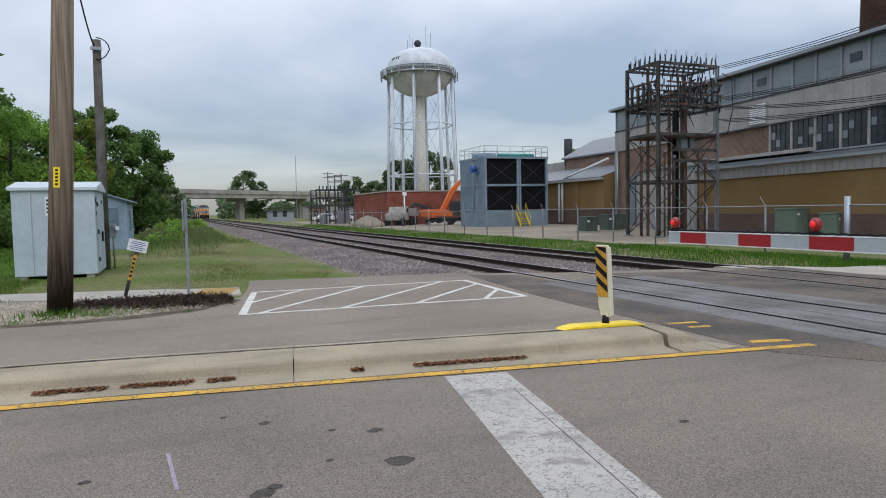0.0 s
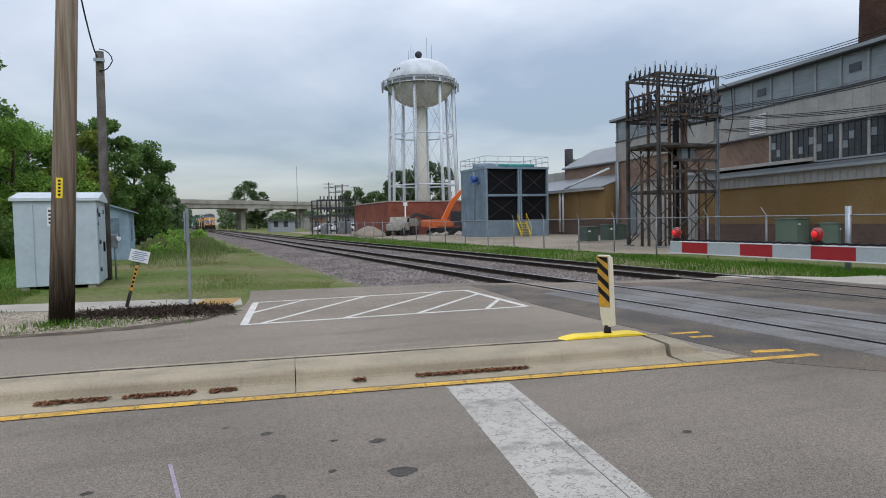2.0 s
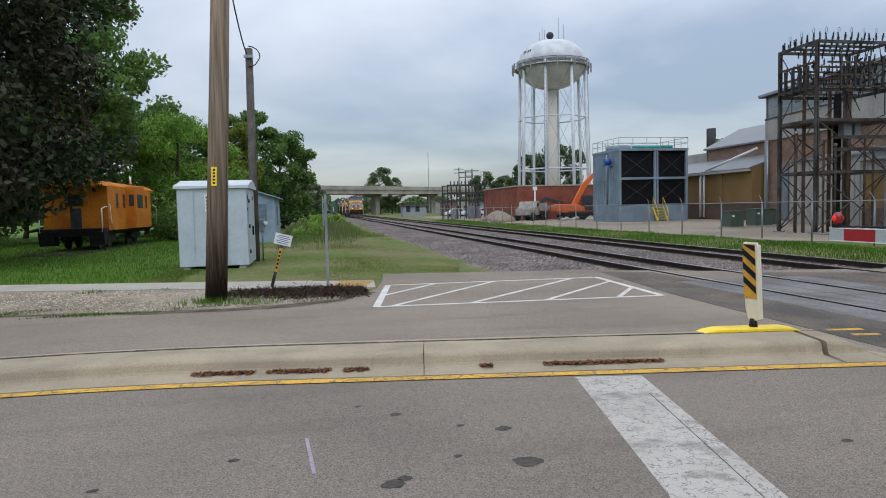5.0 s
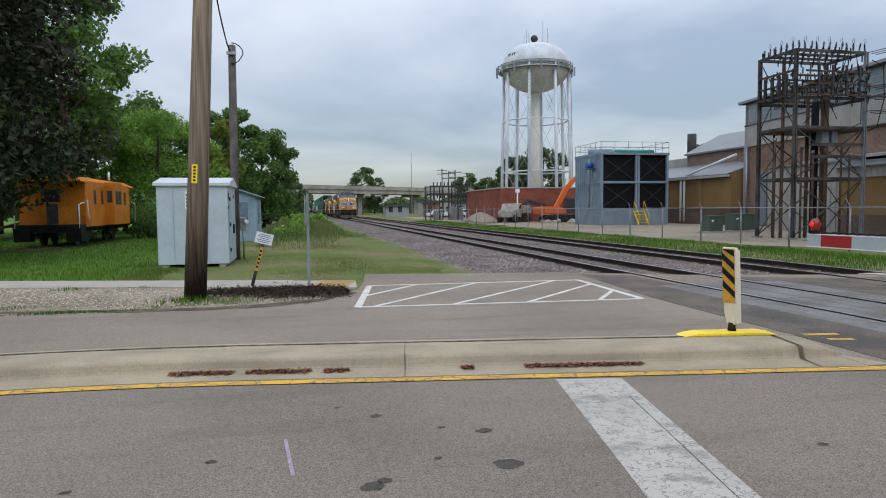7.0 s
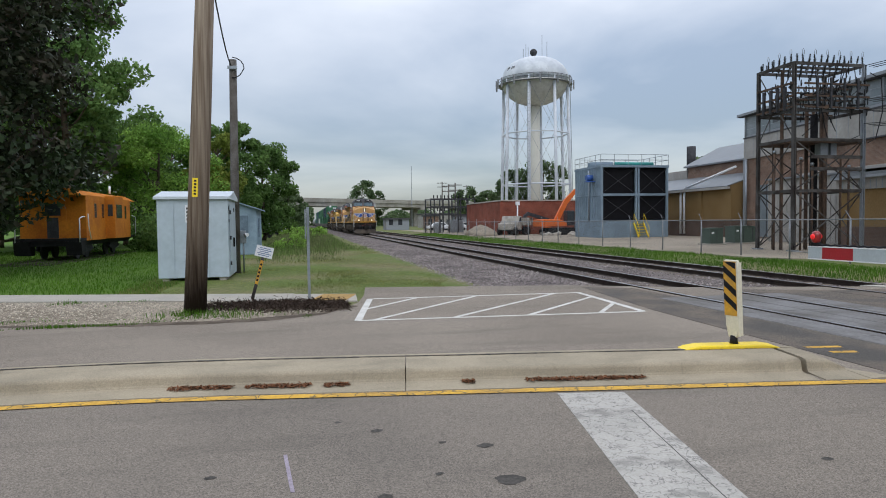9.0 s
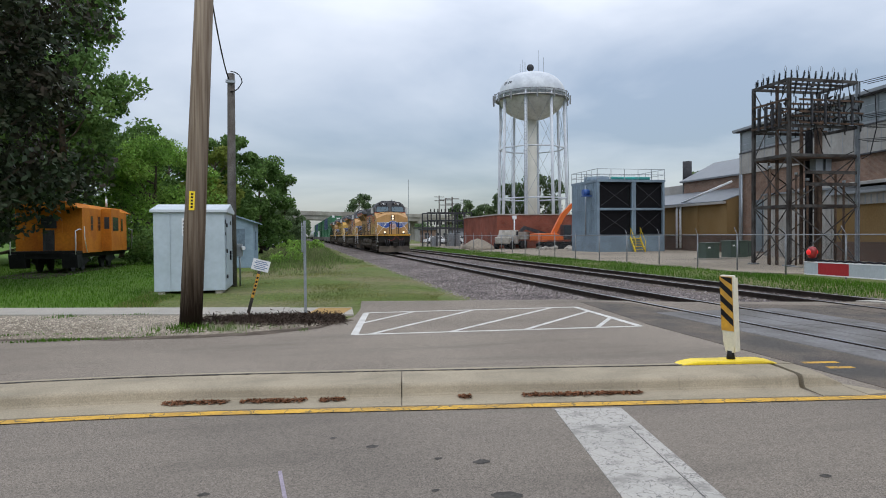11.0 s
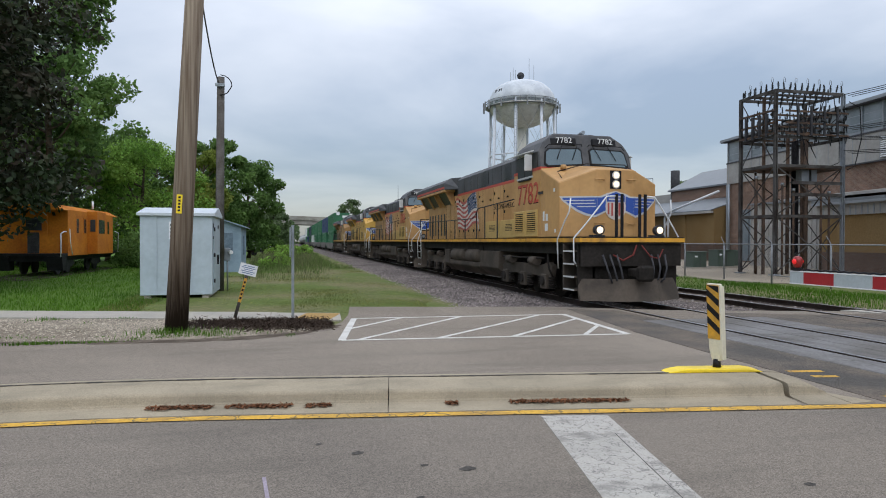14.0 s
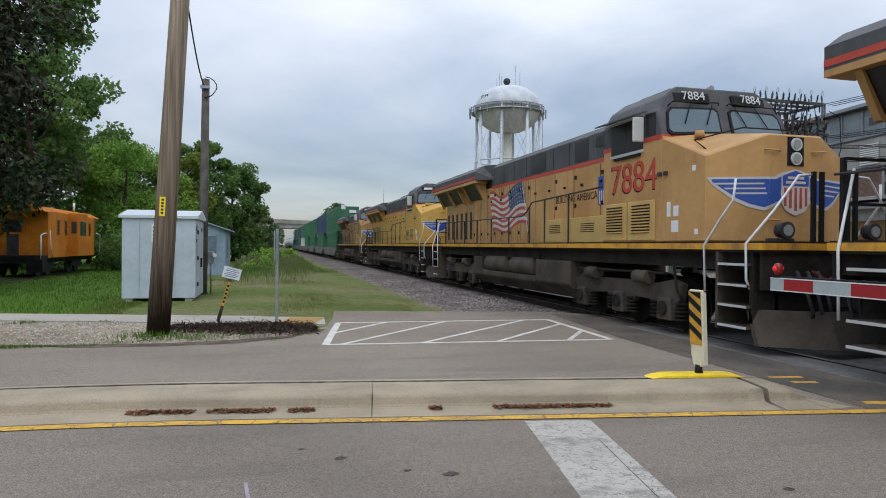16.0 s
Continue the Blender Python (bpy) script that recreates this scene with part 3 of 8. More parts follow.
def markings():
    vs = [(*kb(-40 + 0.25 * k, d + 0.03 * (k / 188)), 0.0095) for k in range(189) for d in (-0.035, 0.1)]
    line = raw("yellow_edge_line", vs, [(2 * k, 2 * k + 2, 2 * k + 3, 2 * k + 1) for k in range(188)], YELLOW_PAINT)
    tagged(new("yellow_edge_line", line), "worn yellow painted line beside the median kerb", "road marking", kind="structure")
    stripe("yellow_mark", (6.4, 7.26), (6.86, 7.18), 0.1, YELLOW_PAINT, "short worn yellow paint mark at the crossing", z=0.009)
    stripe("yellow_mark", (6.47, 6.92), (6.79, 6.86), 0.1, YELLOW_PAINT, "short worn yellow paint mark at the crossing", z=0.009)
    stripe("yellow_mark", (6.4, 5.84), (6.9, 5.7), 0.13, YELLOW_PAINT, "short worn yellow paint mark at the crossing", z=0.009)
    stripe("stop_line", (2.766, 5.935), (1.83, 1.0), 0.655, WHITE_PAINT, "cracked white stop line painted across the lane")
    stripe("crack_line", (2.86, 5.3), (2.05, 1.2), 0.006, OIL, "thin dark sealed crack along the stop line", z=0.0055)
    hatch = thing("hatched_zone", "white painted hatched keep-clear area on asphalt", "road marking")
    tagged(hatch, kind="structure")
    tl, bl, br, tr = (1.5, 14.4), (0.97, 11.3), (6.15, 10.88), (6.32, 14.12)
    stripe("edge_stripe", tl, bl, 0.13, HATCH_PAINT, "", hatch)
    stripe("edge_stripe", bl, br, 0.085, HATCH_PAINT, "", hatch, 0.0048)
    stripe("edge_stripe", br, tr, 0.12, HATCH_PAINT, "", hatch)
    stripe("edge_stripe", tr, tl, 0.085, HATCH_PAINT, "", hatch, 0.0048)

    def mixp(p, q, k):
        return (p[0] + (q[0] - p[0]) * k, p[1] + (q[1] - p[1]) * k)
    for lo, hi in ((mixp(bl, tl, 0.45), mixp(tl, tr, 0.22)), (mixp(bl, br, 0.05), mixp(tl, tr, 0.5)), (mixp(bl, br, 0.32), mixp(tl, tr, 0.88)),
                   (mixp(bl, br, 0.58), mixp(br, tr, 0.75)), (mixp(bl, br, 0.84), mixp(br, tr, 0.4))):
        stripe("diagonal_stripe", lo, hi, 0.085, HATCH_PAINT, "", hatch, 0.0044)
    for (x, y), r in (((1.33, 4.1), 0.095), ((0.42, 3.95), 0.075), ((0.6, 5.3), 0.05), ((0.05, 3.72), 0.06), ((1.35, 4.75), 0.06), ((1.05, 4.9), 0.035), ((0.5, 4.02), 0.05), ((-0.6, 4.6), 0.04), ((-0.1, 3.8), 0.045), ((0.9, 4.3), 0.03), ((3.6, 3.9), 0.04), ((2.2, 4.2), 0.03), ((-1.4, 4.3), 0.035), ((0.3, 5.6), 0.03)):
        bm = B()
        n = 12
        vs = [bm.verts.new((x + r * (1 + random.uniform(-.25, .25)) * math.cos(k * 2 * math.pi / n), y + r * (0.8 + random.uniform(-.25, .25)) * math.sin(k * 2 * math.pi / n), 0.003)) for k in range(n)]
        bm.faces.new(vs)
        solid("oil_spot", bm, OIL, "small dark oil spot on the asphalt", "stain", "oil spots", kind="structure")
    stripe("survey_mark", (-0.12, 4.92), (-0.06, 4.23), 0.026, PURPLE, "faded pink survey paint mark on asphalt")


def median():
    # gutter pan, rounded face, broad top, then the narrow far kerb beyond an open seam
    prof = [(0.17, 0.0), (0.17, 0.008), (0.44, 0.018), (0.478, 0.026), (0.492, 0.05), (0.508, 0.112), (0.522, 0.137), (0.55, 0.15), (0.60, 0.154), (1.095, 0.16),
            (1.097, 0.12), (1.118, 0.12), (1.12, 0.162), (1.225, 0.16), (1.25, 0.145), (1.262, 0.0)]

    def length_of(a, b, shrink=1.0):
        n = max(1, int((b - a) / 0.25))
        bm = B()
        rows = []
        for k in range(n + 1):
            s = a + (b - a) * k / n
            rows.append([bm.verts.new((*kb(s, d + (0.004 * noise.noise((s * 1.3, d, 0)) if z > 0 else 0)), max(0, z * shrink + (0.004 * noise.noise((s * 0.9, d * 2, 5)) if z > 0.01 else 0)))) for d, z in prof])
        for p, q in zip(rows, rows[1:]):
            for i in range(len(prof) - 1):
                bm.faces.new((p[i], q[i], q[i + 1], p[i + 1])).smooth = i in (5, 6)
        bm.faces.new(rows[0][::-1]); bm.faces.new(rows[-1])
        bmesh.ops.recalc_face_normals(bm, faces=bm.faces)
        return bm
    for a, b in ((-40, -12), (-11.988, 1.0), (1.01, 5.3)):
        m = thing("median_kerb", "weathered concrete median kerb with sloped gutter", "kerb", "median kerb lengths")
        tagged(m, kind="structure")
        part("kerb_stone", length_of(a, b), CONCRETE, m)
    # rounded end block of the median, split off by a wide broken joint
    bm = length_of(5.36, 5.86)
    for v in bm.verts:
        s = (v.co.x * U.x + (v.co.y - 6.46) * U.y)
        k = max(0.0, (s - 5.52) / 0.34)
        d = v.co.x * V.x + (v.co.y - 6.46) * V.y
        v.co.z *= 1 - 0.8 * k ** 2
        if d > 0.3:
            new_d = d + (0.86 - d) * 0.28 * k ** 2
            v.co.x, v.co.y = kb(s, new_d)
    solid("median_nose", bm, CONCRETE, "rounded broken concrete end of the median", "kerb", kind="structure")
    slab("gutter_apron", [kb(5.861, 0.19), kb(6.15, 0.25), kb(6.0, 0.5), kb(5.861, 0.75)], -0.1, 0.007, CONCRETE, "worn concrete apron at the median end", "kerb")
    # crumbling dark seam along the top
    rng = random.Random(21)
    bm = B()
    prev = None
    for k in range(560):
        s = -22 + k * 0.0487
        w = 0.015 + 0.028 * rng.random() ** 2
        pair = [bm.verts.new((*kb(s, 1.108 + e * w - 0.004), 0.1655)) for e in (-1, 0.7)]
        if prev:
            bm.faces.new((prev[0], pair[0], pair[1], prev[1]))
        prev = pair
    solid("seam_line", bm, OIL, "dark crumbling open seam along the median top", "joint", kind="structure")
    # litter in the gutter
    for a, b in ((-1.4, -0.75), (-0.63, 0.03), (0.16, 0.43), (1.59, 1.73), (2.26, 3.55)):
        vs, fs = [], []
        for k in range(int(480 * (b - a))):
            p = Vector((*kb(a + (b - a) * random.betavariate(1.3, 1.3), 0.415 + random.gauss(0, 0.036)), 0.026 + abs(random.gauss(0, 0.006))))
            q = Euler((random.uniform(-.5, .5), random.uniform(-.5, .5), random.uniform(0, 6))).to_matrix()
            i = len(vs)
            vs += [tuple(p + q @ Vector(c)) for c in ((-.022, -.007, 0), (.022, -.007, 0.003), (.022, .007, 0), (-.022, .007, .003))]
            fs.append((i, i + 1, i + 2, i + 3))
        tagged(new("leaf_litter", raw("leaf_litter", vs, fs, LITTER)), "strip of brown dead litter in the gutter", "litter", "gutter litter", "stuff")


def marker():
    m = thing("object_marker", "flexible cream marker post with black and yellow stripes on yellow base", "marker post")
    base, turn = Vector((4.97, 6.84, 0.155)), -9.4
    mt = pose(base.x, base.y, base.z, 0, 0, turn)
    bm = prism(B(), [(-0.6, 0), (-0.52, 0.028), (-0.38, 0.05), (0.38, 0.05), (0.52, 0.028), (0.58, 0)], "y", -0.11, 0.11)
    bm.transform(mt)
    part("base", bm, YELLOW, m, "bright yellow plastic base", bevel=0.012)
    lean = pose(base.x + 0.06, base.y, base.z + 0.05, 0, 0, 0) @ pose(0, 0, 0, 2, -4, 0) @ pose(0, 0, 0, 0, 0, -70)
    bm = rod(B(), (0, 0, 0), (0, 0, 0.1), 0.05, 0.035, 10); bm.transform(lean)
    part("spring", bm, BLACK, m, "black rubber spring foot")
    bm = B()
    prism(bm, [(-0.055, 0.08), (-0.085, 0.22), (-0.095, 0.95), (-0.085, 1.0), (0.085, 1.0), (0.095, 0.95), (0.085, 0.22), (0.055, 0.08)], "y", -0.02, 0.02)
    bm.transform(lean)
    part("post", bm, MARKER_WHITE, m, bevel=0.006)
    bm = box(B(), 0.075, 0.097, -0.03, 0.045, 0.1, 0.97); bm.transform(lean)
    part("post_flange", bm, MARKER_WHITE, m)
    bm = box(B(), -0.09, 0.07, -0.027, -0.0215, 0.34, 0.985); bm.transform(lean)
    panel = part("striped_panel", bm, YELLOW_AMBER, m, "amber and black diagonal striped panel")
    for k in range(4):
        z = 0.42 + k * 0.165
        poly = [(-0.088, z + 0.11), (-0.088, z + 0.19), (0.068, z + 0.06), (0.068, z - 0.02)]
        poly = [(x, min(max(zz, 0.342), 0.983)) for x, zz in poly]
        bm = prism(B(), poly, "y", -0.0305, -0.0275); bm.transform(lean)
        part("black_stripe", bm, BLACK, panel)


YELLOW_AMBER = material("amber reflective sheeting", (0.62, 0.33, 0.03), 0.45, var=0.1, scale=8, second=(0.5, 0.27, 0.04))


def tracks():
    rail_prof = [(-0.07, -0.13), (-0.07, -0.118), (-0.012, -0.105), (-0.01, -0.02), (-0.036, -0.012), (-0.036, 0.024), (0.036, 0.024), (0.036, -0.012), (0.01, -0.02), (0.012, -0.105), (0.07, -0.118), (0.07, -0.13)]
    for xc, nm in ((XC, "main_track"), (X2, "second_track")):
        tr = thing(nm, "steel railway track on wooden ties in ballast", "railway track", "railway tracks")
        tagged(tr, kind="structure")
        for s in (-1, 1):
            bm = prism(B(), [(xc + s * 0.752 + a, z) for a, z in rail_prof], "y", -60, 700)
            part("rail", bm, RAIL, tr)
            bm = box(B(), xc + s * 0.752 - 0.03, xc + s * 0.752 + 0.03, -60, 700, 0.0245, 0.03)
            part("railhead", bm, RAIL_TOP, tr, "polished steel railhead")
        tie_me = mesh_of("tie", box(B(), -1.3, 1.3, -0.115, 0.115, -0.14, 0, ), TIE, 0.012)
        y = 13.6 if xc == XC else 13.2
        k = 0
        while y < 95:
            ob = new("tie", tie_me); ob.parent = tr
            ob.matrix_basis = pose(xc + random.uniform(-.05, .05), y, -0.118 + random.uniform(-.012, .008), 0, 0, random.uniform(-1.5, 1.5))
            y += 0.54
        bm = B()
        while y < 320:
            box(bm, xc - 1.3, xc + 1.3, y - 0.115, y + 0.115, -0.26, -0.118)
            y += 0.54
        tagged(part("far_ties", bm, TIE, tr), kind="stuff")
    # ballast bed
    ys = np.linspace(12.6, 700, 420)
    vs, fs = [], []
    for k, y in enumerate(ys):
        w = 0.25 * math.sin(y * 0.7) + 0.15 * math.sin(y * 1.9)
        for x, z in ((3.9 + w + 0.6 * smooth(60, 150, y), -0.16), (5.6, -0.14), (7.4, -0.125), (10.5, -0.125), (11.2, -0.15), (11.7, -0.13), (14.6, -0.125), (15.9 + w * 0.5, -0.17)):
            vs.append((x, y, float(z)))
        if k:
            a = 8 * (k - 1)
            fs += [(a + j, a + j + 1, a + j + 9, a + j + 8) for j in range(7)]
    tagged(new("ballast_bed", raw("ballast_bed", vs, fs, BALLAST)), "purple-grey crushed stone ballast under the tracks", "ballast", kind="structure")
    # loose stones
    vs, fs = [], []
    oct_f = ((0, 2, 4), (2, 1, 4), (1, 3, 4), (3, 0, 4), (2, 0, 5), (1, 2, 5), (3, 1, 5), (0, 3, 5))
    rng = np.random.RandomState(4)
    for k in range(26000):
        y = 13.6 + 60 * rng.rand() ** 2.0
        x = rng.uniform(3.7, 16.2) if rng.rand() < 0.55 else rng.uniform(3.9, 8)
        if x < 8.0 - (y - 13.6) * 1.2 and y < 15.5:
            continue
        z = float(np.interp(x, (3.9, 5.6, 7.4, 10.5, 11.2, 11.7, 14.6, 15.9), (-.16, -.14, -.125, -.125, -.15, -.13, -.125, -.17)))
        if min(abs(x - XC + .752), abs(x - XC - .752), abs(x - X2 + .752), abs(x - X2 - .752)) < 0.12:
            continue
        r = rng.uniform(0.02, 0.045)
        i = len(vs)
        for c in ((1, 0, 0), (-1, 0, 0), (0, 1, 0), (0, -1, 0), (0, 0, 1), (0, 0, -1)):
            j = rng.uniform(0.6, 1.3, 3)
            vs.append((x + c[0] * r * j[0] + rng.uniform(-.3, .3) * r, y + c[1] * r * j[1] + rng.uniform(-.3, .3) * r, z + 0.01 + c[2] * r * 0.8 * j[2]))
        fs += [tuple(i + q for q in f) for f in oct_f]
    tagged(new("ballast_stones", raw("ballast_stones", vs, fs, STONE)), "loose crushed ballast stones", "stones", kind="stuff")
    # concrete crossing panels
    near = tagged(thing("main_crossing", "worn blue-grey concrete crossing panels between the rails", "crossing surface"), kind="structure")
    far = tagged(thing("second_crossing", "dark grimy crossing panels between the rails", "crossing surface"), kind="structure")
    for x0, x1, gap in ((XC - 0.66, XC - 0.01, 0), (XC + 0.01, XC + 0.66, 0), (XC - 1.5, XC - 0.83, 0), (XC + 0.83, XC + 1.5, 0)):
        for y0 in np.arange(-9.4, 12.2, 2.44):
            bm = box(B(), x0, x1, y0 + 0.012, y0 + 2.43, -0.16, 0.016)
            part("panel", bm, PANEL, near, bevel=0.01)
    for x0, x1 in ((X2 - 0.66, X2 - 0.01), (X2 + 0.01, X2 + 0.66), (X2 - 1.45, X2 - 0.83), (X2 + 0.83, X2 + 1.45)):
        for y0 in np.arange(-9.4, 11.0, 2.44):
            bm = box(B(), x0, x1, y0 + 0.012, y0 + 2.43, -0.16, 0.014)
            part("panel", bm, ASPHALT_DARK, far, bevel=0.01)


def sidewalk():
    sw = thing("sidewalk", "pale concrete sidewalk in jointed slabs", "sidewalk")
    tagged(sw, kind="structure")
    a0, b0 = Vector((1.3, 15.72)), Vector((1.22, 14.32))
    d = Vector((-0.9625, 0.271))
    k = 0.0
    while k < 60:
        p, q = a0 + d * k, b0 + d * k
        p2, q2 = a0 + d * (k + 1.49), b0 + d * (k + 1.49)
        bm = prism(B(), [tuple(q), tuple(q2), tuple(p2), tuple(p)][::-1], "z", -0.2, 0.0)
        if k == 0.0:
            bmesh.ops.translate(bm, verts=bm.verts, vec=(0, 0, -0.012))
        part("slab", bm, SIDEWALK, sw)
        k += 1.5
    # tactile ramp plate with rows of ribs
    plate = thing("tactile_plate", "ochre tactile paving plate set in the sidewalk ramp", "tactile paving")
    tagged(plate, kind="structure")
    m = Matrix.Translation((1.08, 15.0, -0.008)) @ pose(0, 0, 0, 0, 0, -15.7)
    bm = box(B(), -0.75, 0.05, -0.58, 0.6, -0.02, 0.004); bm.transform(m)
    part("plate", bm, TACTILE, plate)
    for i in range(9):
        bm = box(B(), -0.71 + i * 0.085, -0.67 + i * 0.085, -0.55, 0.57, 0.0041, 0.012); bm.transform(m)
        part("rib", bm, TACTILE, plate)


def gravel():
    xs = np.linspace(-26, 0.9, 70)
    vs, fs = [], []
    for k, x in enumerate(xs):
        top = 14.25 - (x - 1.22) * 0.2816
        bot = float(np.interp(x, (-26, -4.9, -3, -1.7, -1, -.3, .4, .9), (15.6, 12.33, 12.02, 11.88, 11.96, 12.18, 12.45, 13.3)))
        for j in range(8):
            q = j / 7
            vs.append((x, bot + (top - bot) * q, -0.02 + 0.05 * math.sin(q * math.pi) + noise.noise((x * 2, q * 5, 0)) * 0.012))
        if k:
            a = 8 * (k - 1)
            fs += [(a + j, a + 8 + j, a + 9 + j, a + j + 1) for j in range(7)]
    tagged(new("gravel_verge", raw("gravel_verge", vs, fs, GRAVEL)), "pale gravel verge between road and sidewalk", "gravel", kind="structure")
    vs, fs = [], []
    rng = np.random.RandomState(31)
    for k in range(9000):
        x = 0.6 - 12 * rng.rand() ** 1.3
        top = 14.2 - (x - 1.22) * 0.2816
        bot = float(np.interp(x, (-26, -4.9, -3, -1.7, -1, -.3, .4, .9), (15.6, 12.33, 12.02, 11.88, 11.96, 12.18, 12.45, 13.3)))
        q = rng.beta(1.6, 1.6)
        r = rng.uniform(0.008, 0.024)
        c = Vector((x, bot + (top - bot) * q, -0.012 + 0.05 * math.sin(q * math.pi) + r * 0.3))
        i = len(vs)
        a = rng.uniform(0, 6)
        for d in ((math.cos(a), math.sin(a), 0), (-math.sin(a), math.cos(a), 0.1), (-math.cos(a), -math.sin(a), 0), (math.sin(a), -math.cos(a), -0.1), (0.1, 0, 0.8)):
            vs.append(tuple(c + Vector(d) * r * rng.uniform(0.7, 1.3)))
        fs += [(i, i + 1, i + 4), (i + 1, i + 2, i + 4), (i + 2, i + 3, i + 4), (i + 3, i, i + 4)]
    tagged(new("verge_pebbles", raw("verge_pebbles", vs, fs, PEBBLE)), "loose pale pebbles on the gravel verge", "stones", kind="stuff")
    slab("yard", [(19.0, 24), (40, 5), (60, 5), (60, 130), (20, 130), (18.0, 60)], -0.3, -0.012, DIRT, "dusty pale earth yard behind the fence", "yard")


def blades(name, label, mat, spots, height, width, seed, lean=0.5):
    """Grass of single bent blades on the given spots (x, y, height factor)."""
    rng = np.random.RandomState(seed)
    vs, fs = [], []
    for x, y, hf in spots:
        z = float(ground_z(x, y))
        h = height * hf * rng.uniform(0.5, 1.25)
        a = rng.uniform(0, 6.283)
        dx, dy = math.cos(a), math.sin(a)
        l = rng.uniform(0.1, lean) * h
        w = width * rng.uniform(0.7, 1.3)
        b = rng.uniform(0, 6.283)
        lx, ly = math.cos(b) * l, math.sin(b) * l
        i = len(vs)
        vs += [(x - dx * w, y - dy * w, z), (x + dx * w, y + dy * w, z), (x + lx * 0.4 + dx * w * .6, y + ly * 0.4 + dy * w * .6, z + h * 0.6),
               (x + lx * 0.4 - dx * w * .6, y + ly * 0.4 - dy * w * .6, z + h * 0.6), (x + lx, y + ly, z + h)]
        fs += [(i, i + 1, i + 2, i + 3), (i + 3, i + 2, i + 4)]
    return tagged(new(name, raw(name, vs, fs, mat)), label, "grass", kind="stuff")


def grass():
    rng = np.random.RandomState(7)

    def fill(n, fx, ok):
        out = []
        while len(out) < n:
            x, y = fx()
            k = ok(x, y)
            if k > 0 and rng.rand() < min(1, k):
                out.append((x, y, max(0.35, min(1.3, k))))
        return out

    def side(x):
        return 15.9 - (x - 1.3) * 0.2816

    def lawn_ok(x, y):
        if y < side(x) + 0.1 or x > 4.2 + 0.4 * math.sin(y):
            return 0
        if -4.4 < x < -1.9 and 21 < y < 22.5:
            return 0
        n = noise.noise((x * 0.35, y * 0.35, 3))
        lush = 1.2 if x < -3.5 else 0.0
        return 0.35 + lush + n * 0.9
    lush = fill(60000, lambda: (rng.uniform(-30, -3.2), 17 + 32 * rng.rand() ** 1.5), lambda x, y: lawn_ok(x, y) if x < -3.4 + noise.noise((y * .4, 1, 1)) else 0)
    blades("lawn_grass", "short lush green lawn grass", GRASS, lush, 0.085, 0.007, 1)
    thin = fill(30000, lambda: (rng.uniform(-4.5, 4.5), 15.5 + 30 * rng.rand() ** 1.6), lawn_ok)
    blades("thin_grass", "thin patchy olive grass on worn ground", DRY, thin, 0.06, 0.006, 2)
    tall = fill(26000, lambda: (rng.uniform(-2.2, 4.4), rng.uniform(30, 90)),
                lambda x, y: (0.3 + noise.noise((x * .5, y * .2, 9)) * 0.9 + smooth(33, 42, y) * 0.7 - smooth(1.2, 4.2, x) * 1.0) if not (x < -1.9 and y < 42) else 0)
    blades("weeds", "tall rank weeds and grass beside the tracks", WEED, tall, 0.6, 0.010, 3)
    right = fill(34000, lambda: (rng.uniform(15.3, 19.6), 10.5 + 80 * rng.rand() ** 1.7), lambda x, y: (0.9 + noise.noise((x * .6, y * .3, 5)) * 0.6) * (1 - smooth(18.3, 19.6, x)) if x > 15.4 + (0 if y > 13 else (13 - y) * 0.5) else 0)
    blades("track_side_grass", "rank green grass along the fence by the tracks", GRASS, right, 0.15, 0.009, 4)
    near = fill(3000, lambda: (rng.uniform(-9, 0.2), rng.uniform(11.8, 15.5)),
                lambda x, y: (noise.noise((x * .9, y * 1.5, 2)) * 1.4 + (0.15 if y > 13.7 - (x - 1.22) * .2816 and x < -3 else (0.1 if y < 12.35 - min(0, (x + 1.7)) * 0.16 else -0.5))))
    blades("verge_grass", "sparse grass tufts on the gravel verge", GRASS, [(x, y, k) for x, y, k in near], 0.09, 0.007, 5).location.z = 0.06
    tuft = [(-1.94 + rng.normal(0, .35), 12.75 + rng.normal(0, .18), 1) for k in range(350)] + [(-1.2 + rng.normal(0, .5), 12.5 + rng.normal(0, .12), .8) for k in range(250)]
    blades("pole_grass", "grass tuft at the foot of the utility pole", GRASS, tuft, 0.13, 0.006, 6).location.z = 0.05
    # dead brush thrown along the kerb, over dark soil
    vs, fs = [], []
    for k in range(7500):
        x = rng.normal(-0.35, 0.75)
        if not -2.1 < x < 0.95:
            continue
        p = Vector((x, 13.45 - x * 0.16 + rng.normal(0, 0.36), 0.035 + abs(rng.normal(0, 0.02)) * (1 if k % 6 else 2.0)))
        q = Euler((rng.uniform(-1, 1), rng.uniform(-1, 1), rng.uniform(0, 6))).to_matrix()
        l, w = rng.uniform(0.01, 0.075), rng.uniform(0.003, 0.011)
        i = len(vs)
        vs += [tuple(p + q @ Vector(c)) for c in ((-l, -w, 0), (l, -w, 0.01), (l, w, 0), (-l, w, .01))]
        fs.append((i, i + 1, i + 2, i + 3))
    tagged(new("dead_brush", raw("dead_brush", vs, fs, MULCH)), "scattered dark dead brush along the kerb", "brush", kind="stuff")
    vs = [(-0.35, 13.4, 0.052)]
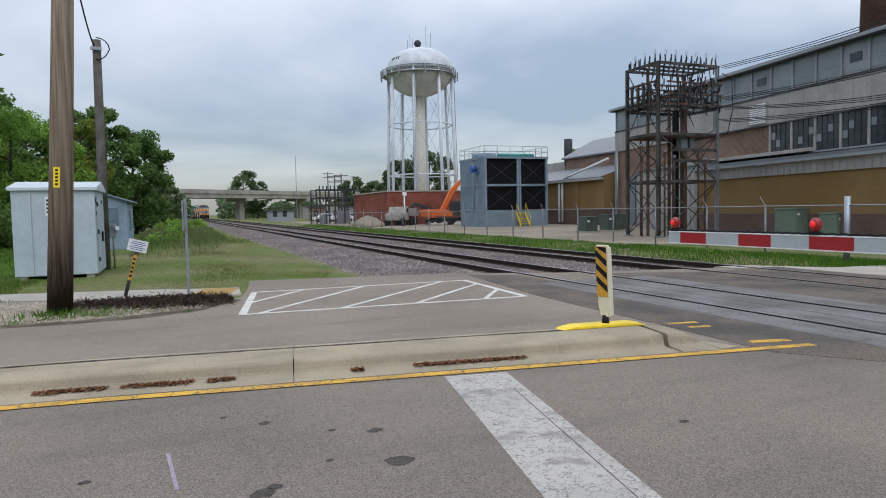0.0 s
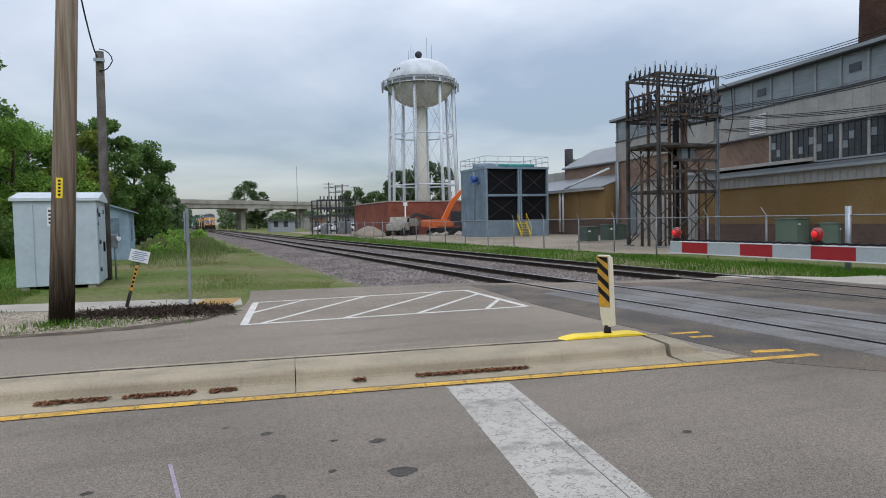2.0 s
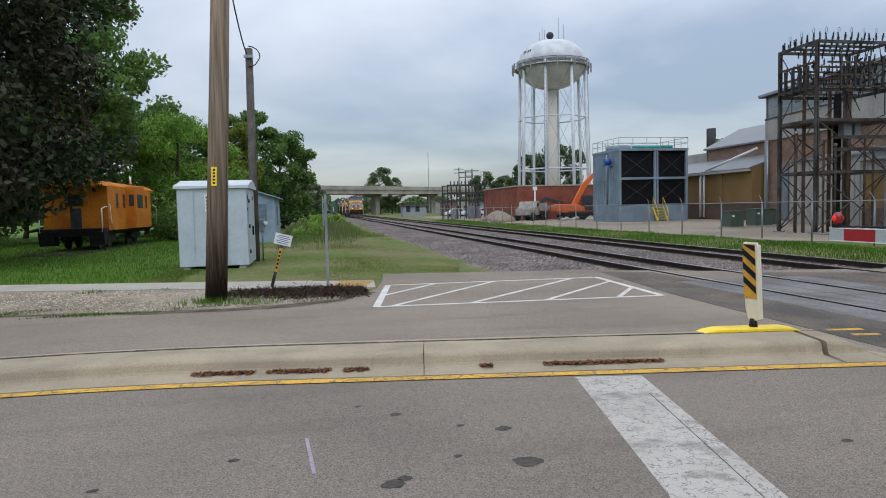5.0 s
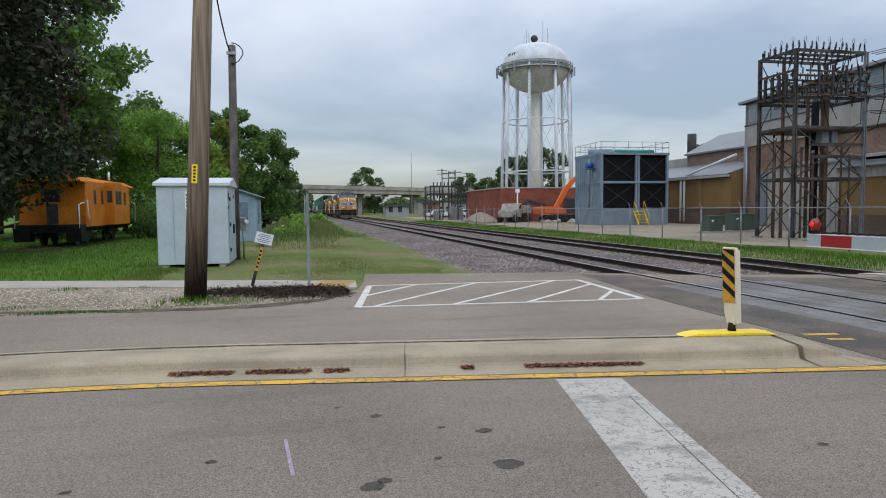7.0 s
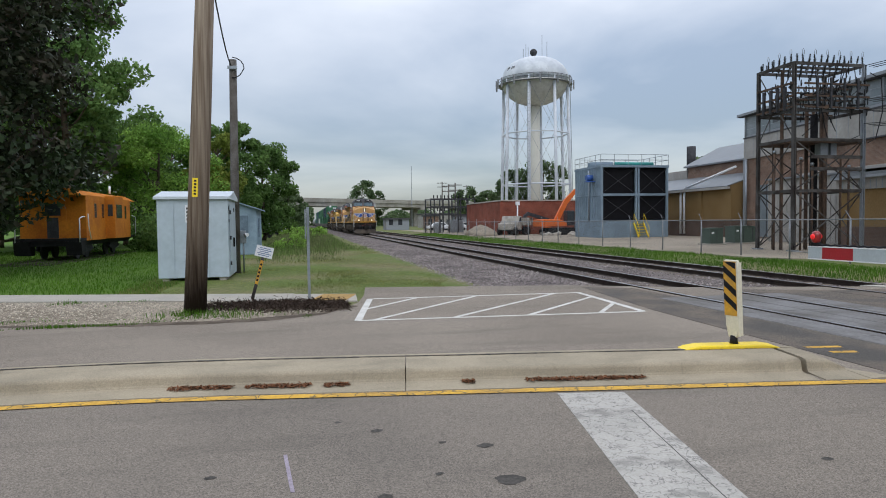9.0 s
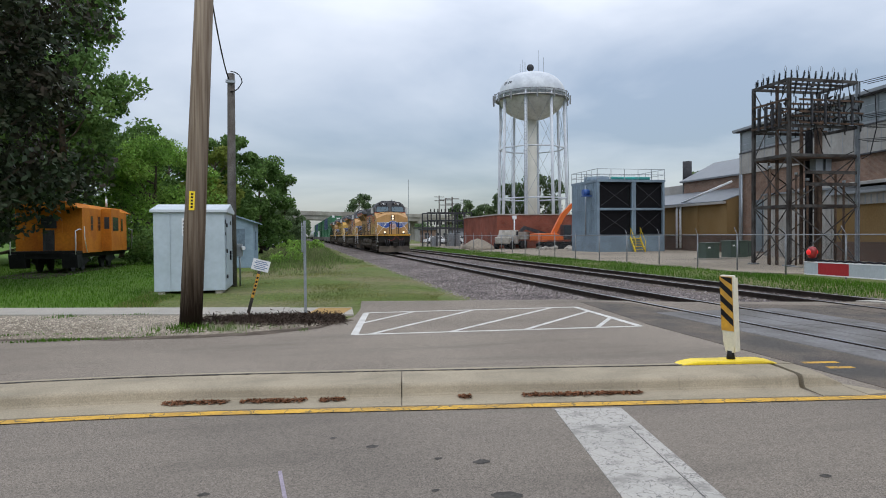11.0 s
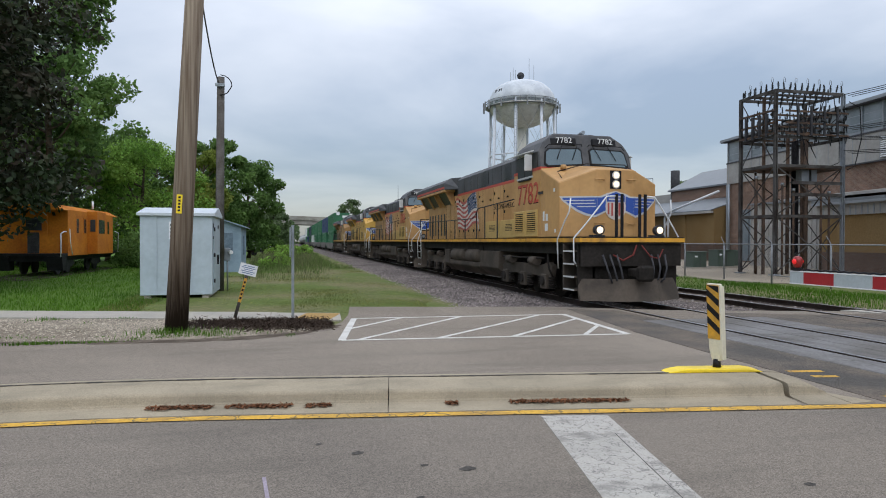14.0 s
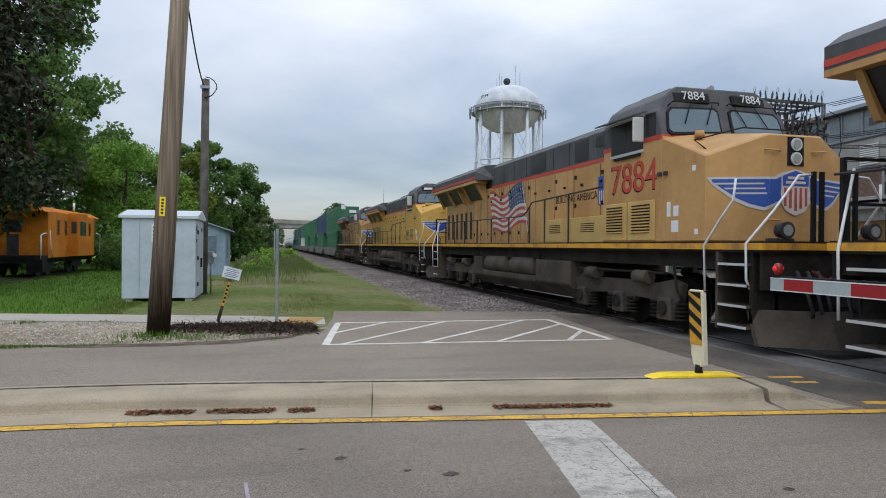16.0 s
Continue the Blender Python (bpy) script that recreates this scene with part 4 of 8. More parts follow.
    for k in range(40):
        a = k * 2 * math.pi / 40
        r = 1 + 0.22 * noise.noise((math.cos(a) * 2, math.sin(a) * 2, 4)) + 0.06 * rng.uniform(-1, 1)
        for e, z in ((0.7, 0.05), (1.0, -0.01)):
            vs.append((-0.35 + 1.5 * e * r * math.cos(a), 13.42 - 0.24 * e * math.cos(a) + 0.72 * e * r * math.sin(a), z))
    fs = []
    for k in range(40):
        n = (k + 1) % 40
        fs += [(0, 1 + 2 * k, 1 + 2 * n), (1 + 2 * k, 2 + 2 * k, 2 + 2 * n, 1 + 2 * n)]
    tagged(new("brush_bed", raw("brush_bed", vs, fs, SOIL)), "dark damp soil under the dead brush", "soil", kind="structure")
    # mud washed onto the edge of the asphalt
    vs, fs = [], []
    for k in range(150):
        x = -16 + k * 0.112
        y = float(np.interp(x, (-26, -4.9, -3, -1.7, -1, -.3, .4, .9), (15.6, 12.33, 12.02, 11.88, 11.96, 12.18, 12.45, 13.3)))
        w = 0.12 + 0.3 * max(0, noise.noise((x * 0.9, 3, 7))) + 0.06 * noise.noise((x * 5, 1, 2)) + 0.12 * float(smooth(-4, -1, x))
        vs += [(x, y + 0.1, 0.006), (x, y - w, 0.004)]
        if k:
            fs.append((2 * k - 2, 2 * k - 1, 2 * k + 1, 2 * k))
    tagged(new("edge_mud", raw("edge_mud", vs, fs, SOIL)), "dark mud washed along the asphalt edge", "mud", kind="structure")


ground(); road(); markings(); median(); marker(); tracks(); sidewalk(); gravel(); grass()


# ---- poles, signs, cabinet, shed ----
def poles():
    p = thing("utility_pole", "tall brown wooden utility pole with dark stained foot", "utility pole")
    bm = B()
    a, b = Vector((-1.94, 13.0, -0.05)), Vector((-1.35, 13.1, 11.0))
    rod(bm, a, b, 0.205, 0.14, 18)
    part("shaft", bm, POLE, p)
    bm = box(B(), -0.05, 0.05, -0.008, 0, 0, 0.35)
    bm.transform(pose(-1.86, 12.82, 2.2, 0, 3, 8))
    tag = part("tag", bm, YELLOW, p, "yellow number tag nailed to the pole")
    for k in range(5):
        bm = box(B(), -0.02, 0.02, -0.011, -0.0085, 0.04 + k * 0.06, 0.075 + k * 0.06); bm.transform(pose(-1.86, 12.82, 2.2, 0, 3, 8))
        part("tag_bar", bm, BLACK, tag)
    p2 = thing("service_pole", "slim weathered grey wooden pole with cable loop", "utility pole")
    bm = B()
    rod(bm, (-2.2, 24.0, -0.1), (-2.13, 24.0, 7.4), 0.16, 0.125, 14)
    part("shaft", bm, POLE_GREY, p2)
    bm = B()
    tube(bm, [(-2.13 + 0.42 * math.sin(k * 0.4) * (0.9 if k < 5 else 0.8), 23.85, 7.25 + 0.35 * math.cos(k * 0.4) - 0.15) for k in range(9)], 0.018)
    part("cable_loop", bm, BLACK, p2, "looped black cable at the pole top")
    bm = box(B(), -2.3, -1.98, 23.8, 23.88, 7.05, 7.15)
    part("clamp", bm, STEEL, p2)
    bm = B()
    pts = [(-2.2 + (x), 23.9 - 8.5 * k / 14, 7.2 + 5.2 * (k / 14) ** 1.6) for k in range(15) for x in (-0.2 * k / 14,)]
    tube(bm, pts, 0.022)
    solid("service_cable", bm, BLACK, "black twisted service cable running up from the pole", "cable")
    # steel sign post, seen edge on
    s = thing("sign_post", "perforated galvanised steel sign post with narrow sign", "sign post")
    bm = box(B(), 0.17, 0.23, 14.92, 14.98, -0.1, 2.05)
    part("post", bm, STEEL, s)
    bm = box(B(), 0.13, 0.155, 14.75, 15.15, 1.35, 2.0)
    part("sign_blade", bm, STEEL, s)
    # leaning pipeline marker
    g = thing("pipeline_marker", "leaning white warning sign on yellow-black striped stake", "marker sign")
    m = pose(-1.05, 15.2, 0, 0, 15, 4)
    bm = box(B(), -0.035, 0.035, -0.02, 0.02, -0.1, 1.02); bm.transform(m)
    part("stake", bm, LATTICE, g, "weathered grey wooden stake")
    bm = box(B(), -0.033, 0.033, -0.028, -0.0205, 0.35, 0.9); bm.transform(m)
    dec = part("decal", bm, YELLOW_AMBER, g, "yellow decal with black bars")
    for k in range(5):
        bm = box(B(), -0.022, 0.022, -0.031, -0.0285, 0.42 + k * 0.09, 0.47 + k * 0.09); bm.transform(m)
        part("decal_bar", bm, BLACK, dec)
    bm = box(B(), -0.19, 0.19, -0.035, -0.022, 0.97, 1.22); bm.transform(m)
    pl = part("sign_panel", bm, WHITE, g, "small white warning panel with blue print")
    for k in range(5):
        w = (0.12, 0.15, 0.1, 0.15, 0.12)[k]
        bm = box(B(), -w, w, -0.038, -0.0355, 1.005 + k * 0.04, 1.022 + k * 0.04); bm.transform(m)
        part("print_bar", bm, BLUE_INK, pl)


BLUE_INK = material("faded blue ink", (0.18, 0.25, 0.38), 0.8)


def cabinet():
    c = thing("signal_cabinet", "large pale grey-blue steel railway signal cabinet", "signal cabinet")
    x0, x1, y0, y1 = -4.2, -2.14, 21.2, 23.6
    bm = box(B(), x0, x1, y0, y1, 0.05, 2.46)
    part("body", bm, CABINET, c, bevel=0.01)
    for x in (x0 + 0.45, x1 - 0.62):
        bm = box(B(), x - 0.025, x + 0.025, y0 - 0.03, y0 - 0.001, 0.06, 2.45)
        part("seam_cap", bm, CABINET, c)
    bm = prism(B(), [(x0 - 0.08, 2.462), (x1 + 0.08, 2.462), (x1 + 0.08, 2.54), (x0 - 0.08, 2.54)], "y", y0 - 0.08, y1 + 0.08)
    part("roof_edge", bm, CABINET_ROOF, c)
    bm = prism(B(), [(y0 - 0.08, 2.542), (y1 + 0.08, 2.542), ((y0 + y1) / 2, 2.76)], "x", x0 - 0.08, x1 + 0.08)
    part("roof", bm, CABINET_ROOF, c)
    bm = box(B(), x1 + 0.001, x1 + 0.03, y0 + 0.25, y0 + 1.35, 0.2, 2.3)
    d = part("door", bm, CABINET, c)
    bm = box(B(), x1 + 0.031, x1 + 0.08, y0 + 1.15, y0 + 1.25, 0.95, 1.25)
    part("handle", bm, BLACK, d, "black door handle")
    for z in (0.4, 1.2, 2.0):
        bm = rod(B(), (x1 + 0.045, y0 + 0.25, z), (x1 + 0.045, y0 + 0.25, z + 0.12), 0.025)
        part("hinge", bm, DARK, d)
    for y, z, w, h in ((y0 + 0.15, 2.1, .1, .14), (y0 + .15, 1.75, .08, .1), (y0 + 1.6, 2.1, .25, .12)):
        bm = box(B(), x1 + 0.001, x1 + 0.02, y, y + w, z, z + h)
        part("vent", bm, DARK, c, "small dark vent")
    bm = box(B(), x0 + 0.82, x0 + 1.18, y0 - 0.02, y0 - 0.002, 1.75, 2.28)
    n = part("notice", bm, WHITE, c, "white notice with rows of dark print")
    for k, w in enumerate((.06, .14, .15, .1)):
        bm = box(B(), x0 + 0.85, x0 + 0.85 + 2 * w, y0 - 0.024, y0 - 0.0205, 2.15 - k * 0.11, 2.21 - k * 0.11)
        part("print_bar", bm, DARK, n)
    for x in (x0 + 0.2, x1 - 0.2):
        bm = box(B(), x - 0.1, x + 0.1, y0 + .05, y1 - .05, -0.1, 0.049)
        part("foot", bm, SIDEWALK, c)
    # meter box beside the cabinet
    k = thing("meter_box", "small grey meter box on a conduit pipe", "meter box")
    bm = rod(B(), (-1.95, 24.3, -0.1), (-1.95, 24.3, 1.4), 0.03)
    part("conduit", bm, STEEL, k)
    bm = box(B(), -2.07, -1.85, 24.2, 24.32, 1.0, 1.45)
    part("box", bm, STEEL, k, bevel=0.01)
    bm = rod(B(), (-1.86, 24.2, 1.3), (-1.80, 24.1, 1.3), 0.07, n=12)
    part("meter", bm, WHITE, k)


def shed():
    s = thing("shed", "small blue-grey boarded shed with sloped roof", "shed")
    x0, x1, y0, y1 = -6.2, -2.35, 38.2, 43.0
    prof = [(x0, 0), (x1, 0), (x1, 2.5), (-4.3, 3.15), (x0, 2.6)]
    bm = prism(B(), [(x, z - 0.08 if z == 0 else z) for x, z in prof], "y", y0, y1)
    w = part("wall", bm, SHED, s)
    k = y0 + 0.3
    bm = B()
    for x in np.arange(x0 + 0.3, x1, 0.4):
        z = np.interp(x, (x0, -4.3, x1), (2.6, 3.15, 2.5))
        box(bm, x - 0.02, x + 0.02, y0 - 0.02, y0 - 0.001, 0, z - 0.02)
    part("battens", bm, SHED, w)
    bm = box(B(), -3.75, -2.8, y0 - 0.04, y0 - 0.022, 1.0, 2.15)
    part("boarded_window", bm, SHED_DARK, s, "boarded-over dark blue window")
    bm = box(B(), x1 + 0.001, x1 + 0.03, y0 + 1.6, y0 + 2.6, 0.9, 2.0)
    part("side_window", bm, SHED_DARK, s)
    for a, b in (((-4.3, 3.17), (x1 + 0.25, 2.44)), ((-4.3, 3.17), (x0 - 0.25, 2.53))):
        bm = prism(B(), [a, b, (b[0], b[1] + 0.07), (a[0], a[1] + 0.07)], "y", y0 - 0.2, y1 + 0.2)
        part("roof_slope", bm, SHED, s, "blue-grey painted roof boards")
    t = thing("white_trailer", "white box trailer parked beyond the weeds", "trailer")
    bm = box(B(), -4.1, -1.6, 80, 83.5, 0.7, 1.95)
    part("box", bm, WHITE, t, bevel=0.05)
    bm = box(B(), -4.0, -1.7, 80.2, 83.2, 0.35, 0.69)
    part("chassis", bm, DARK, t)
    for x in (-3.5, -2.3):
        bm = rod(B(), (x, 79.9, 0.32), (x, 80.3, 0.32), 0.36, n=14)
        part("wheel", bm, BLACK, t)


poles(); cabinet(); shed()


# ---- crossing gate ----
def gate():
    g = thing("crossing_gate", "lowered red and grey-white railroad crossing gate arm with red lamps", "crossing gate")
    tip, back = Vector((6.04, 6.81, 1.2)), Vector((6.2, -1.6, 1.2))
    d = (back - tip)
    L = d.length
    q = Matrix.Translation(tip) @ Matrix(((d.x / L, -d.y / L, 0, 0), (d.y / L, d.x / L, 0, 0), (d.z / L, 0, 1, 0), (0, 0, 0, 1)))
    s, k = 0.0, 0
    for w in (0.21, 0.43, 0.49, 0.44, 0.46, 0.48, 0.46, 0.46, 0.46, 0.46, 0.46, 0.46, 0.46, 0.46, 0.46, 0.46, 0.46):
        bm = box(B(), s, s + w, -0.02, 0.02, 0, 0.135); bm.transform(q)
        part("arm_section", bm, RED if k % 2 else GATE_GREY, g)
        s += w; k += 1
    for z in (-0.012, 0.136):
        bm = box(B(), 0, s, -0.024, 0.024, z, z + 0.011); bm.transform(q)
        part("arm_edge", bm, WHITE, g)
    for a in (0.1, 2.09, 4.1):
        bm = box(B(), a - 0.05, a + 0.05, -0.03, 0.03, 0.148, 0.185); bm.transform(q)
        lamp = part("lamp", bm, BLACK, g, "red warning lamp on the gate arm")
        bm = lathe(B(), [(0.02, -0.02), (0.044, 0.0), (0.054, 0.04), (0.054, 0.085), (0.036, 0.118), (0.01, 0.127)], 16)
        bm.transform(q @ Matrix.Translation((a, 0, 0.2)))
        part("lens_housing", bm, RED_RIM, lamp)
        for sy in (-1, 1):
            bm = lathe(B(), [(0.034, 0.0), (0.029, 0.01), (0.01, 0.015)], 16)
            bm.transform(q @ Matrix.Translation((a, sy * 0.05, 0.26)) @ pose(0, 0, 0, -90 * sy, 0, 0))
            part("lens", bm, RED_LAMP, lamp, "lit red lens")
    bm = B()
    tube(bm, [q @ Vector((0.1 + k * 0.03, 0.0, 0.162 + 0.005 * math.sin(k * 1.5))) for k in range(200)], 0.012, 6)
    part("cable", bm, BLACK, g, "black ribbed cable along the arm")
    bm = rod(B(), (6.2, -1.75, -0.05), (6.2, -1.75, 3.6), 0.06, n=12)
    part("mast", bm, STEEL, g)
    bm = box(B(), 5.95, 6.45, -2.1, -1.5, 0.85, 1.4)
    part("mechanism", bm, STEEL, g, bevel=0.02)


# ---- caboose under the trees ----
def caboose():
    c = thing("caboose", "old orange railway caboose with end platforms", "caboose")
    x0, x1, y0, y1 = -12.9, -9.9, 35.9, 44.6
    bm = prism(B(), [(x0, 0.95), (x1, 0.95), (x1, 3.25), (x1 - 0.5, 3.5), ((x0 + x1) / 2, 3.6), (x0 + 0.5, 3.5), (x0, 3.25)], "y", y0, y1)
    body = part("body", bm, ORANGE, c)
    for y in (37.2, 38.5, 43.2):
        bm = box(B(), x1 - 0.02, x1 + 0.012, y, y + 0.45, 2.1, 2.85)
        w = part("window", bm, DARK_GLASS, c)
        bm = box(B(), x1 + 0.001, x1 + 0.03, y - 0.06, y, 2.05, 2.9)
        part("frame", bm, ORANGE, w)
    bm = box(B(), x1 + 0.001, x1 + 0.5, 39.2, 41.0, 1.0, 3.3)
    bay = part("bay", bm, ORANGE, c, "projecting orange side bay")
    bm = box(B(), x1 + 0.15, x1 + 0.4, 39.18, 39.199, 2.2, 2.85)
    part("bay_window", bm, DARK_GLASS, bay)
    bm = box(B(), x1 + 0.501, x1 + 0.52, 39.5, 40.6, 2.1, 2.85)
    part("bay_window", bm, DARK_GLASS, bay)
    bm = box(B(), x0 + 0.9, x1 - 0.9, y0 - 0.03, y0 - 0.001, 1.0, 3.0)
    part("end_door", bm, ORANGE, c)
    bm = box(B(), x0 + 1.15, x1 - 1.15, y0 - 0.045, y0 - 0.031, 2.2, 2.8)
    part("door_window", bm, DARK_GLASS, c)
    for z in (1.3, 1.8, 2.4, 2.95):
        bm = box(B(), x1 + 0.001, x1 + 0.012, y0, y1, z, z + 0.03)
        part("rib", bm, ORANGE, c)
    bm = box(B(), x0 - 0.15, x1 + 0.15, y0 - 0.9, y1 + 0.9, 3.26, 3.32)
    for ya, yb in ((y0 - 0.9, y0 - 0.002), (y1 + 0.002, y1 + 0.9)):
        b2 = box(B(), x0, x1, ya, yb, 0.95, 1.08)
        part("platform", b2, BLACK, c)
        b2 = prism(B(), [(x0 - 0.1, 3.2), (x1 + 0.1, 3.2), (x1 - 0.5, 3.52), ((x0 + x1) / 2, 3.62), (x0 + 0.5, 3.52)], "y", ya, yb)
        part("platform_roof", b2, ORANGE, c)
    bm.free()
    bm = box(B(), x1 - 0.95, x1 - 0.02, y0 - 0.85, y0 - 0.8, 1.1, 1.95)
    part("apron", bm, ORANGE, c)
    bm = box(B(), x1 - 1.5, x1 - 1.0, y0 - 0.86, y0 - 0.81, 1.1, 2.1)
    part("brake_box", bm, DARK, c)
    for x in (x0 + 0.1, x1 - 0.05):
        for y in (y0 - 0.88,):
            bm = tube(B(), [(x, y, 0.9), (x, y, 2.05), (x, y + 0.5, 2.15), (x, y + 0.84, 2.15)], 0.03)
            part("handrail", bm, WHITE, c, "white curved handrail")
    bm = tube(B(), [(x1 + 0.06, y0 + 0.1, 2.3), (x1 + 0.08, y0 + 0.12, 1.6), (x1 + 0.06, y0 + 0.5, 1.0)], 0.025)
    part("handrail", bm, WHITE, c)
    bm = tube(B(), [(x1 + 0.1, y1 + 0.8, 1.0), (x1 + 0.12, y1 + 0.85, 2.2), (x1 + 0.06, y1 + 0.2, 2.3)], 0.03)
    part("handrail", bm, WHITE, c)
    bm = box(B(), x0 + 0.3, x1 - 0.3, y0 - 0.8, y1 + 0.8, 0.7, 0.949)
    part("underframe", bm, BLACK, c)
    for x in (x1 - 0.35, x0 + 0.35):
        bm = prism(B(), [(y0 - 0.9, 0.94), (y0 - 0.15, 0.94), (y0 - 0.2, 0.25), (y0 - 0.75, 0.25)], "x", x - 0.35, x + 0.35)
        part("steps", bm, BLACK, c)
    for yt in (37.5, 42.6):
        for dy in (-0.75, 0.75):
            for x in (-12.15, -10.65):
                bm = rod(B(), (x - 0.06, yt + dy, 0.42), (x + 0.06, yt + dy, 0.42), 0.42, n=18)
                part("wheel", bm, DARK, c)
        for x in (-12.4, -10.42):
            bm = prism(B(), [(yt - 1.1, 0.5), (yt - 0.5, 0.35), (yt + 0.5, 0.35), (yt + 1.1, 0.5), (yt + 0.8, 0.69), (yt - 0.8, 0.69)], "x", x - 0.06, x + 0.06)
            part("truck_frame", bm, DARK, c)
    bm = rod(B(), (-10.1, 41, 3.5), (-10.1, 41, 3.95), 0.06)
    part("stack", bm, WHITE, c)
    t = thing("display_track", "short old rail panel of dark timbers in the grass", "railway track")
    for x in (-12.15, -10.65):
        bm = box(B(), x - 0.04, x + 0.04, 31.5, 46.5, -0.02, 0.0)
        part("rail", bm, RAIL, t)
    tm = mesh_of("timber", box(B(), -1.45, 1.45, -0.12, 0.12, -0.15, -0.021), TIE)
    for y in np.arange(31.6, 46.4, 0.65):
        o = new("timber", tm); o.parent = t; o.matrix_basis = pose(-11.4 + random.uniform(-.1, .1), y, 0.0)
    c.location.x = t.location.x = -0.55
    a = thing("a_frame_sign", "small white wooden a-frame on the lawn", "a-frame")
    for sx in (-0.3, 0.3):
        bm = beam(B(), (-17.2 + sx, 33, -0.06), (-17.2, 33, 1.5), 0.08)
        part("leg", bm, WHITE, a)
    bm = box(B(), -17.4, -17.0, 32.97, 33.03, 0.5, 0.58)
    part("crossbar", bm, WHITE, a)


# ---- water tower and pump house ----
def water_tower():
    w = thing("water_tower", "white steel water tower on tubular legs with central riser", "water tower")
    cx, cy = 32.3, 86.1
    top = [(5.1 * math.cos(a) ** 0.85, 20.9 + 3.25 * math.sin(a)) for a in np.linspace(0, math.pi / 2, 12)]
    bm = lathe(B(), [(max(r, 0.02), z) for r, z in [(4.6, 20.55), (4.62, 20.89)] + [(r * 0.91, z) for r, z in top]], 40, (cx, cy, 0))
    part("tank_roof", bm, TANK_WHITE, w, "white painted tank dome with peeling spots")
    bot = [(4.58 * math.cos(a), 20.54 - 3.0 * math.sin(a) ** 1.15) for a in np.linspace(math.pi / 2, 0, 12)]
    bm = lathe(B(), [(max(r, 0.05), z) for r, z in bot], 40, (cx, cy, 0))
    part("tank_bowl", bm, TANK_LOWER, w, "stained grey-white tank bowl")
    bm = lathe(B(), [(4.3, 20.24), (5.1, 20.24), (5.1, 20.3), (4.3, 20.3)], 40, (cx, cy, 0))
    deck = part("balcony", bm, FENCE_STEEL, w, "grey walkway round the tank")
    for z in (20.7, 21.05):
        bm = tube(B(), [(cx + 5.05 * math.cos(k * math.pi / 16), cy + 5.05 * math.sin(k * math.pi / 16), z) for k in range(33)], 0.03, 5)
        part("railing", bm, DARK, deck)
    pm = mesh_of("baluster", rod(B(), (0, 0, 20.3), (0, 0, 21.07), 0.025, n=5), FENCE_STEEL)
    for k in range(32):
        o = new("baluster", pm); o.parent = deck
        o.matrix_basis = pose(cx + 5.05 * math.cos(k * math.pi / 16), cy + 5.05 * math.sin(k * math.pi / 16), 0)
    am = mesh_of("antenna_panel", box(B(), -0.1, 0.1, -0.06, 0.06, 19.75, 21.0), FENCE_STEEL, 0.02)
    for k in (0, 1, 3, 6, 9, 12, 13, 14, 15, 17, 20, 22, 24, 27):
        o = new("antenna_panel", am); o.parent = w
        o.matrix_basis = pose(cx + 5.35 * math.cos(k * math.pi / 14), cy + 5.35 * math.sin(k * math.pi / 14), 0)
    bm = lathe(B(), [(0.68, -0.1), (0.64, 17.6)], 24, (cx, cy, 0))
    part("riser", bm, CREAM, w, "cream central riser pipe")
    feet = []
    for k in range(8):
        a = k * math.pi / 4 + 0.251
        p0, p1 = Vector((cx + 4.9 * math.cos(a), cy + 4.9 * math.sin(a), -0.1)), Vector((cx + 4.45 * math.cos(a), cy + 4.45 * math.sin(a), 20.9))
        feet.append((p0, p1))
        bm = rod(B(), p0, p1, 0.21, 0.2, 12)
        part("leg", bm, LEG_WHITE, w)
        if k in (2, 5, 7):
            bm = B()
            out = Vector((math.cos(a), math.sin(a), 0)) * 0.32
            for sgn in (-1, 1):
                sd = Vector((-math.sin(a), math.cos(a), 0)) * 0.16 * sgn
                rod(bm, p0 + out + sd, p1 + out + sd, 0.025, n=4)
            for j in range(44):
                q = p0.lerp(p1, j / 44) + out
                sd = Vector((-math.sin(a), math.cos(a), 0)) * 0.16
                rod(bm, q - sd, q + sd, 0.018, n=4)
            part("ladder", bm, STEEL, w)
    for fz in (0.32, 0.65):
        for k in range(8):
            a, b = feet[k], feet[(k + 1) % 8]
            bm = rod(B(), a[0].lerp(a[1], fz), b[0].lerp(b[1], fz), 0.09, n=8)
            part("strut", bm, LEG_WHITE, w)
    for f0, f1 in ((0.01, 0.32), (0.32, 0.65), (0.65, 0.97)):
        for k in range(8):
            a, b = feet[k], feet[(k + 1) % 8]
            for s, t in ((f0, f1), (f1, f0)):
                bm = rod(B(), a[0].lerp(a[1], s), b[0].lerp(b[1], t), 0.022, n=4)
                part("brace_rod", bm, STEEL, w)
    bm = rod(B(), (cx, cy, 23.85), (cx, cy, 24.35), 0.3, n=12)
    part("vent", bm, TANK_WHITE, w)
    bm = B(); bmesh.ops.create_uvsphere(bm, u_segments=16, v_segments=10, radius=0.5); bm.transform(Matrix.Translation((cx - 0.2, cy, 24.85)))
    for f in bm.faces:
        f.smooth = True
    part("beacon", bm, DARK, w, "dark ball at the tank top")
    for dx, dy, h in ((-1.2, 0.3, 26.0), (-0.9, 0.2, 25.6), (0.9, -0.4, 27.2), (1.6, -0.4, 26.3), (-1.5, .5, 25.4)):
        bm = rod(B(), (cx + dx, cy + dy, 23.4), (cx + dx, cy + dy, h), 0.03, n=5)
        part("whip_antenna", bm, STEEL, w)
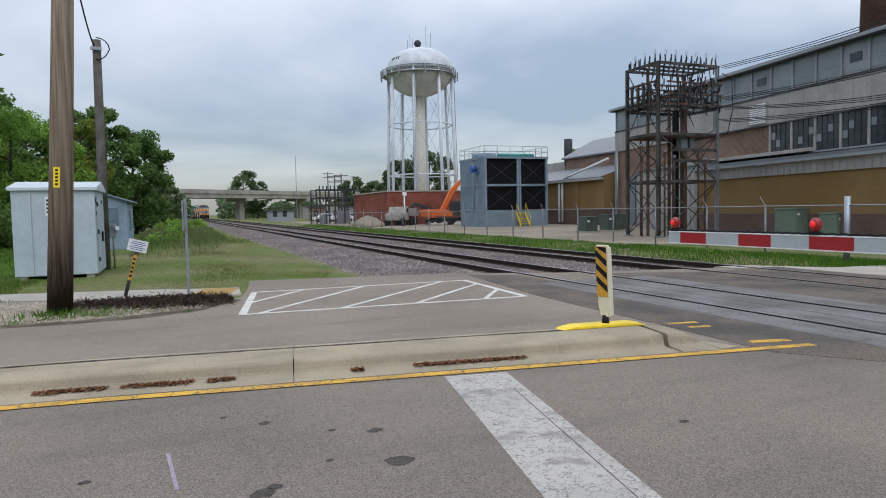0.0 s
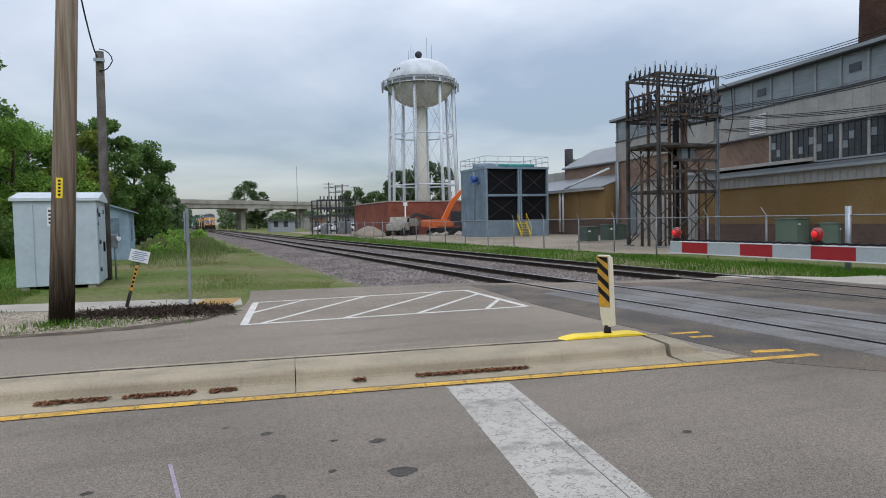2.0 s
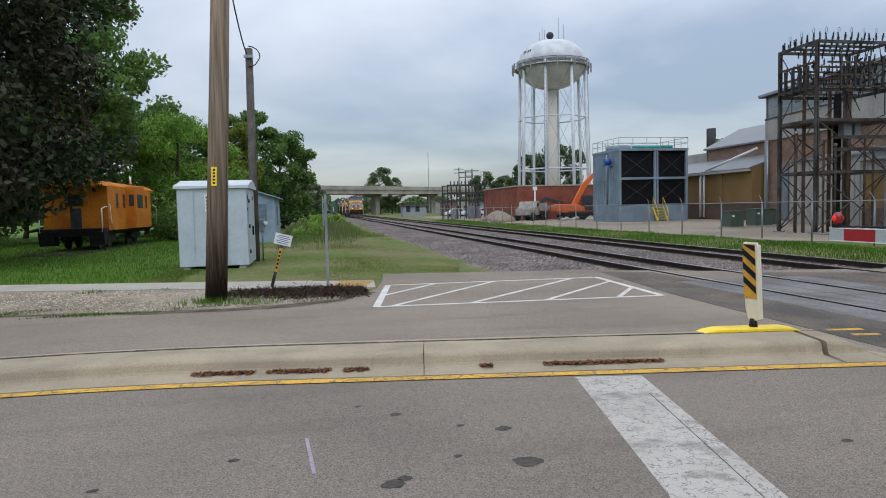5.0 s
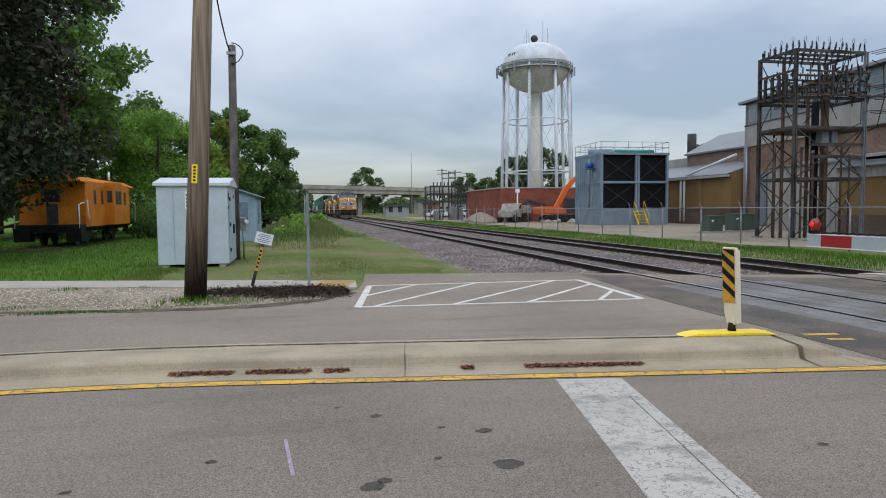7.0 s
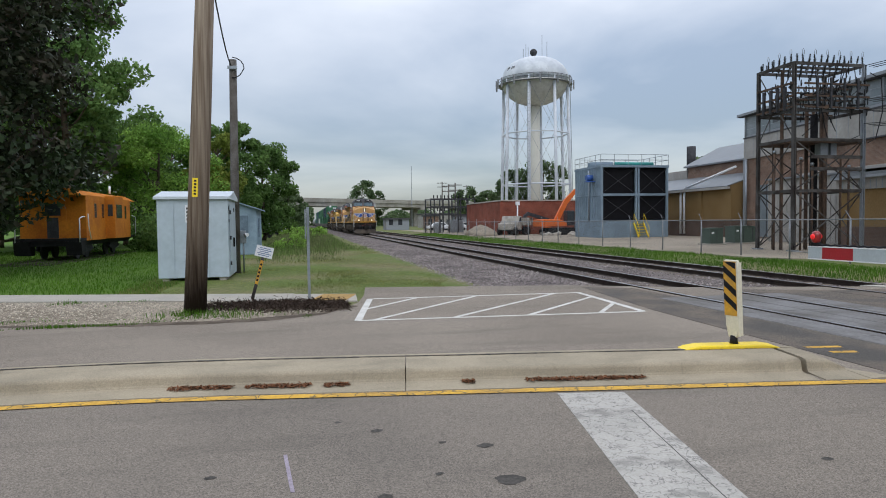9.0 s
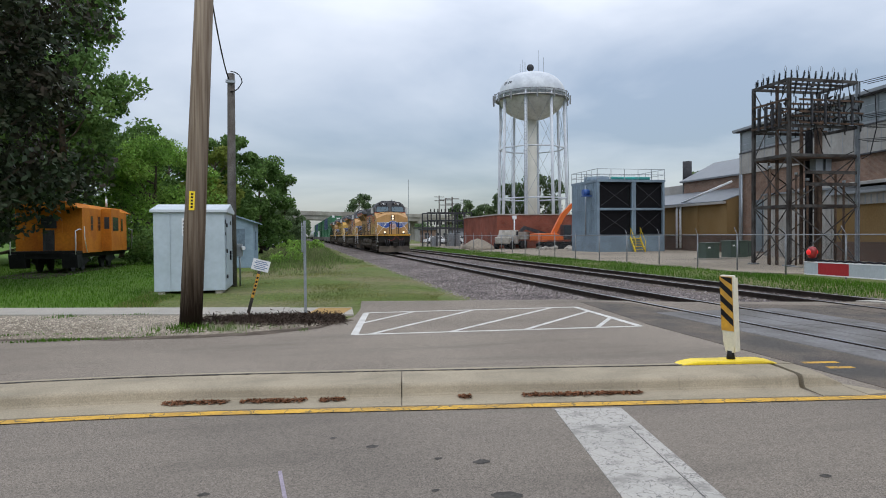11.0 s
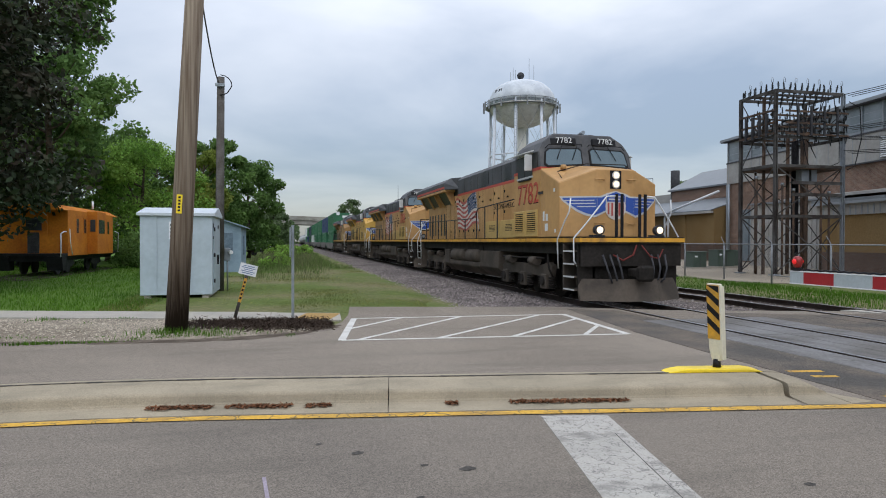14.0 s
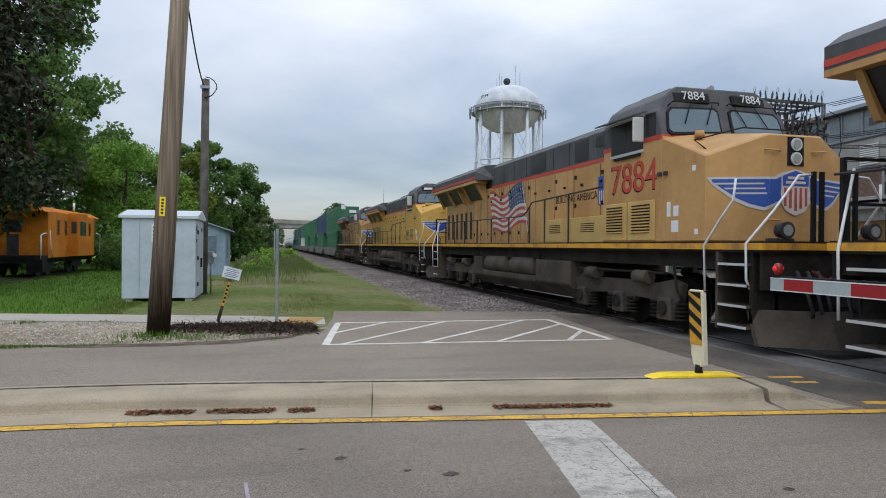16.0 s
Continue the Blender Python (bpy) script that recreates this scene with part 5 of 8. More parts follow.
    # dark faded letters wrapped on the dome, too worn to read
    for k, a in enumerate((3.35, 3.43, 3.56, 3.64, 5.9, 5.98, 6.1, 6.18)):
        bm = box(B(), -0.04, 0.04, -0.12, 0.12, -0.35, 0.35)
        bm.transform(Matrix.Translation((cx + 4.3 * math.cos(a), cy + 4.3 * math.sin(a), 22.1)) @ pose(0, 0, 0, 0, 0, math.degrees(a)) @ pose(0, 0, 0, 0, -22, 0))
        part("letter_bar", bm, DARK, w, "dark worn lettering block")
    h = thing("pump_house", "low red brick pump house below the water tower", "building")
    bm = box(B(), 23.9, 36, 76, 92, -0.1, 4.05)
    part("wall", bm, RED_BRICK, h)
    bm = box(B(), 23.8, 36.1, 75.9, 92.1, 4.06, 4.2)
    part("coping", bm, SIDEWALK, h)
    for x in (26.1,):
        bm = rod(B(), (x, 75.88, 0), (x, 75.88, 3.9), 0.09)
        part("downpipe", bm, WHITE, h)
        bm = box(B(), x - 0.25, x + 0.25, 75.75, 75.98, 3.55, 4.0)
        part("hopper", bm, WHITE, h)
    bm = box(B(), 34.4, 34.55, 75.8, 75.97, 0, 4)
    part("downpipe", bm, WHITE, h)


# ---- cooling tower ----
def cooling_tower():
    c = thing("cooling_tower", "blue-grey steel cooling tower with black louvred bays", "cooling tower")
    x0, x1, y0, y1, zb, zt = 27.2, 34.1, 55.6, 61.3, 1.55, 6.5
    bm = box(B(), x0, x1, y0, y1, -0.1, zb)
    part("basin", bm, COOL, c, bevel=0.02)
    bm = B()
    box(bm, x0, x0 + 0.12, y0, y1, zb + 0.002, zt); box(bm, x1 - 0.12, x1, y0, y1, zb + 0.002, zt)
    box(bm, x0 + 0.12, x1 - 0.12, y1 - 0.1, y1, zb + 0.002, zt)
    part("casing", bm, COOL, c)
    bm = box(B(), x0 - 0.05, x1 + 0.05, y0 - 0.05, y1 + 0.05, zt + 0.002, zt + 0.22)
    part("deck", bm, COOL, c)
    for k in range(12):
        y = y0 + 0.3 + k * 0.46
        bm = box(B(), x0 - 0.05, x0 - 0.002, y, y + 0.06, zb, zt)
        part("side_rib", bm, COOL, c)
    for z in (zb, 3.9):
        bm = box(B(), x0 - 0.07, x0 - 0.052, y0, y1, z, z + 0.12)
        part("side_rail", bm, COOL, c)
    xm = 30.9
    for a, b in ((x0 + 0.13, xm - 0.2), (xm + 0.2, x1 - 0.13)):
        for za, zc in ((zb + 0.08, 3.85), (4.1, zt - 0.1)):
            bm = box(B(), a, b, y0 + 0.35, y0 + 0.4, za, zc)
            f = part("louvre_bay", bm, LOUVRE_BLACK, c, "black louvre fill behind cross braces")
            for p, q in (((a, za), (b, zc)), ((a, zc), (b, za))):
                bm = beam(B(), (p[0], y0 + 0.12, p[1]), (q[0], y0 + 0.12, q[1]), 0.035)
                part("cross_brace", bm, DARK, f)
    for x in (x0 + 0.13, xm - 0.12, xm + 0.12, x1 - 0.13):
        bm = box(B(), x - 0.09, x + 0.09, y0 - 0.02, y0 + 0.2, zb + 0.003, zt)
        part("post", bm, COOL, c)
    bm = box(B(), x0 + 0.2, x1 - 0.2, y0 - 0.04, y0 + 0.1, 3.87, 4.08)
    part("mid_rail", bm, COOL, c)
    bm = B()
    pts = [(x0, y0), (x1, y0), (x1, y1), (x0, y1), (x0, y0)]
    for z in (zt + 0.7, zt + 1.2):
        part("guard_rail", tube(B(), [(x, y, z) for x, y in pts], 0.025, 5), STEEL, c)
    for (xa, ya), (xb, yb) in zip(pts, pts[1:]):
        for k in range(5):
            p = Vector((xa, ya, 0)).lerp(Vector((xb, yb, 0)), k / 5)
            part("guard_post", rod(B(), (p.x, p.y, zt + 0.223), (p.x, p.y, zt + 1.21), 0.025, n=5), STEEL, c)
    bm.free()
    part("pipe", rod(B(), (29.3, 57, zt + 0.45), (33.3, 57, zt + 0.45), 0.17, n=12), TEAL, c, "teal header pipe on the deck")
    for x in (29.5, 31.2, 33.0):
        part("pipe_bracket", box(B(), x - 0.08, x + 0.08, 56.8, 57.2, zt + 0.223, zt + 0.3), STEEL, c)
    part("fan_stack", lathe(B(), [(1.3, zt + 0.223), (1.2, zt + 0.5), (1.25, zt + 0.75)], 20, (29, 59.4, 0)), COOL, c)
    mt = part("motor", rod(B(), (27.0, 57.0, 5.6), (26.4, 57.0, 5.6), 0.28, n=14), BLUE_MOTOR, c, "blue electric motor on the side")
    part("motor_shelf", box(B(), 26.35, 27.19, 56.7, 57.3, 5.2, 5.3), BLUE_MOTOR, mt)
    part("motor_pipe", rod(B(), (27.1, 57.9, zb), (27.1, 57.9, 6.3), 0.06), STEEL, c)
    s = thing("access_stairs", "yellow steel stairs up to the cooling tower", "stairs")
    for x in (30.5, 31.5):
        part("stringer", beam(B(), (x, 54.6, 0.0), (x, 55.55, 1.3), 0.07, 0.18), YELLOW, s)
        part("handrail", tube(B(), [(x, 54.55, 0), (x, 54.55, 0.95), (x, 55.5, 2.2), (x, 55.5, 1.3)], 0.03), YELLOW, s)
    for k in range(5):
        part("tread", box(B(), 30.53, 31.47, 54.62 + k * 0.19, 54.84 + k * 0.19, 0.2 + k * 0.25, 0.24 + k * 0.25), YELLOW, s)


# ---- factory ----
def factory():
    f = thing("factory", "long industrial works with clerestory glazing and beige cladding", "factory building")
    XU, ya, yb = 38.0, -30.0, 50.0
    # upper hall, from top to bottom: glazing strip, cladding, dark windows over brick
    part("wall", box(B(), XU + 0.1, 52, ya, yb, -0.1, 10.0), OLD_BRICK, f, "old brown brick wall")
    part("roof", prism(B(), [(XU - 0.4, 10.45), (XU - 0.4, 10.6), (46, 12.4), (54, 10.6), (54, 10.45)], "y", ya - 0.3, yb + 0.3), ROOF_DARK, f, "dark overhanging roof")
    part("gutter", box(B(), XU - 0.55, XU - 0.402, ya - 0.3, yb + 0.3, 10.42, 10.62), CLAD_GREY, f)
    part("soffit", box(B(), XU - 0.5, XU - 0.01, ya - 0.3, yb + 0.2, 10.37, 10.419), ROOF_DARK, f)
    part("clerestory_band", box(B(), XU, XU + 0.098, ya, yb, 8.6, 10.36), CLAD_GREY, f)
    y, k = yb - 0.25, 0
    while y > -10:
        p = part("clerestory_pane", box(B(), XU - 0.02, XU - 0.002, y - 1.62, y - 0.05, 8.78, 10.3), PALE_GLASS, f)
        for z in (9.26, 9.78):
            part("pane_bar", box(B(), XU - 0.03, XU - 0.0205, y - 1.62, y - 0.05, z, z + 0.03), CLAD_GREY, p)
        if k % 4 == 2 or k % 7 == 3:
            part("open_vent", box(B(), XU - 0.06, XU - 0.031, y - 1.25, y - 0.5, 9.3, 9.76), DARK_GLASS, p)
        part("clerestory_post", box(B(), XU - 0.1, XU - 0.003, y - 0.05, y + 0.08, 8.62, 10.36), CLAD_GREY, f)
        y -= 1.76
        k += 1
    part("sill_rail", box(B(), XU - 0.11, XU - 0.003, ya, yb, 8.5, 8.598), ROOF_DARK, f)
    part("cladding", box(B(), XU - 0.05, XU + 0.099, ya, yb, 6.74, 8.496), CLAD, f, "beige vertical metal cladding")
    for y in np.arange(14.0, 50, 1.15):
        part("cladding_rib", box(B(), XU - 0.062, XU - 0.051, y, y + 0.035, 6.74, 8.496), CLAD_GREY, f)
    part("louvre_vent", box(B(), XU - 0.12, XU - 0.063, 30.75, 32.3, 6.85, 8.2), CLAD, f)
    for k in range(10):
        part("louvre_slat", box(B(), XU - 0.16, XU - 0.121, 30.8, 32.25, 6.9 + k * 0.13, 6.96 + k * 0.13), WHITE, f)
    # dark steel-framed windows
    y = 30.55
    while y > -10:
        w = part("window", box(B(), XU - 0.02, XU + 0.098, y - 1.72, y, 4.75, 6.66), DARK_GLASS, f, "dark many-paned steel window")
        part("jamb", box(B(), XU - 0.1, XU - 0.021, y - 0.14, y, 4.72, 6.7), CLAD, w)
        for j in range(1, 4):
            yy = y - 0.14 - 1.58 * j / 4
            part("mullion", box(B(), XU - 0.05, XU - 0.021, yy - 0.018, yy + 0.018, 4.75, 6.66), DARK, w)
        for z in (5.22, 5.7, 6.18):
            part("glazing_bar", box(B(), XU - 0.048, XU - 0.0215, y - 1.72, y - 0.14, z - 0.018, z + 0.018), DARK, w)
        for j, z in ((int(y * 7) % 4, 5.24), (int(y * 5) % 4, 5.72)):
            yy = y - 0.14 - 1.58 * j / 4
            part("replaced_pane", box(B(), XU - 0.03, XU - 0.0205, yy - 0.37, yy - 0.03, z, z + 0.43), PALE_GLASS, w)
        y -= 1.79
    part("lintel", box(B(), XU - 0.16, XU + 0.097, ya, 38.5, 6.66, 6.738), ROOF_DARK, f)
    part("sill", box(B(), XU - 0.14, XU + 0.097, ya, 30.6, 4.62, 4.72), CLAD_GREY, f)
    part("corner_trim", box(B(), XU - 0.1, XU + 0.098, 49.7, 50.0, -0.1, 6.73), CLAD_GREY, f)
    part("downpipe", rod(B(), (XU - 0.16, 49.4, 0), (XU - 0.16, 49.4, 6.7), 0.09, n=8), STEEL, f)
    part("end_window", box(B(), XU - 0.03, XU + 0.098, 45.4, 47.6, 0.1, 4.4), PALE_GLASS, f)
    for y in (45.4, 46.5, 47.6):
        part("end_mullion", box(B(), XU - 0.06, XU - 0.031, y - 0.04, y + 0.04, 0.1, 4.4), DARK, f)
    turn = pose(38, 50, 0, 0, 0, -7.9) @ pose(-38, -50, 0)
    f.matrix_world = turn
    # lower range with tan wall and lean-to roof
    g = thing("lower_range", "low tan-painted works range with lean-to metal roof", "factory building")
    XL, yl = 32.0, 33.5
    part("plinth", box(B(), XL - 0.03, 37.9, -30, yl, -0.1, 1.1), PLINTH, g, "brown brick plinth")
    part("wall", box(B(), XL, 37.9, -30, yl, 1.101, 3.25), TAN, g)
    part("fascia", box(B(), XL - 0.12, XL + 0.1, -30, yl + 0.1, 3.252, 3.88), CLAD, g, "ribbed pale metal fascia")
    for y in np.arange(-8, 33, 0.45):
        part("fascia_rib", box(B(), XL - 0.14, XL - 0.121, y, y + 0.08, 3.26, 3.8), CLAD_GREY, g)
    part("gutter", box(B(), XL - 0.42, XL - 0.1, -30, yl + 0.2, 3.882, 4.03), CLAD_GREY, g)
    part("roof", prism(B(), [(XL - 0.4, 4.032), (XL - 0.4, 4.2), (XU - 0.13, 4.72), (XU - 0.13, 4.6)], "y", -30, yl + 0.2), ROOF, g, "grey sheet metal lean-to roof")
    part("upper_roof", prism(B(), [(33.6, 4.55), (33.6, 4.72), (XU - 0.4, 5.2), (XU - 0.4, 4.95)], "y", 27.6, 40.5), CLAD, g)
    g.matrix_world = pose(32, 33.5, 0, 0, 0, -7.9) @ pose(-32, -33.5, 0)
    # pale ribbed shed behind the lattice tower
    s = thing("metal_annex", "pale ribbed sheet-metal annex", "building")
    part("wall", box(B(), 32.6, 37.8, 33.72, 40.2, -0.1, 4.3), CLAD, s)
    for y in np.arange(33.9, 40.2, 0.42):
        part("rib", box(B(), 32.56, 32.598, y, y + 0.08, 0, 4.3), CLAD, s)
    for x in np.arange(32.8, 37.6, 0.42):
        part("rib", box(B(), x, x + 0.08, 40.202, 40.23, 0, 4.3), CLAD, s)
    part("roof", prism(B(), [(32.4, 4.302), (32.4, 4.42), (38 - .1, 4.72), (38 - .1, 4.6)], "y", 33.72, 40.4), ROOF, s)
    # far low range beyond the hall
    h = thing("far_range", "low tan works wing with grey lean-to roof", "factory building")
    part("plinth", box(B(), 36.95, 47, 50.4, 78, -0.1, 1.5), PLINTH, h)
    part("wall", box(B(), 37.0, 47, 50.4, 78, 1.501, 4.3), TAN, h)
    for y in (54.5, 61, 69):
        part("pier", box(B(), 36.85, 36.999, y, y + 0.6, 1.5, 4.3), TAN, h)
    part("gutter", box(B(), 36.6, 36.9, 50.4, 78, 4.25, 4.45), CLAD, h)
    part("roof", prism(B(), [(36.6, 4.452), (36.6, 4.52), (41, 5.95), (41, 5.85)], "y", 50.4, 78), ROOF, h)
    part("gable", prism(B(), [(36.95, 4.302), (40.99, 4.302), (40.99, 5.84), (36.95, 4.54)], "y", 50.42, 50.7), TAN, h)
    part("brick_wall", box(B(), 41.0, 47, 50.4, 63, 4.31, 7.1), OLD_BRICK, h)
    part("brick_roof", prism(B(), [(40.7, 7.102), (40.7, 7.25), (45, 9.4), (49, 7.25), (49, 7.102)], "y", 50.4, 63.4), ROOF, h)
    part("pale_wall", box(B(), 41.2, 47, 63.5, 72, 4.31, 6.9), CLAD, h)
    for pts in ([(36.9, 57.2, 4.4), (36.8, 57.2, 3.9), (36.8, 57.2, 0.2)], [(36.9, 57.8, 4.4), (36.8, 57.8, 3.9), (36.8, 57.8, 0.2)], [(36.85, 57.2, 4.6), (37.6, 50.6, 6.2)]):
        part("white_pipe", tube(B(), pts, 0.11, 8), WHITE, h)
    part("flue", rod(B(), (44, 67, 6.9), (44, 67, 9.9), 0.5, n=14), DARK, h, "dark steel roof stack")
    part("flue", rod(B(), (45, 53, 8.5), (45, 53, 10.6), 0.5, n=14), DARK, h)
    c = thing("brick_chimney", "tall tapering dark brick factory chimney", "chimney")
    part("shaft", lathe(B(), [(1.45, 8), (1.1, 26), (1.25, 26.2), (1.25, 27)], 20, (43.8, 29.3, 0)), CHIMNEY_BRICK, c)


# ---- lattice substation tower ----
def substation():
    s = thing("lattice_tower", "weathered steel lattice switching tower crowded with insulators", "electrical structure")
    x0, x1, y0, y1, zt = 24.0, 28.1, 27.95, 30.5, 9.35
    cols = ((x0, y0), (x1, y0), (x1, y1), (x0, y1))
    for k, (x, y) in enumerate(cols):
        for dx in (-0.055, 0.055):
            part("column", box(B(), x + dx - 0.022, x + dx + 0.022, y - 0.08, y + 0.08, -0.1, zt), STEEL if k == 1 else LATTICE, s)
        part("base_plate", box(B(), x - 0.2, x + 0.2, y - 0.2, y + 0.2, -0.1, 0.06), STEEL, s)
    levels = (3.0, 5.55, 7.0, 9.3)
    for z in levels:
        for (xa, ya), (xb, yb) in zip(cols, cols[1:] + cols[:1]):
            part("girder", beam(B(), (xa, ya, z), (xb, yb, z), 0.07, 0.15), LATTICE, s)
    for z in (4.1, 4.7):
        part("girder", beam(B(), (x0 + 1, y0, z), (x1, y0, z), 0.08, 0.16), LATTICE, s)
    for za, zb in ((0.1, 3.0), (3.0, 5.55)):
        for (xa, ya), (xb, yb) in zip(cols, cols[1:] + cols[:1]):
            part("brace", beam(B(), (xa, ya, za), (xb, yb, zb), 0.025, 0.055), LATTICE, s)
            part("brace", beam(B(), (xa, ya, zb), (xb, yb, za), 0.025, 0.055), LATTICE, s)
    for a, b in (((x0, y0, 5.55), (x0, y1, 9.2)), ((x0, y1, 5.55), (x0, y0, 9.2))):
        part("brace", beam(B(), a, b, 0.025, 0.05), LATTICE, s)
    part("floor_grating", box(B(), x0, x1, y0, y1, 5.42, 5.47), RUST, s)
    part("inner_column", box(B(), 24.35, 24.47, 29.2, 29.32, -0.1, 9.2), RUST, s)
    part("inner_column", box(B(), 26.9, 27.02, 29.2, 29.32, -0.1, 7.0), RUST, s)
    for x, y, h in ((24.6, 30.1, 5.4), (25.0, 28.6, 4.6), (25.5, 28.4, 4.3), (27.3, 28.5, 4.7), (27.7, 28.4, 4.2), (24.1, 29.4, 5.0)):
        part("stub_post", rod(B(), (x, y, -0.05), (x, y, h), 0.055, n=8), RUST, s)
        part("cap", rod(B(), (x, y, h + 0.001), (x, y, h + 0.14), 0.085, n=8), STEEL, s)
    # insulators: one mesh, many objects
    prof = [(0.02, 0)]
    for k in range(5):
        prof += [(0.035, 0.05 + k * 0.085), (0.095, 0.07 + k * 0.085), (0.035, 0.105 + k * 0.085)]
    prof += [(0.045, 0.5), (0.045, 0.56)]
    im = mesh_of("insulator", lathe(B(), prof, 8), INSUL)
    horn = mesh_of("arcing_horn", tube(tube(B(), [(-0.05, 0, 0), (-0.06, 0, 0.18), (0, 0, 0.26)], 0.012, 4), [(0.05, 0, 0), (0.06, 0, 0.18), (0, 0, 0.26)], 0.015, 4), STEEL)

    def insul(x, y, z, rx=0, ry=0, sc=1.0, horned=False):
        o = new("insulator", im); o.parent = s
        o.matrix_basis = pose(x, y, z, rx, ry, 0) @ Matrix.Scale(sc, 4)
        if horned:
            h = new("arcing_horn", horn); h.parent = s
            h.matrix_basis = pose(x, y, z + 0.55 * sc)
    rng = random.Random(3)
    for k in range(12):
        for j, y in enumerate((y0, y0 + 0.85, y0 + 1.7, y1)):
            x = x0 + 0.15 + k * (x1 - x0 - 0.25) / 11
            insul(x, y, 9.38, rng.uniform(-8, 8), rng.uniform(-8, 8), 0.68, j == 0 and k % 2 == 1)
            if j != 3 and k % 2:
                insul(x, y + 0.15, 9.22, 180, 0, 0.6)
    for y in (y0 + 0.85, y0 + 1.7):
        part("girder", beam(B(), (x0, y, 9.3), (x1, y, 9.3), 0.07, 0.12), LATTICE, s)
    for k in range(6):
        insul(x0, y0 + 0.25 + k * 0.4, 9.38, rng.uniform(-6, 6), rng.uniform(-6, 6), 0.68, k % 2 == 0)
    # tidy banks of switch insulators on three tiers of crossarms
    for z in (7.15, 7.7, 8.3):
        for k in range(8):
            x = x0 + 0.75 + k * 0.47
            for y in (y0 - 0.12, y0 + 0.95, y1 - 0.35):
                insul(x, y, z + 0.06, rng.uniform(-7, 7), rng.uniform(-7, 7), 0.62)
                if k % 2:
                    insul(x + 0.16, y, z - 0.04, 180 + rng.uniform(-9, 9), rng.uniform(-9, 9), 0.6)
    for z in (7.15, 7.95):
        for k in range(6):
            insul(x0 - 0.1, y0 + 0.15 + k * 0.44, z + 0.06, rng.uniform(-7, 7), rng.uniform(-7, 7), 0.7)
            insul(x0 - 0.1, y0 + 0.3 + k * 0.42, z + (0.0 if z > 7.5 else 0.68), 180, rng.uniform(-8, 8), 0.62)
    for k in range(16):
        insul(rng.uniform(x0 + 1.0, x1 + 0.2), rng.choice((y0 - 0.15, y0 + 0.7)), rng.choice((7.3, 7.9, 8.5)), 90 + rng.uniform(-25, 25), rng.uniform(-25, 25), 0.7)
    for k in range(4):
        part("switch_bar", box(B(), x0 + 1.1 + k * 0.8, x0 + 1.2 + k * 0.8, y0 - 0.25, y0 - 0.17, 7.1, 8.6), DARK, s)
        part("switch_bar", box(B(), x0 - 0.22, x0 - 0.08, y0 + 0.4 + k * 0.5, y0 + 0.5 + k * 0.5, 7.0, 8.2), DARK, s)
    for z in (7.15, 7.7, 8.3):
        for y in (y0 - 0.12, y0 + 0.95, y1 - 0.35):
            part("crossarm", beam(B(), (x0 + 0.5, y, z), (x1 + 0.2, y, z), 0.07, 0.09), RUST, s)
        part("crossarm", beam(B(), (x0 - 0.1, y0, z), (x0 - 0.1, y1, z), 0.08, 0.1), RUST, s)
    # cables and conduits running down inside
    for k in range(9):
        x, y = 26.2 + rng.uniform(-0.9, 0.9), 29.0 + rng.uniform(-0.7, 0.7)
        top = rng.choice((5.9, 6.8, 7.3))
        part("conduit", rod(B(), (x, y, -0.05), (x, y, top), rng.choice((0.05, 0.07, 0.09))), RUST, s)
    part("conduit", rod(B(), (26.3, 29.2, 0), (26.3, 29.2, 7.0), 0.18, n=10), BLACK, s)
    part("regulator", box(B(), 25.9, 26.35, 28.3, 28.7, 4.75, 5.6), STEEL, s)
    part("regulator", box(B(), 26.5, 26.85, 28.3, 28.7, 4.75, 5.6), STEEL, s)
    for k in range(14):
        a = Vector((25.0 + rng.uniform(0, 3), y0 - 0.1, rng.choice((7.2, 7.8, 8.4, 9.2))))
        b = Vector((25.5 + rng.uniform(0, 2.6), y0 + rng.uniform(0, 2), a.z - rng.uniform(0.6, 2.0)))
        m1 = a.lerp(b, 0.5) + Vector((rng.uniform(-.3, .3), -0.3, -rng.uniform(0.2, 0.6)))
        part("jumper_cable", tube(B(), [a, a.lerp(m1, 0.6) + Vector((0, 0, -0.1)), m1, b], 0.022, 5), BLACK, s)
    part("cable_drop", tube(B(), [(28.2, 27.7, 8.9), (28.8, 27.6, 8.6), (28.9, 27.6, 7.0), (28.5, 27.6, 5.6), (28.2, 27.8, 5.4)], 0.025, 5), BLACK, s)
    # line wires sweeping away to the right over the works
    for k in range(12):
        z = (9.3, 9.2, 9.1, 7.6, 7.5, 7.4, 6.4, 6.3, 6.2, 7.1, 7.0, 6.9)[k]
        y = 27.9 - (k % 3) * 0.25
        pts = []
        for j in range(13):
            q = j / 12
            pts.append((28.1 + 1.6 * q, y - 22 * q, z + (3.2 - (k // 3) * 0.9) * q - 1.9 * math.sin(q * math.pi) * 0.55))
        solid("line_wire", tube(B(), pts, 0.018, 4), BLACK, "black overhead line wire from the lattice tower", "cable", "line wires")
    for x, y, w, d, h, m in ((25.3, 36.5, 0.95, 0.9, 1.0, GREEN_BOX), (27.6, 37.2, 1.25, 1.0, 1.1, GREEN_BOX), (29.2, 38.2, 0.95, 0.9, 1.05, GREEN_BOX), (29.8, 24.3, 1.9, 1.3, 1.35, GREEN_BOX_PALE), (30.2, 22.3, .9, 1.0, 1.1, GREEN_BOX_PALE)):
        t = thing("transformer_box", "green steel pad-mounted transformer box", "transformer", "transformer boxes")
        part("body", box(B(), x, x + w, y, y + d, 0.08, h), m, t, bevel=0.02)
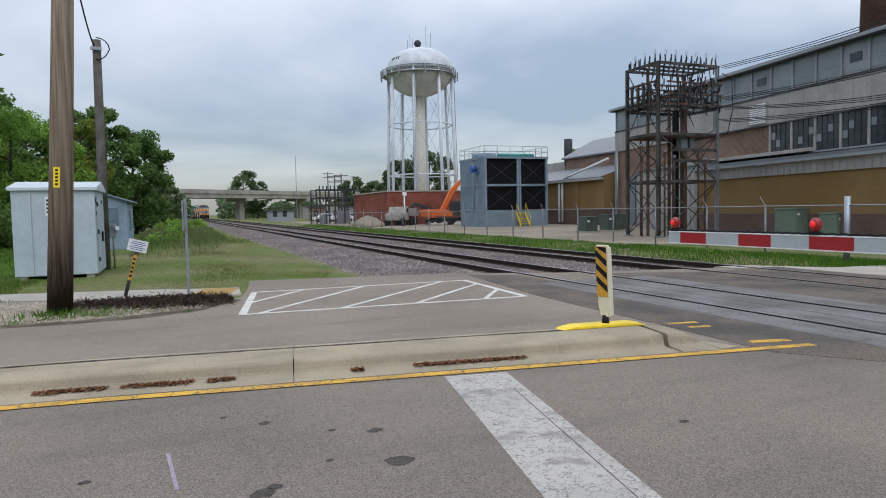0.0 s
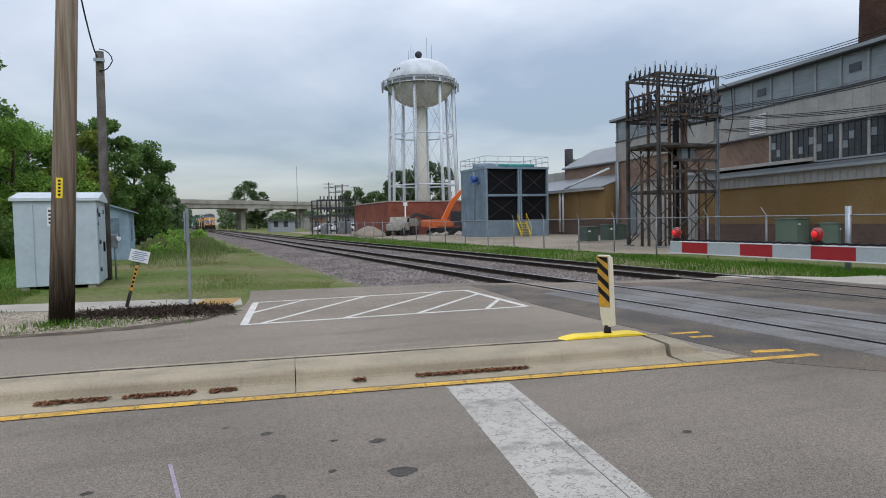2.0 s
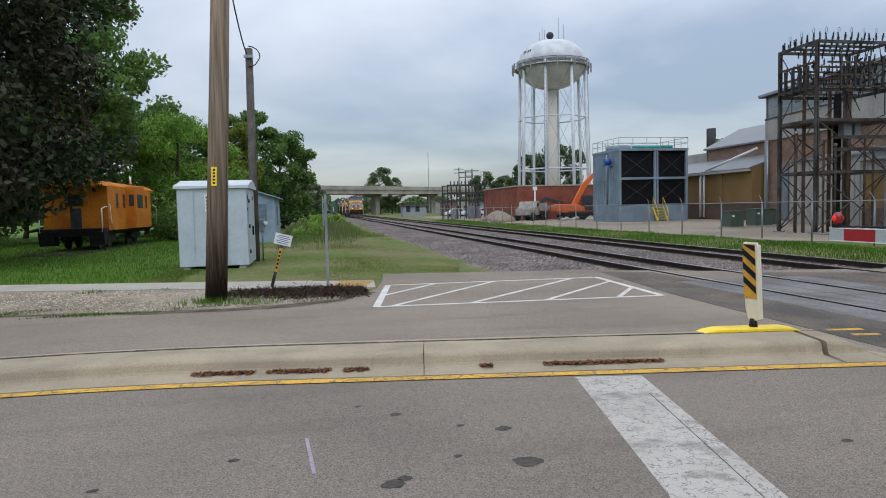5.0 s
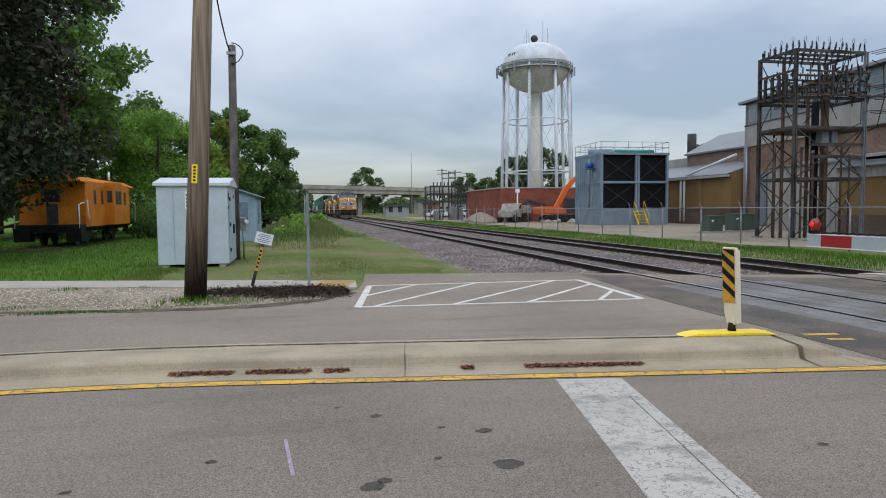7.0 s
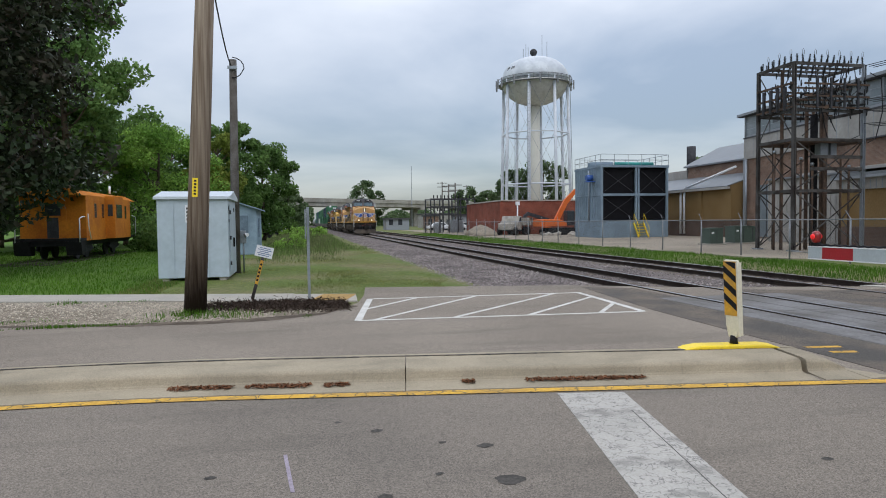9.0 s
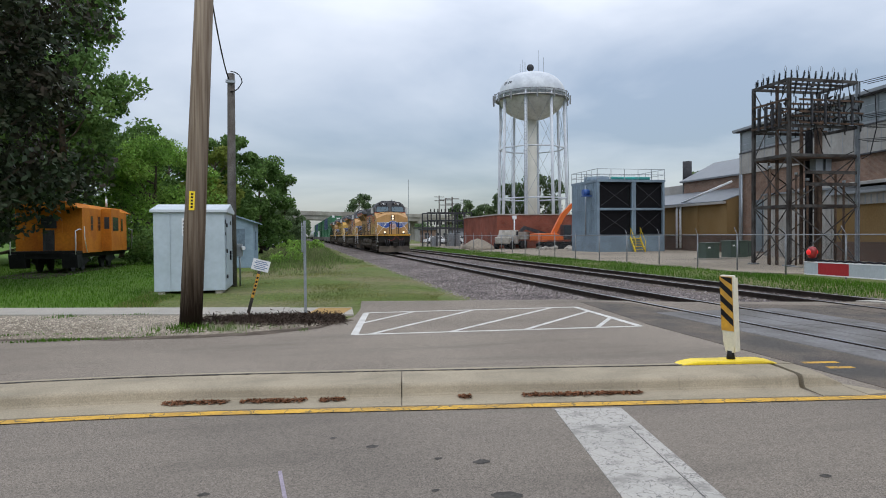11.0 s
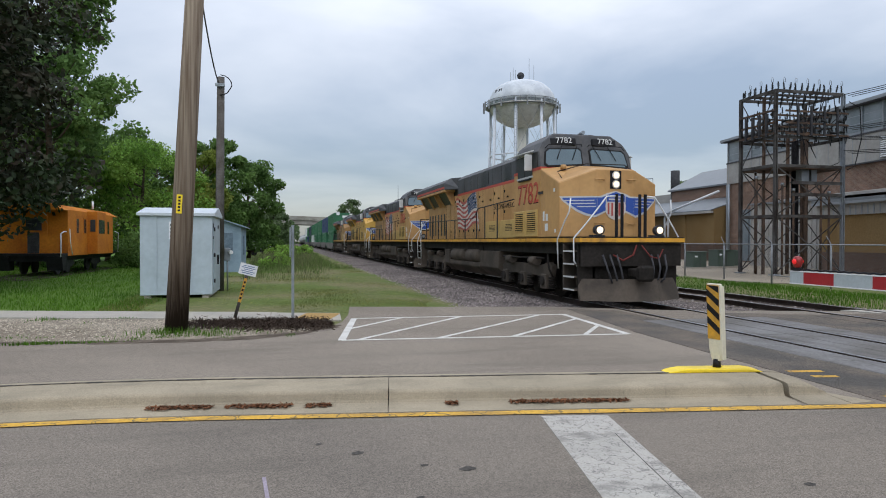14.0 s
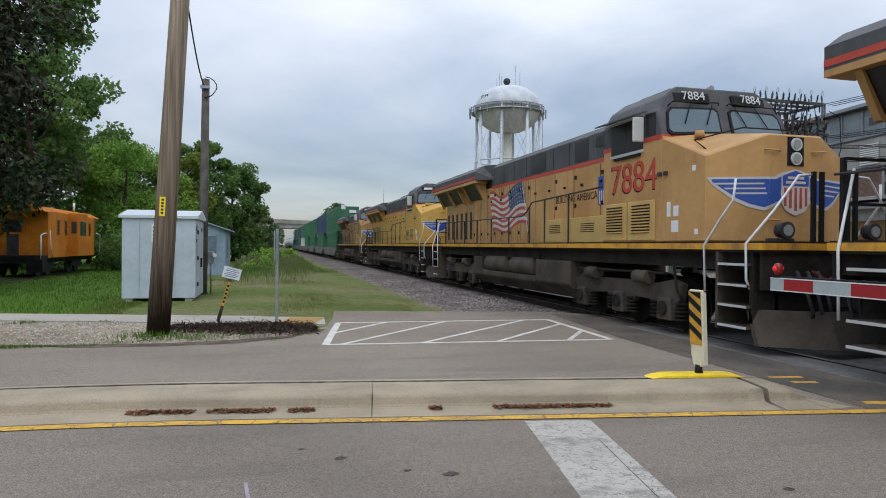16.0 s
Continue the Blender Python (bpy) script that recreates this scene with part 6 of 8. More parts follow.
        part("lid", box(B(), x - 0.04, x + w + 0.04, y - 0.04, y + d + 0.04, h + 0.001, h + 0.07), m, t, bevel=0.01)
        part("pad", box(B(), x - 0.15, x + w + 0.15, y - 0.15, y + d + 0.15, -0.1, 0.079), SIDEWALK, t)
        part("door_seam", box(B(), x + w / 2 - 0.012, x + w / 2 + 0.012, y - 0.012, y - 0.001, 0.15, h - 0.05), DARK, t)
        part("door_label", box(B(), x + 0.12, x + 0.3, y - 0.01, y - 0.001, h - 0.3, h - 0.2), WHITE, t)


# ---- chain-link fence ----
def fence():
    pts = [(17.6, 10.6), (17.75, 12.8), (19.6, 20.0), (19.6, 29.0), (18.6, 45.0), (18.4, 70), (19.0, 100)]
    f = thing("chain_link_fence", "galvanised chain-link fence with angled barb arms", "fence")
    path = []
    for a, b in zip(pts, pts[1:]):
        n = max(1, round((Vector(b) - Vector(a)).length / 3.0))
        path += [Vector(a).lerp(Vector(b), k / n) for k in range(n)]
    path.append(Vector(pts[-1]))
    h = 1.62
    for k, p in enumerate(path):
        big = k == 1
        part("post", rod(B(), (p.x, p.y, -0.2), (p.x, p.y, 1.85 if big else h), 0.085 if big else 0.035, n=8), STEEL if big else FENCE_STEEL, f)
        if not big:
            part("barb_arm", rod(B(), (p.x, p.y, h), (p.x + 0.05, p.y + 0.28, h + 0.3), 0.015, n=4), FENCE_STEEL, f)
    for k, (a, b) in enumerate(zip(path, path[1:])):
        part("top_rail", rod(B(), (a.x, a.y, h - 0.03), (b.x, b.y, h - 0.03), 0.024, n=5), FENCE_STEEL, f)
        if k < 4:
            part("bottom_rail", rod(B(), (a.x, a.y, 0.3), (b.x, b.y, 0.3), 0.02, n=5), FENCE_STEEL, f)
    vs, fs = [], []

    def wire(a, b, r):
        i = len(vs)
        d = (b - a).normalized()
        s1 = d.cross(Vector((0, 0, 1))).normalized() * r
        s2 = s1.cross(d) 
        for p in (a, b):
            vs.extend([tuple(p + s1), tuple(p - s1 * 0.5 + s2), tuple(p - s1 * 0.5 - s2)])
        fs.extend([(i, i + 1, i + 4, i + 3), (i + 1, i + 2, i + 5, i + 4), (i + 2, i, i + 3, i + 5)])
    for a, b in zip(path, path[1:]):
        L = (b - a).length
        far = a.y > 45
        step = 0.14 if not far else 0.3
        n = int(L / step)
        for k in range(-int(1.5 / step), n):
            for sg in (1, -1):
                s0, s1, z0, z1 = k * step, k * step + 1.5, 0.05, 1.55
                if s0 < 0:
                    z0, s0 = z0 - s0, 0.0
                if s1 > L:
                    z1, s1 = z1 - (s1 - L), L
                if z1 <= z0:
                    continue
                if sg < 0:
                    z0, z1 = 1.6 - z0, 1.6 - z1
                p, q = a.lerp(b, s0 / L), a.lerp(b, s1 / L)
                wire(Vector((p.x, p.y, z0)), Vector((q.x, q.y, z1)), 0.0022 if not far else 0.0035)
    o = new("mesh", raw("mesh", vs, fs, FENCE_WIRE)); o.parent = f
    tagged(o, "chain-link wire mesh", kind="stuff")
    # kerb strip beyond the second track
    slab("far_sidewalk", [(14.2, 11.4), (14.95, 9.5), rd(60, 5.7), rd(60, 7.3), (15.6, 11.6), (14.4, 13.3), (13.4, 13.4)], -0.2, 0.01, SIDEWALK, "pale concrete walk beyond the tracks", "sidewalk")


# ---- works vehicles ----
def machines():
    e = thing("excavator", "orange tracked excavator with raised boom", "excavator")
    cx, cy = 29.2, 70.5
    for dx in (-0.9, 0.9):
        part("crawler", prism(B(), [(-1.9, 0.25), (-1.5, 0), (1.5, 0), (1.9, 0.25), (1.9, 0.6), (1.5, 0.85), (-1.5, 0.85), (-1.9, 0.6)], "x", -0.3, 0.3), BLACK, e).matrix_basis = pose(cx, cy + dx, -0.03, 0, 0, 90)
    part("house", prism(B(), [(-1.4, 1.0), (1.3, 1.0), (1.3, 1.4), (0.5, 1.75), (-1.4, 1.8)], "y", -1.25, 1.25), EXC_ORANGE, e, bevel=0.04).matrix_basis = pose(cx - 0.8, cy, 0)
    part("counterweight", box(B(), -1.85, -1.45, -1.25, 1.25, 0.95, 1.75), EXC_ORANGE, e, bevel=0.06).matrix_basis = pose(cx - 0.8, cy, 0)
    part("cab", box(B(), 0.55, 1.5, -1.25, -0.15, 1.05, 2.75), DARK, e, bevel=0.05).matrix_basis = pose(cx, cy, 0)
    part("cab_glass", box(B(), 0.62, 1.42, -1.27, -1.252, 1.7, 2.6), DARK_GLASS, e).matrix_basis = pose(cx, cy, 0)
    bm = B()
    prism(bm, [(-0.2, 1.6), (0.3, 1.4), (1.5, 3.6), (2.6, 4.9), (3.0, 5.0), (2.9, 5.3), (2.4, 5.25), (1.1, 4.0)], "y", 0.05, 0.45)
    part("boom", bm, EXC_ORANGE, e).matrix_basis = pose(cx - 0.3, cy, 0)
    part("arm", prism(B(), [(2.6, 5.4), (3.0, 5.3), (3.3, 1.6), (2.95, 1.6)], "y", 0.08, 0.4), EXC_ORANGE, e).matrix_basis = pose(cx - 0.3, cy, 0)
    part("bucket", prism(B(), [(2.9, 1.7), (3.4, 1.7), (3.5, 0.6), (2.6, 0.2), (2.5, 0.8)], "y", -0.3, 0.75), DARK, e).matrix_basis = pose(cx - 0.3, cy, 0)
    part("ram", rod(B(), (0.6, 0.5, 1.9), (1.6, 0.5, 4.0), 0.08), STEEL, e).matrix_basis = pose(cx - 0.3, cy, 0)
    # dark long-reach arm of a second machine lying behind
    m = thing("loader_arm", "dark folded loader arm with orange base", "excavator")
    m.location.x = -1.7
    part("arm", prism(B(), [(27.6, 1.3), (28.0, 2.3), (28.5, 2.7), (31.2, 1.9), (31.0, 1.5), (28.6, 2.3), (28.3, 2.1), (28.0, 1.2)], "y", 74.0, 74.4), DARK, m)
    part("base", box(B(), 30.4, 31.2, 73.6, 74.8, 0.0, 0.9), EXC_ORANGE, m, bevel=0.05)
    t = thing("dump_truck", "old white dump truck with rusty bed", "truck")
    tx, ty = 23.75, 72.3
    part("bed", prism(B(), [(1.5, 1.1), (4.4, 1.1), (4.6, 2.0), (1.4, 2.0)], "y", -1.2, 1.2), DIRTY_WHITE, t).matrix_basis = pose(tx, ty, 0, 0, 0, 48)
    part("cab", prism(B(), [(0.1, 0.6), (1.35, 0.6), (1.35, 2.2), (0.7, 2.2), (0.4, 1.6), (0.1, 1.5)], "y", -1.1, 1.1), DIRTY_WHITE, t, bevel=0.04).matrix_basis = pose(tx, ty, 0, 0, 0, 48)
    part("hood", box(B(), -0.9, 0.09, -0.95, 0.95, 0.6, 1.4), DIRTY_WHITE, t, bevel=0.08).matrix_basis = pose(tx, ty, 0, 0, 0, 48)
    part("window", prism(B(), [(0.55, 1.55), (1.2, 1.55), (1.2, 2.05), (0.75, 2.05)], "y", -1.115, -1.101), DARK_GLASS, t).matrix_basis = pose(tx, ty, 0, 0, 0, 48)
    part("frame", box(B(), -0.8, 4.5, -0.5, 0.5, 0.45, 0.59), BLACK, t).matrix_basis = pose(tx, ty, 0, 0, 0, 48)
    for x in (-0.3, 2.6, 3.6):
        for y in (-1.1, 0.8):
            part("wheel", rod(B(), (x, y, 0.48), (x, y + 0.3, 0.48), 0.5, n=16), BLACK, t).matrix_basis = pose(tx, ty, -0.03, 0, 0, 48)
    for k in range(4):
        part("bed_rib", box(B(), 1.8 + k * 0.75, 1.9 + k * 0.75, -1.26, -1.201, 1.1, 2.0), DIRTY_WHITE, t).matrix_basis = pose(tx, ty, 0, 0, 0, 48)
    rng = random.Random(5)
    for k in range(26):
        bm = B(); bmesh.ops.create_icosphere(bm, subdivisions=1, radius=1)
        for v in bm.verts:
            v.co *= rng.uniform(0.7, 1.2)
        bm.transform(pose(rng.uniform(26, 33.5), rng.uniform(66, 71), 0.1) @ Matrix.Diagonal((rng.uniform(.3, .8), rng.uniform(.2, .5), rng.uniform(.15, .4), 1)))
        solid("rubble_block", bm, SIDEWALK, "broken pale concrete rubble block", "rubble", "rubble heap")
    for x, y, r, h in ((21.5, 76, 2.2, 1.2), (20.6, 71, 1.5, 0.8)):
        bm = lathe(B(), [(r, -0.1), (r * 0.8, h * 0.35), (r * 0.4, h * 0.8), (0.1, h)], 18, (x, y, 0))
        for v in bm.verts:
            v.co += Vector((rng.uniform(-.12, .12), rng.uniform(-.12, .12), rng.uniform(-.06, .06)))
        solid("earth_mound", bm, DIRT, "low mound of pale earth", "earth mound", "earth mounds")


# ---- overpass and the distance ----
def distance():
    o = thing("overpass", "pale concrete road overpass on piers", "overpass")
    a, b = Vector((-60, 151, 0)), Vector((170, 325, 0))
    d = (b - a).normalized()
    n = Vector((-d.y, d.x, 0))

    def cross(name, s0, s1, w0, w1, z0, z1, mat):
        bm = B()
        m = Matrix(((d.x, n.x, 0, a.x), (d.y, n.y, 0, a.y), (0, 0, 1, 0), (0, 0, 0, 1)))
        box(bm, s0, s1, w0, w1, z0, z1, m)
        part(name, bm, mat, o)
    L = (b - a).length
    cross("girder", 0, L, 0.3, 9.7, 6.7, 8.0, OVERPASS)
    cross("deck", 0, L, 0, 10, 8.001, 8.3, OVERPASS)
    cross("parapet", 0, L, 0, 0.3, 8.301, 9.2, OVERPASS)
    cross("parapet", 0, L, 9.7, 10, 8.301, 9.2, OVERPASS)
    for s in (28, 54.5, 76.5, 103, 130, 157, 184, 211, 240):
        cross("pier", s - 0.9, s + 0.9, 3.9, 6.1, -0.3, 5.9, OVERPASS)
        cross("pier_cap", s - 1.4, s + 1.4, 0.2, 9.8, 5.901, 6.699, OVERPASS)
    # small switchyard
    w = thing("switchyard", "distant grey steel switchyard frame", "electrical structure")
    w.location.x = -1.3
    for x in (20.4, 21.8, 23.2, 24.6, 26.0, 27.2):
        for y in (95, 99):
            part("post", box(B(), x - 0.09, x + 0.09, y - 0.09, y + 0.09, -0.1, 5.0), DARK, w)
    for z in (2.6, 3.8, 4.95):
        for y in (95, 99):
            part("beam", box(B(), 20.3, 27.3, y - 0.07, y + 0.07, z, z + 0.16), DARK, w)
    for k in range(12):
        part("insulator", rod(B(), (20.9 + k * 0.55, 95, 5.12), (20.9 + k * 0.55, 95, 5.6), 0.09), INSUL, w)
        part("insulator", rod(B(), (20.9 + k * 0.55, 95, 3.25), (20.9 + k * 0.55, 95, 3.8), 0.1), INSUL, w)
    part("transformer", box(B(), 23.8, 25.6, 95.6, 97, 0, 1.9), STEEL, w, bevel=0.03)
    part("transformer", box(B(), 21.2, 22.2, 95.6, 97, 0, 1.4), STEEL, w, bevel=0.03)
    for k, (x, y, h) in enumerate(((25.8, 112, 8.2), (27.0, 112, 8.4), (33, 150, 11), (52, 200, 13))):
        p = thing("utility_pole", "distant dark wooden utility pole with crossarms", "utility pole", "distant poles")
        part("shaft", rod(B(), (x, y, -0.1), (x, y, h), 0.16, 0.12), POLE_GREY, p)
        for z in (h - 0.4, h - 1.3):
            part("crossarm", box(B(), x - 1.2, x + 1.2, y - 0.07, y + 0.07, z, z + 0.14), POLE_GREY, p)
    for x, y, h in ((37.2, 217, 20.5), (46, 190, 11), (47, 190, 11.2), (76, 200, 14), (60, 170, 12)):
        solid("light_mast", rod(B(), (x, y, -0.1), (x, y, h), 0.14, 0.07, 6), STEEL, "thin grey steel mast in the distance", "mast", "distant masts")
    for x, y, w_, d_, h, mt, lab in ((18.2, 139, 5.0, 5, 2.2, CLAD_GREY, "grey"), (33, 175, 14, 8, 3.6, CLAD, "pale"), (27, 140, 3, 3, 2.8, OLD_BRICK, "brown"), (31, 128, 3.2, 3, 2.6, CLAD_GREY, "grey"), (50, 140, 12, 8, 3.2, CLAD, "pale")):
        h_ = thing("distant_building", f"low {lab} flat-roofed building in the distance", "building", "distant buildings")
        part("wall", box(B(), x, x + w_, y, y + d_, -0.2, h), mt, h_)
        part("roof", box(B(), x - 0.3, x + w_ + 0.3, y - 0.3, y + d_ + 0.3, h + 0.001, h + 0.3), ROOF_DARK, h_)
        for k in range(int(w_ // 2)):
            part("opening", box(B(), x + 0.6 + k * 2, x + 1.5 + k * 2, y - 0.03, y - 0.001, 1, 2.2), DARK_GLASS, h_)
    for x, y in ((26.5, 118), (29.0, 120), (23.8, 121)):
        v = thing("parked_car", "white parked car in the far yard", "car", "parked cars")
        part("body", prism(B(), [(0, 0.35), (4.4, 0.35), (4.4, 0.9), (3.7, 1.0), (3.2, 1.5), (1.5, 1.5), (0.9, 0.95), (0, 0.85)], "y", 0, 1.7), WHITE, v, bevel=0.06).matrix_basis = pose(x, y, 0)
        part("glass", prism(B(), [(1.15, 0.98), (3.5, 1.0), (3.1, 1.42), (1.6, 1.42)], "y", -0.01, 1.71), DARK_GLASS, v).matrix_basis = pose(x, y, 0)
        for wx in (0.9, 3.5):
            for wy in (0.0, 1.5):
                part("wheel", rod(B(), (wx, wy, 0.3), (wx, wy + 0.2, 0.3), 0.32, n=12), BLACK, v).matrix_basis = pose(x, y, -0.03)


# ---- trees ----
def tree(name, label, x, y, h, r, leaf, n, size, seed, low=0.22, trunk=0.25, squash=1.0, clumps=46):
    rng = np.random.RandomState(seed)
    t = thing(name, label, "tree", at=pose(x, y, -0.08))
    bm = B()
    base = low * h
    pts = [Vector((0, 0, 0)), Vector((0.1, 0.05, base)), Vector((-0.1, 0.1, h * 0.55)), Vector((0.1, 0, h * 0.85))]
    for k in range(3):
        rod(bm, pts[k], pts[k + 1], trunk * (1 - 0.27 * k), trunk * (1 - 0.27 * (k + 1)), 9)
    centres = []
    for k in range(clumps):
        u = rng.rand()
        z = base + (h - base) * (0.05 + 0.9 * u)
        rr = r * math.sqrt(max(0.05, 1 - (abs(u - 0.42) / 0.62) ** 2.2)) * rng.uniform(0.45, 1.0)
        a = rng.uniform(0, 6.283)
        c = Vector((rr * math.cos(a), rr * math.sin(a) * squash, z))
        centres.append((c, rng.uniform(0.16, 0.3) * r))
        if k % 3 == 0:
            z0 = max(base * 0.8, z - rr * 0.7)
            s = Vector((0, 0, min(z0, h * 0.8)))
            m = s.lerp(c, 0.5) + Vector((0, 0, -0.05 * r))
            rod(bm, s, m, trunk * 0.34, trunk * 0.2, 5); rod(bm, m, c, trunk * 0.2, trunk * 0.06, 5)
    part("trunk", bm, BARK, t)
    ids = rng.randint(0, clumps, n)
    C = np.array([tuple(c) for c, _ in centres])[ids]
    R = np.array([q for _, q in centres])[ids]
    d = rng.normal(size=(n, 3)); d /= np.linalg.norm(d, axis=1)[:, None]
    P = C + d * (R * rng.uniform(0.35, 1.15, n) ** 0.7)[:, None] * np.array([1.15, 1.15, 0.8])
    a = rng.normal(size=(n, 3)); a /= np.linalg.norm(a, axis=1)[:, None]
    b = np.cross(a, rng.normal(size=(n, 3))); b /= np.linalg.norm(b, axis=1)[:, None]
    s = (size * rng.uniform(0.6, 1.4, n))[:, None]
    Vv = np.stack([P - a * s, P - b * s * 0.55, P + a * s, P + b * s * 0.55], 1).reshape(-1, 3)
    F = np.arange(4 * n).reshape(-1, 4)
    o = new("crown", raw("crown", Vv.tolist(), F.tolist(), leaf)); o.parent = t
    return t


def bush(label, x, y, h, r, leaf, n, size, seed, name="bush"):
    return tree(name, label, x, y, h, r, leaf, n, size, seed, low=0.03, trunk=0.06, clumps=26)


def trees():
    tree("maple_tree", "large dark purple-green maple with drooping branches", -13.9, 27.0, 15.0, 6.0, LEAF_DARK, 42000, 0.14, 1, low=0.08, trunk=0.4, clumps=110)
    tree("tree", "tall mid green tree beside the dark maple", -15.0, 47.5, 21.0, 4.2, LEAF_TALL, 22000, 0.17, 2, low=0.34, trunk=0.3, clumps=70)
    tree("tree", "round bright green maple", -10.6, 54.5, 9.4, 4.7, LEAF_BRIGHT, 24000, 0.12, 3, low=0.1, clumps=70)
    tree("tree", "slim yellow-green young tree", -6.6, 57.5, 9.5, 2.4, LEAF_YELLOW, 9000, 0.15, 4, low=0.12, clumps=36)
    tree("tree", "dark green broad tree", -6.2, 63, 11.2, 3.4, LEAF_MID, 13000, 0.17, 5, low=0.1, clumps=46)
    tree("tree", "dark green spreading tree", -3.6, 70, 10.2, 3.6, LEAF_MID, 15000, 0.17, 6, low=0.06, clumps=52)
    for k, (x, y, h, r) in enumerate(((-17, 52, 11, 5), (-22, 45, 12, 6), (-27, 40, 13, 6), (-33, 34, 13, 6), (-15, 62, 12, 5), (-24, 60, 13, 6), (-38, 28, 12, 6), (-34, 48, 14, 7), (-9, 80, 9, 4), (-12.6, 71, 11, 4.5))):
        tree("tree", "dense dark green garden tree", x, y, h, r, LEAF_MID, 7500, 0.24, 20 + k, low=0.05, clumps=44)
    for k, (x, y, h, r, l) in enumerate(((-8.2, 45.5, 2.3, 1.7, LEAF_MID), (-9.6, 46.5, 2.6, 1.8, LEAF_MID), (-7.0, 47, 2.4, 1.6, LEAF_MID), (-13.6, 47, 2.8, 2, LEAF_MID), (-6.9, 41.5, 1.0, 0.7, LEAF_BRIGHT), (-16, 48, 3, 2.2, LEAF_MID), (-20, 42, 3.2, 2.4, LEAF_MID), (-25, 36, 3.2, 2.4, LEAF_MID))):
        bush("dense green garden shrub", x, y, h, r, l, 2600, 0.09, 40 + k)
    for k in range(11):
        rng = random.Random(60 + k)
        bush("weedy green bush beside the ballast", rng.uniform(-1.6, 1.6), 40 + k * 4 + rng.uniform(-1.5, 1.5), rng.uniform(0.9, 1.5), rng.uniform(0.6, 1.0), LEAF_BRIGHT, 900, 0.07, 60 + k)
    for k, (x, y, h, r) in enumerate(((22.3, 235, 17.0, 5.4), (27, 238, 13.5, 4.2), (41, 157, 10.2, 3.6), (47, 160, 9.4, 3.4), (40.0, 103, 11.6, 4.6), (36.5, 108, 10.5, 4.0), (-2.5, 152, 8.8, 4.5), (-9, 150, 9, 5), (52.5, 76, 9.8, 3.2), (-18, 120, 11, 6), (-12, 100, 9, 5), (60, 190, 10, 5))):
        tree("distant_tree", "distant green tree with rounded crown", x, y, h, r, LEAF_FAR, 6500, 0.26, 80 + k, low=0.12, clumps=40)
    # far woods along the horizon
    rng = np.random.RandomState(99)
    n = 40000
    X = rng.uniform(-160, 330, n); base = 262 + 0.18 * X + rng.uniform(0, 22, n)
    top = 6.5 + 2.6 * np.sin(X * 0.13) * np.sin(X * 0.041 + 1) + 1.2 * np.sin(X * 0.5)
    Z = rng.rand(n) ** 0.8 * top
    keep = (np.abs(X - 10.6) > 5.0)
    P = np.stack([X, base, Z], 1)[keep]
    n = len(P)
    a = rng.normal(size=(n, 3)); a /= np.linalg.norm(a, axis=1)[:, None]
    b = np.cross(a, rng.normal(size=(n, 3))); b /= np.linalg.norm(b, axis=1)[:, None]
    s = rng.uniform(0.4, 0.9, n)[:, None]
    Vv = np.stack([P - a * s, P - b * s * 0.7, P + a * s, P + b * s * 0.7], 1).reshape(-1, 3)
    tagged(new("far_woods", raw("far_woods", Vv.tolist(), np.arange(4 * n).reshape(-1, 4).tolist(), LEAF_FAR)), "low green woods along the horizon", "woods", kind="stuff")


gate(); caboose(); water_tower(); cooling_tower(); factory(); substation(); fence(); machines(); distance(); trees()


# ---- the train ----
LOCO = material("dusty armour yellow paint", (0.53, 0.30, 0.112), 0.55, var=0.06, scale=0.9, fine=7, bump=0.05, second=(0.43, 0.235, 0.082))
LOCO_BRIGHT = material("clean yellow paint", (0.56, 0.34, 0.07), 0.55, var=0.07, scale=0.9, fine=7, bump=0.05, second=(0.56, 0.31, 0.06))
LOCO_DIRTY = material("grimy brown-yellow paint", (0.36, 0.21, 0.085), 0.65, var=0.15, scale=0.9, fine=7, bump=0.06, second=(0.22, 0.135, 0.07))
LOCO_GREY = material("dark harbour grey paint", (0.095, 0.098, 0.105), 0.6, var=0.1, scale=0.9, fine=7, bump=0.06, second=(0.075, 0.076, 0.08))
LOCO_RED = material("red stripe paint", (0.50, 0.06, 0.035), 0.5, var=0.08, scale=2)
SILL = material("amber reflective sill stripe", (0.72, 0.36, 0.03), 0.5, var=0.1, scale=1.5, second=(0.58, 0.28, 0.04))
LOUVRE_PAINT = material("pale yellow louvre paint", (0.58, 0.385, 0.13), 0.55, var=0.08, scale=2, second=(0.5, 0.325, 0.11))
UNDER = material("road-dust brown running gear", (0.03, 0.026, 0.023), 0.85, 0.1, var=0.2, scale=2.0, fine=14, bump=0.15, second=(0.018, 0.016, 0.014))
UNDER_PALE = material("dusty truck frame", (0.10, 0.082, 0.066), 0.85, 0.1, var=0.1, scale=1.2, fine=14, bump=0.12, second=(0.065, 0.055, 0.046))
GLASS = material("cab glass", (0.10, 0.15, 0.18), 0.06, var=0.1, scale=1.0, bump=0)
CAB_DARK = material("dark cab opening", (0.012, 0.012, 0.014), 0.4, var=0.2)
FLAG_RED = material("flag red", (0.42, 0.075, 0.06), 0.55, var=0.1, scale=2)
JUMPER_RED = material("grimy red cable", (0.16, 0.035, 0.03), 0.6, var=0.2)
FLAG_WHITE = material("flag white", (0.62, 0.57, 0.52), 0.55, var=0.1, scale=2)
FLAG_BLUE = material("flag blue", (0.045, 0.075, 0.16), 0.55, var=0.15, scale=2)
WING_BLUE = material("wing blue", (0.03, 0.085, 0.36), 0.5, var=0.06)
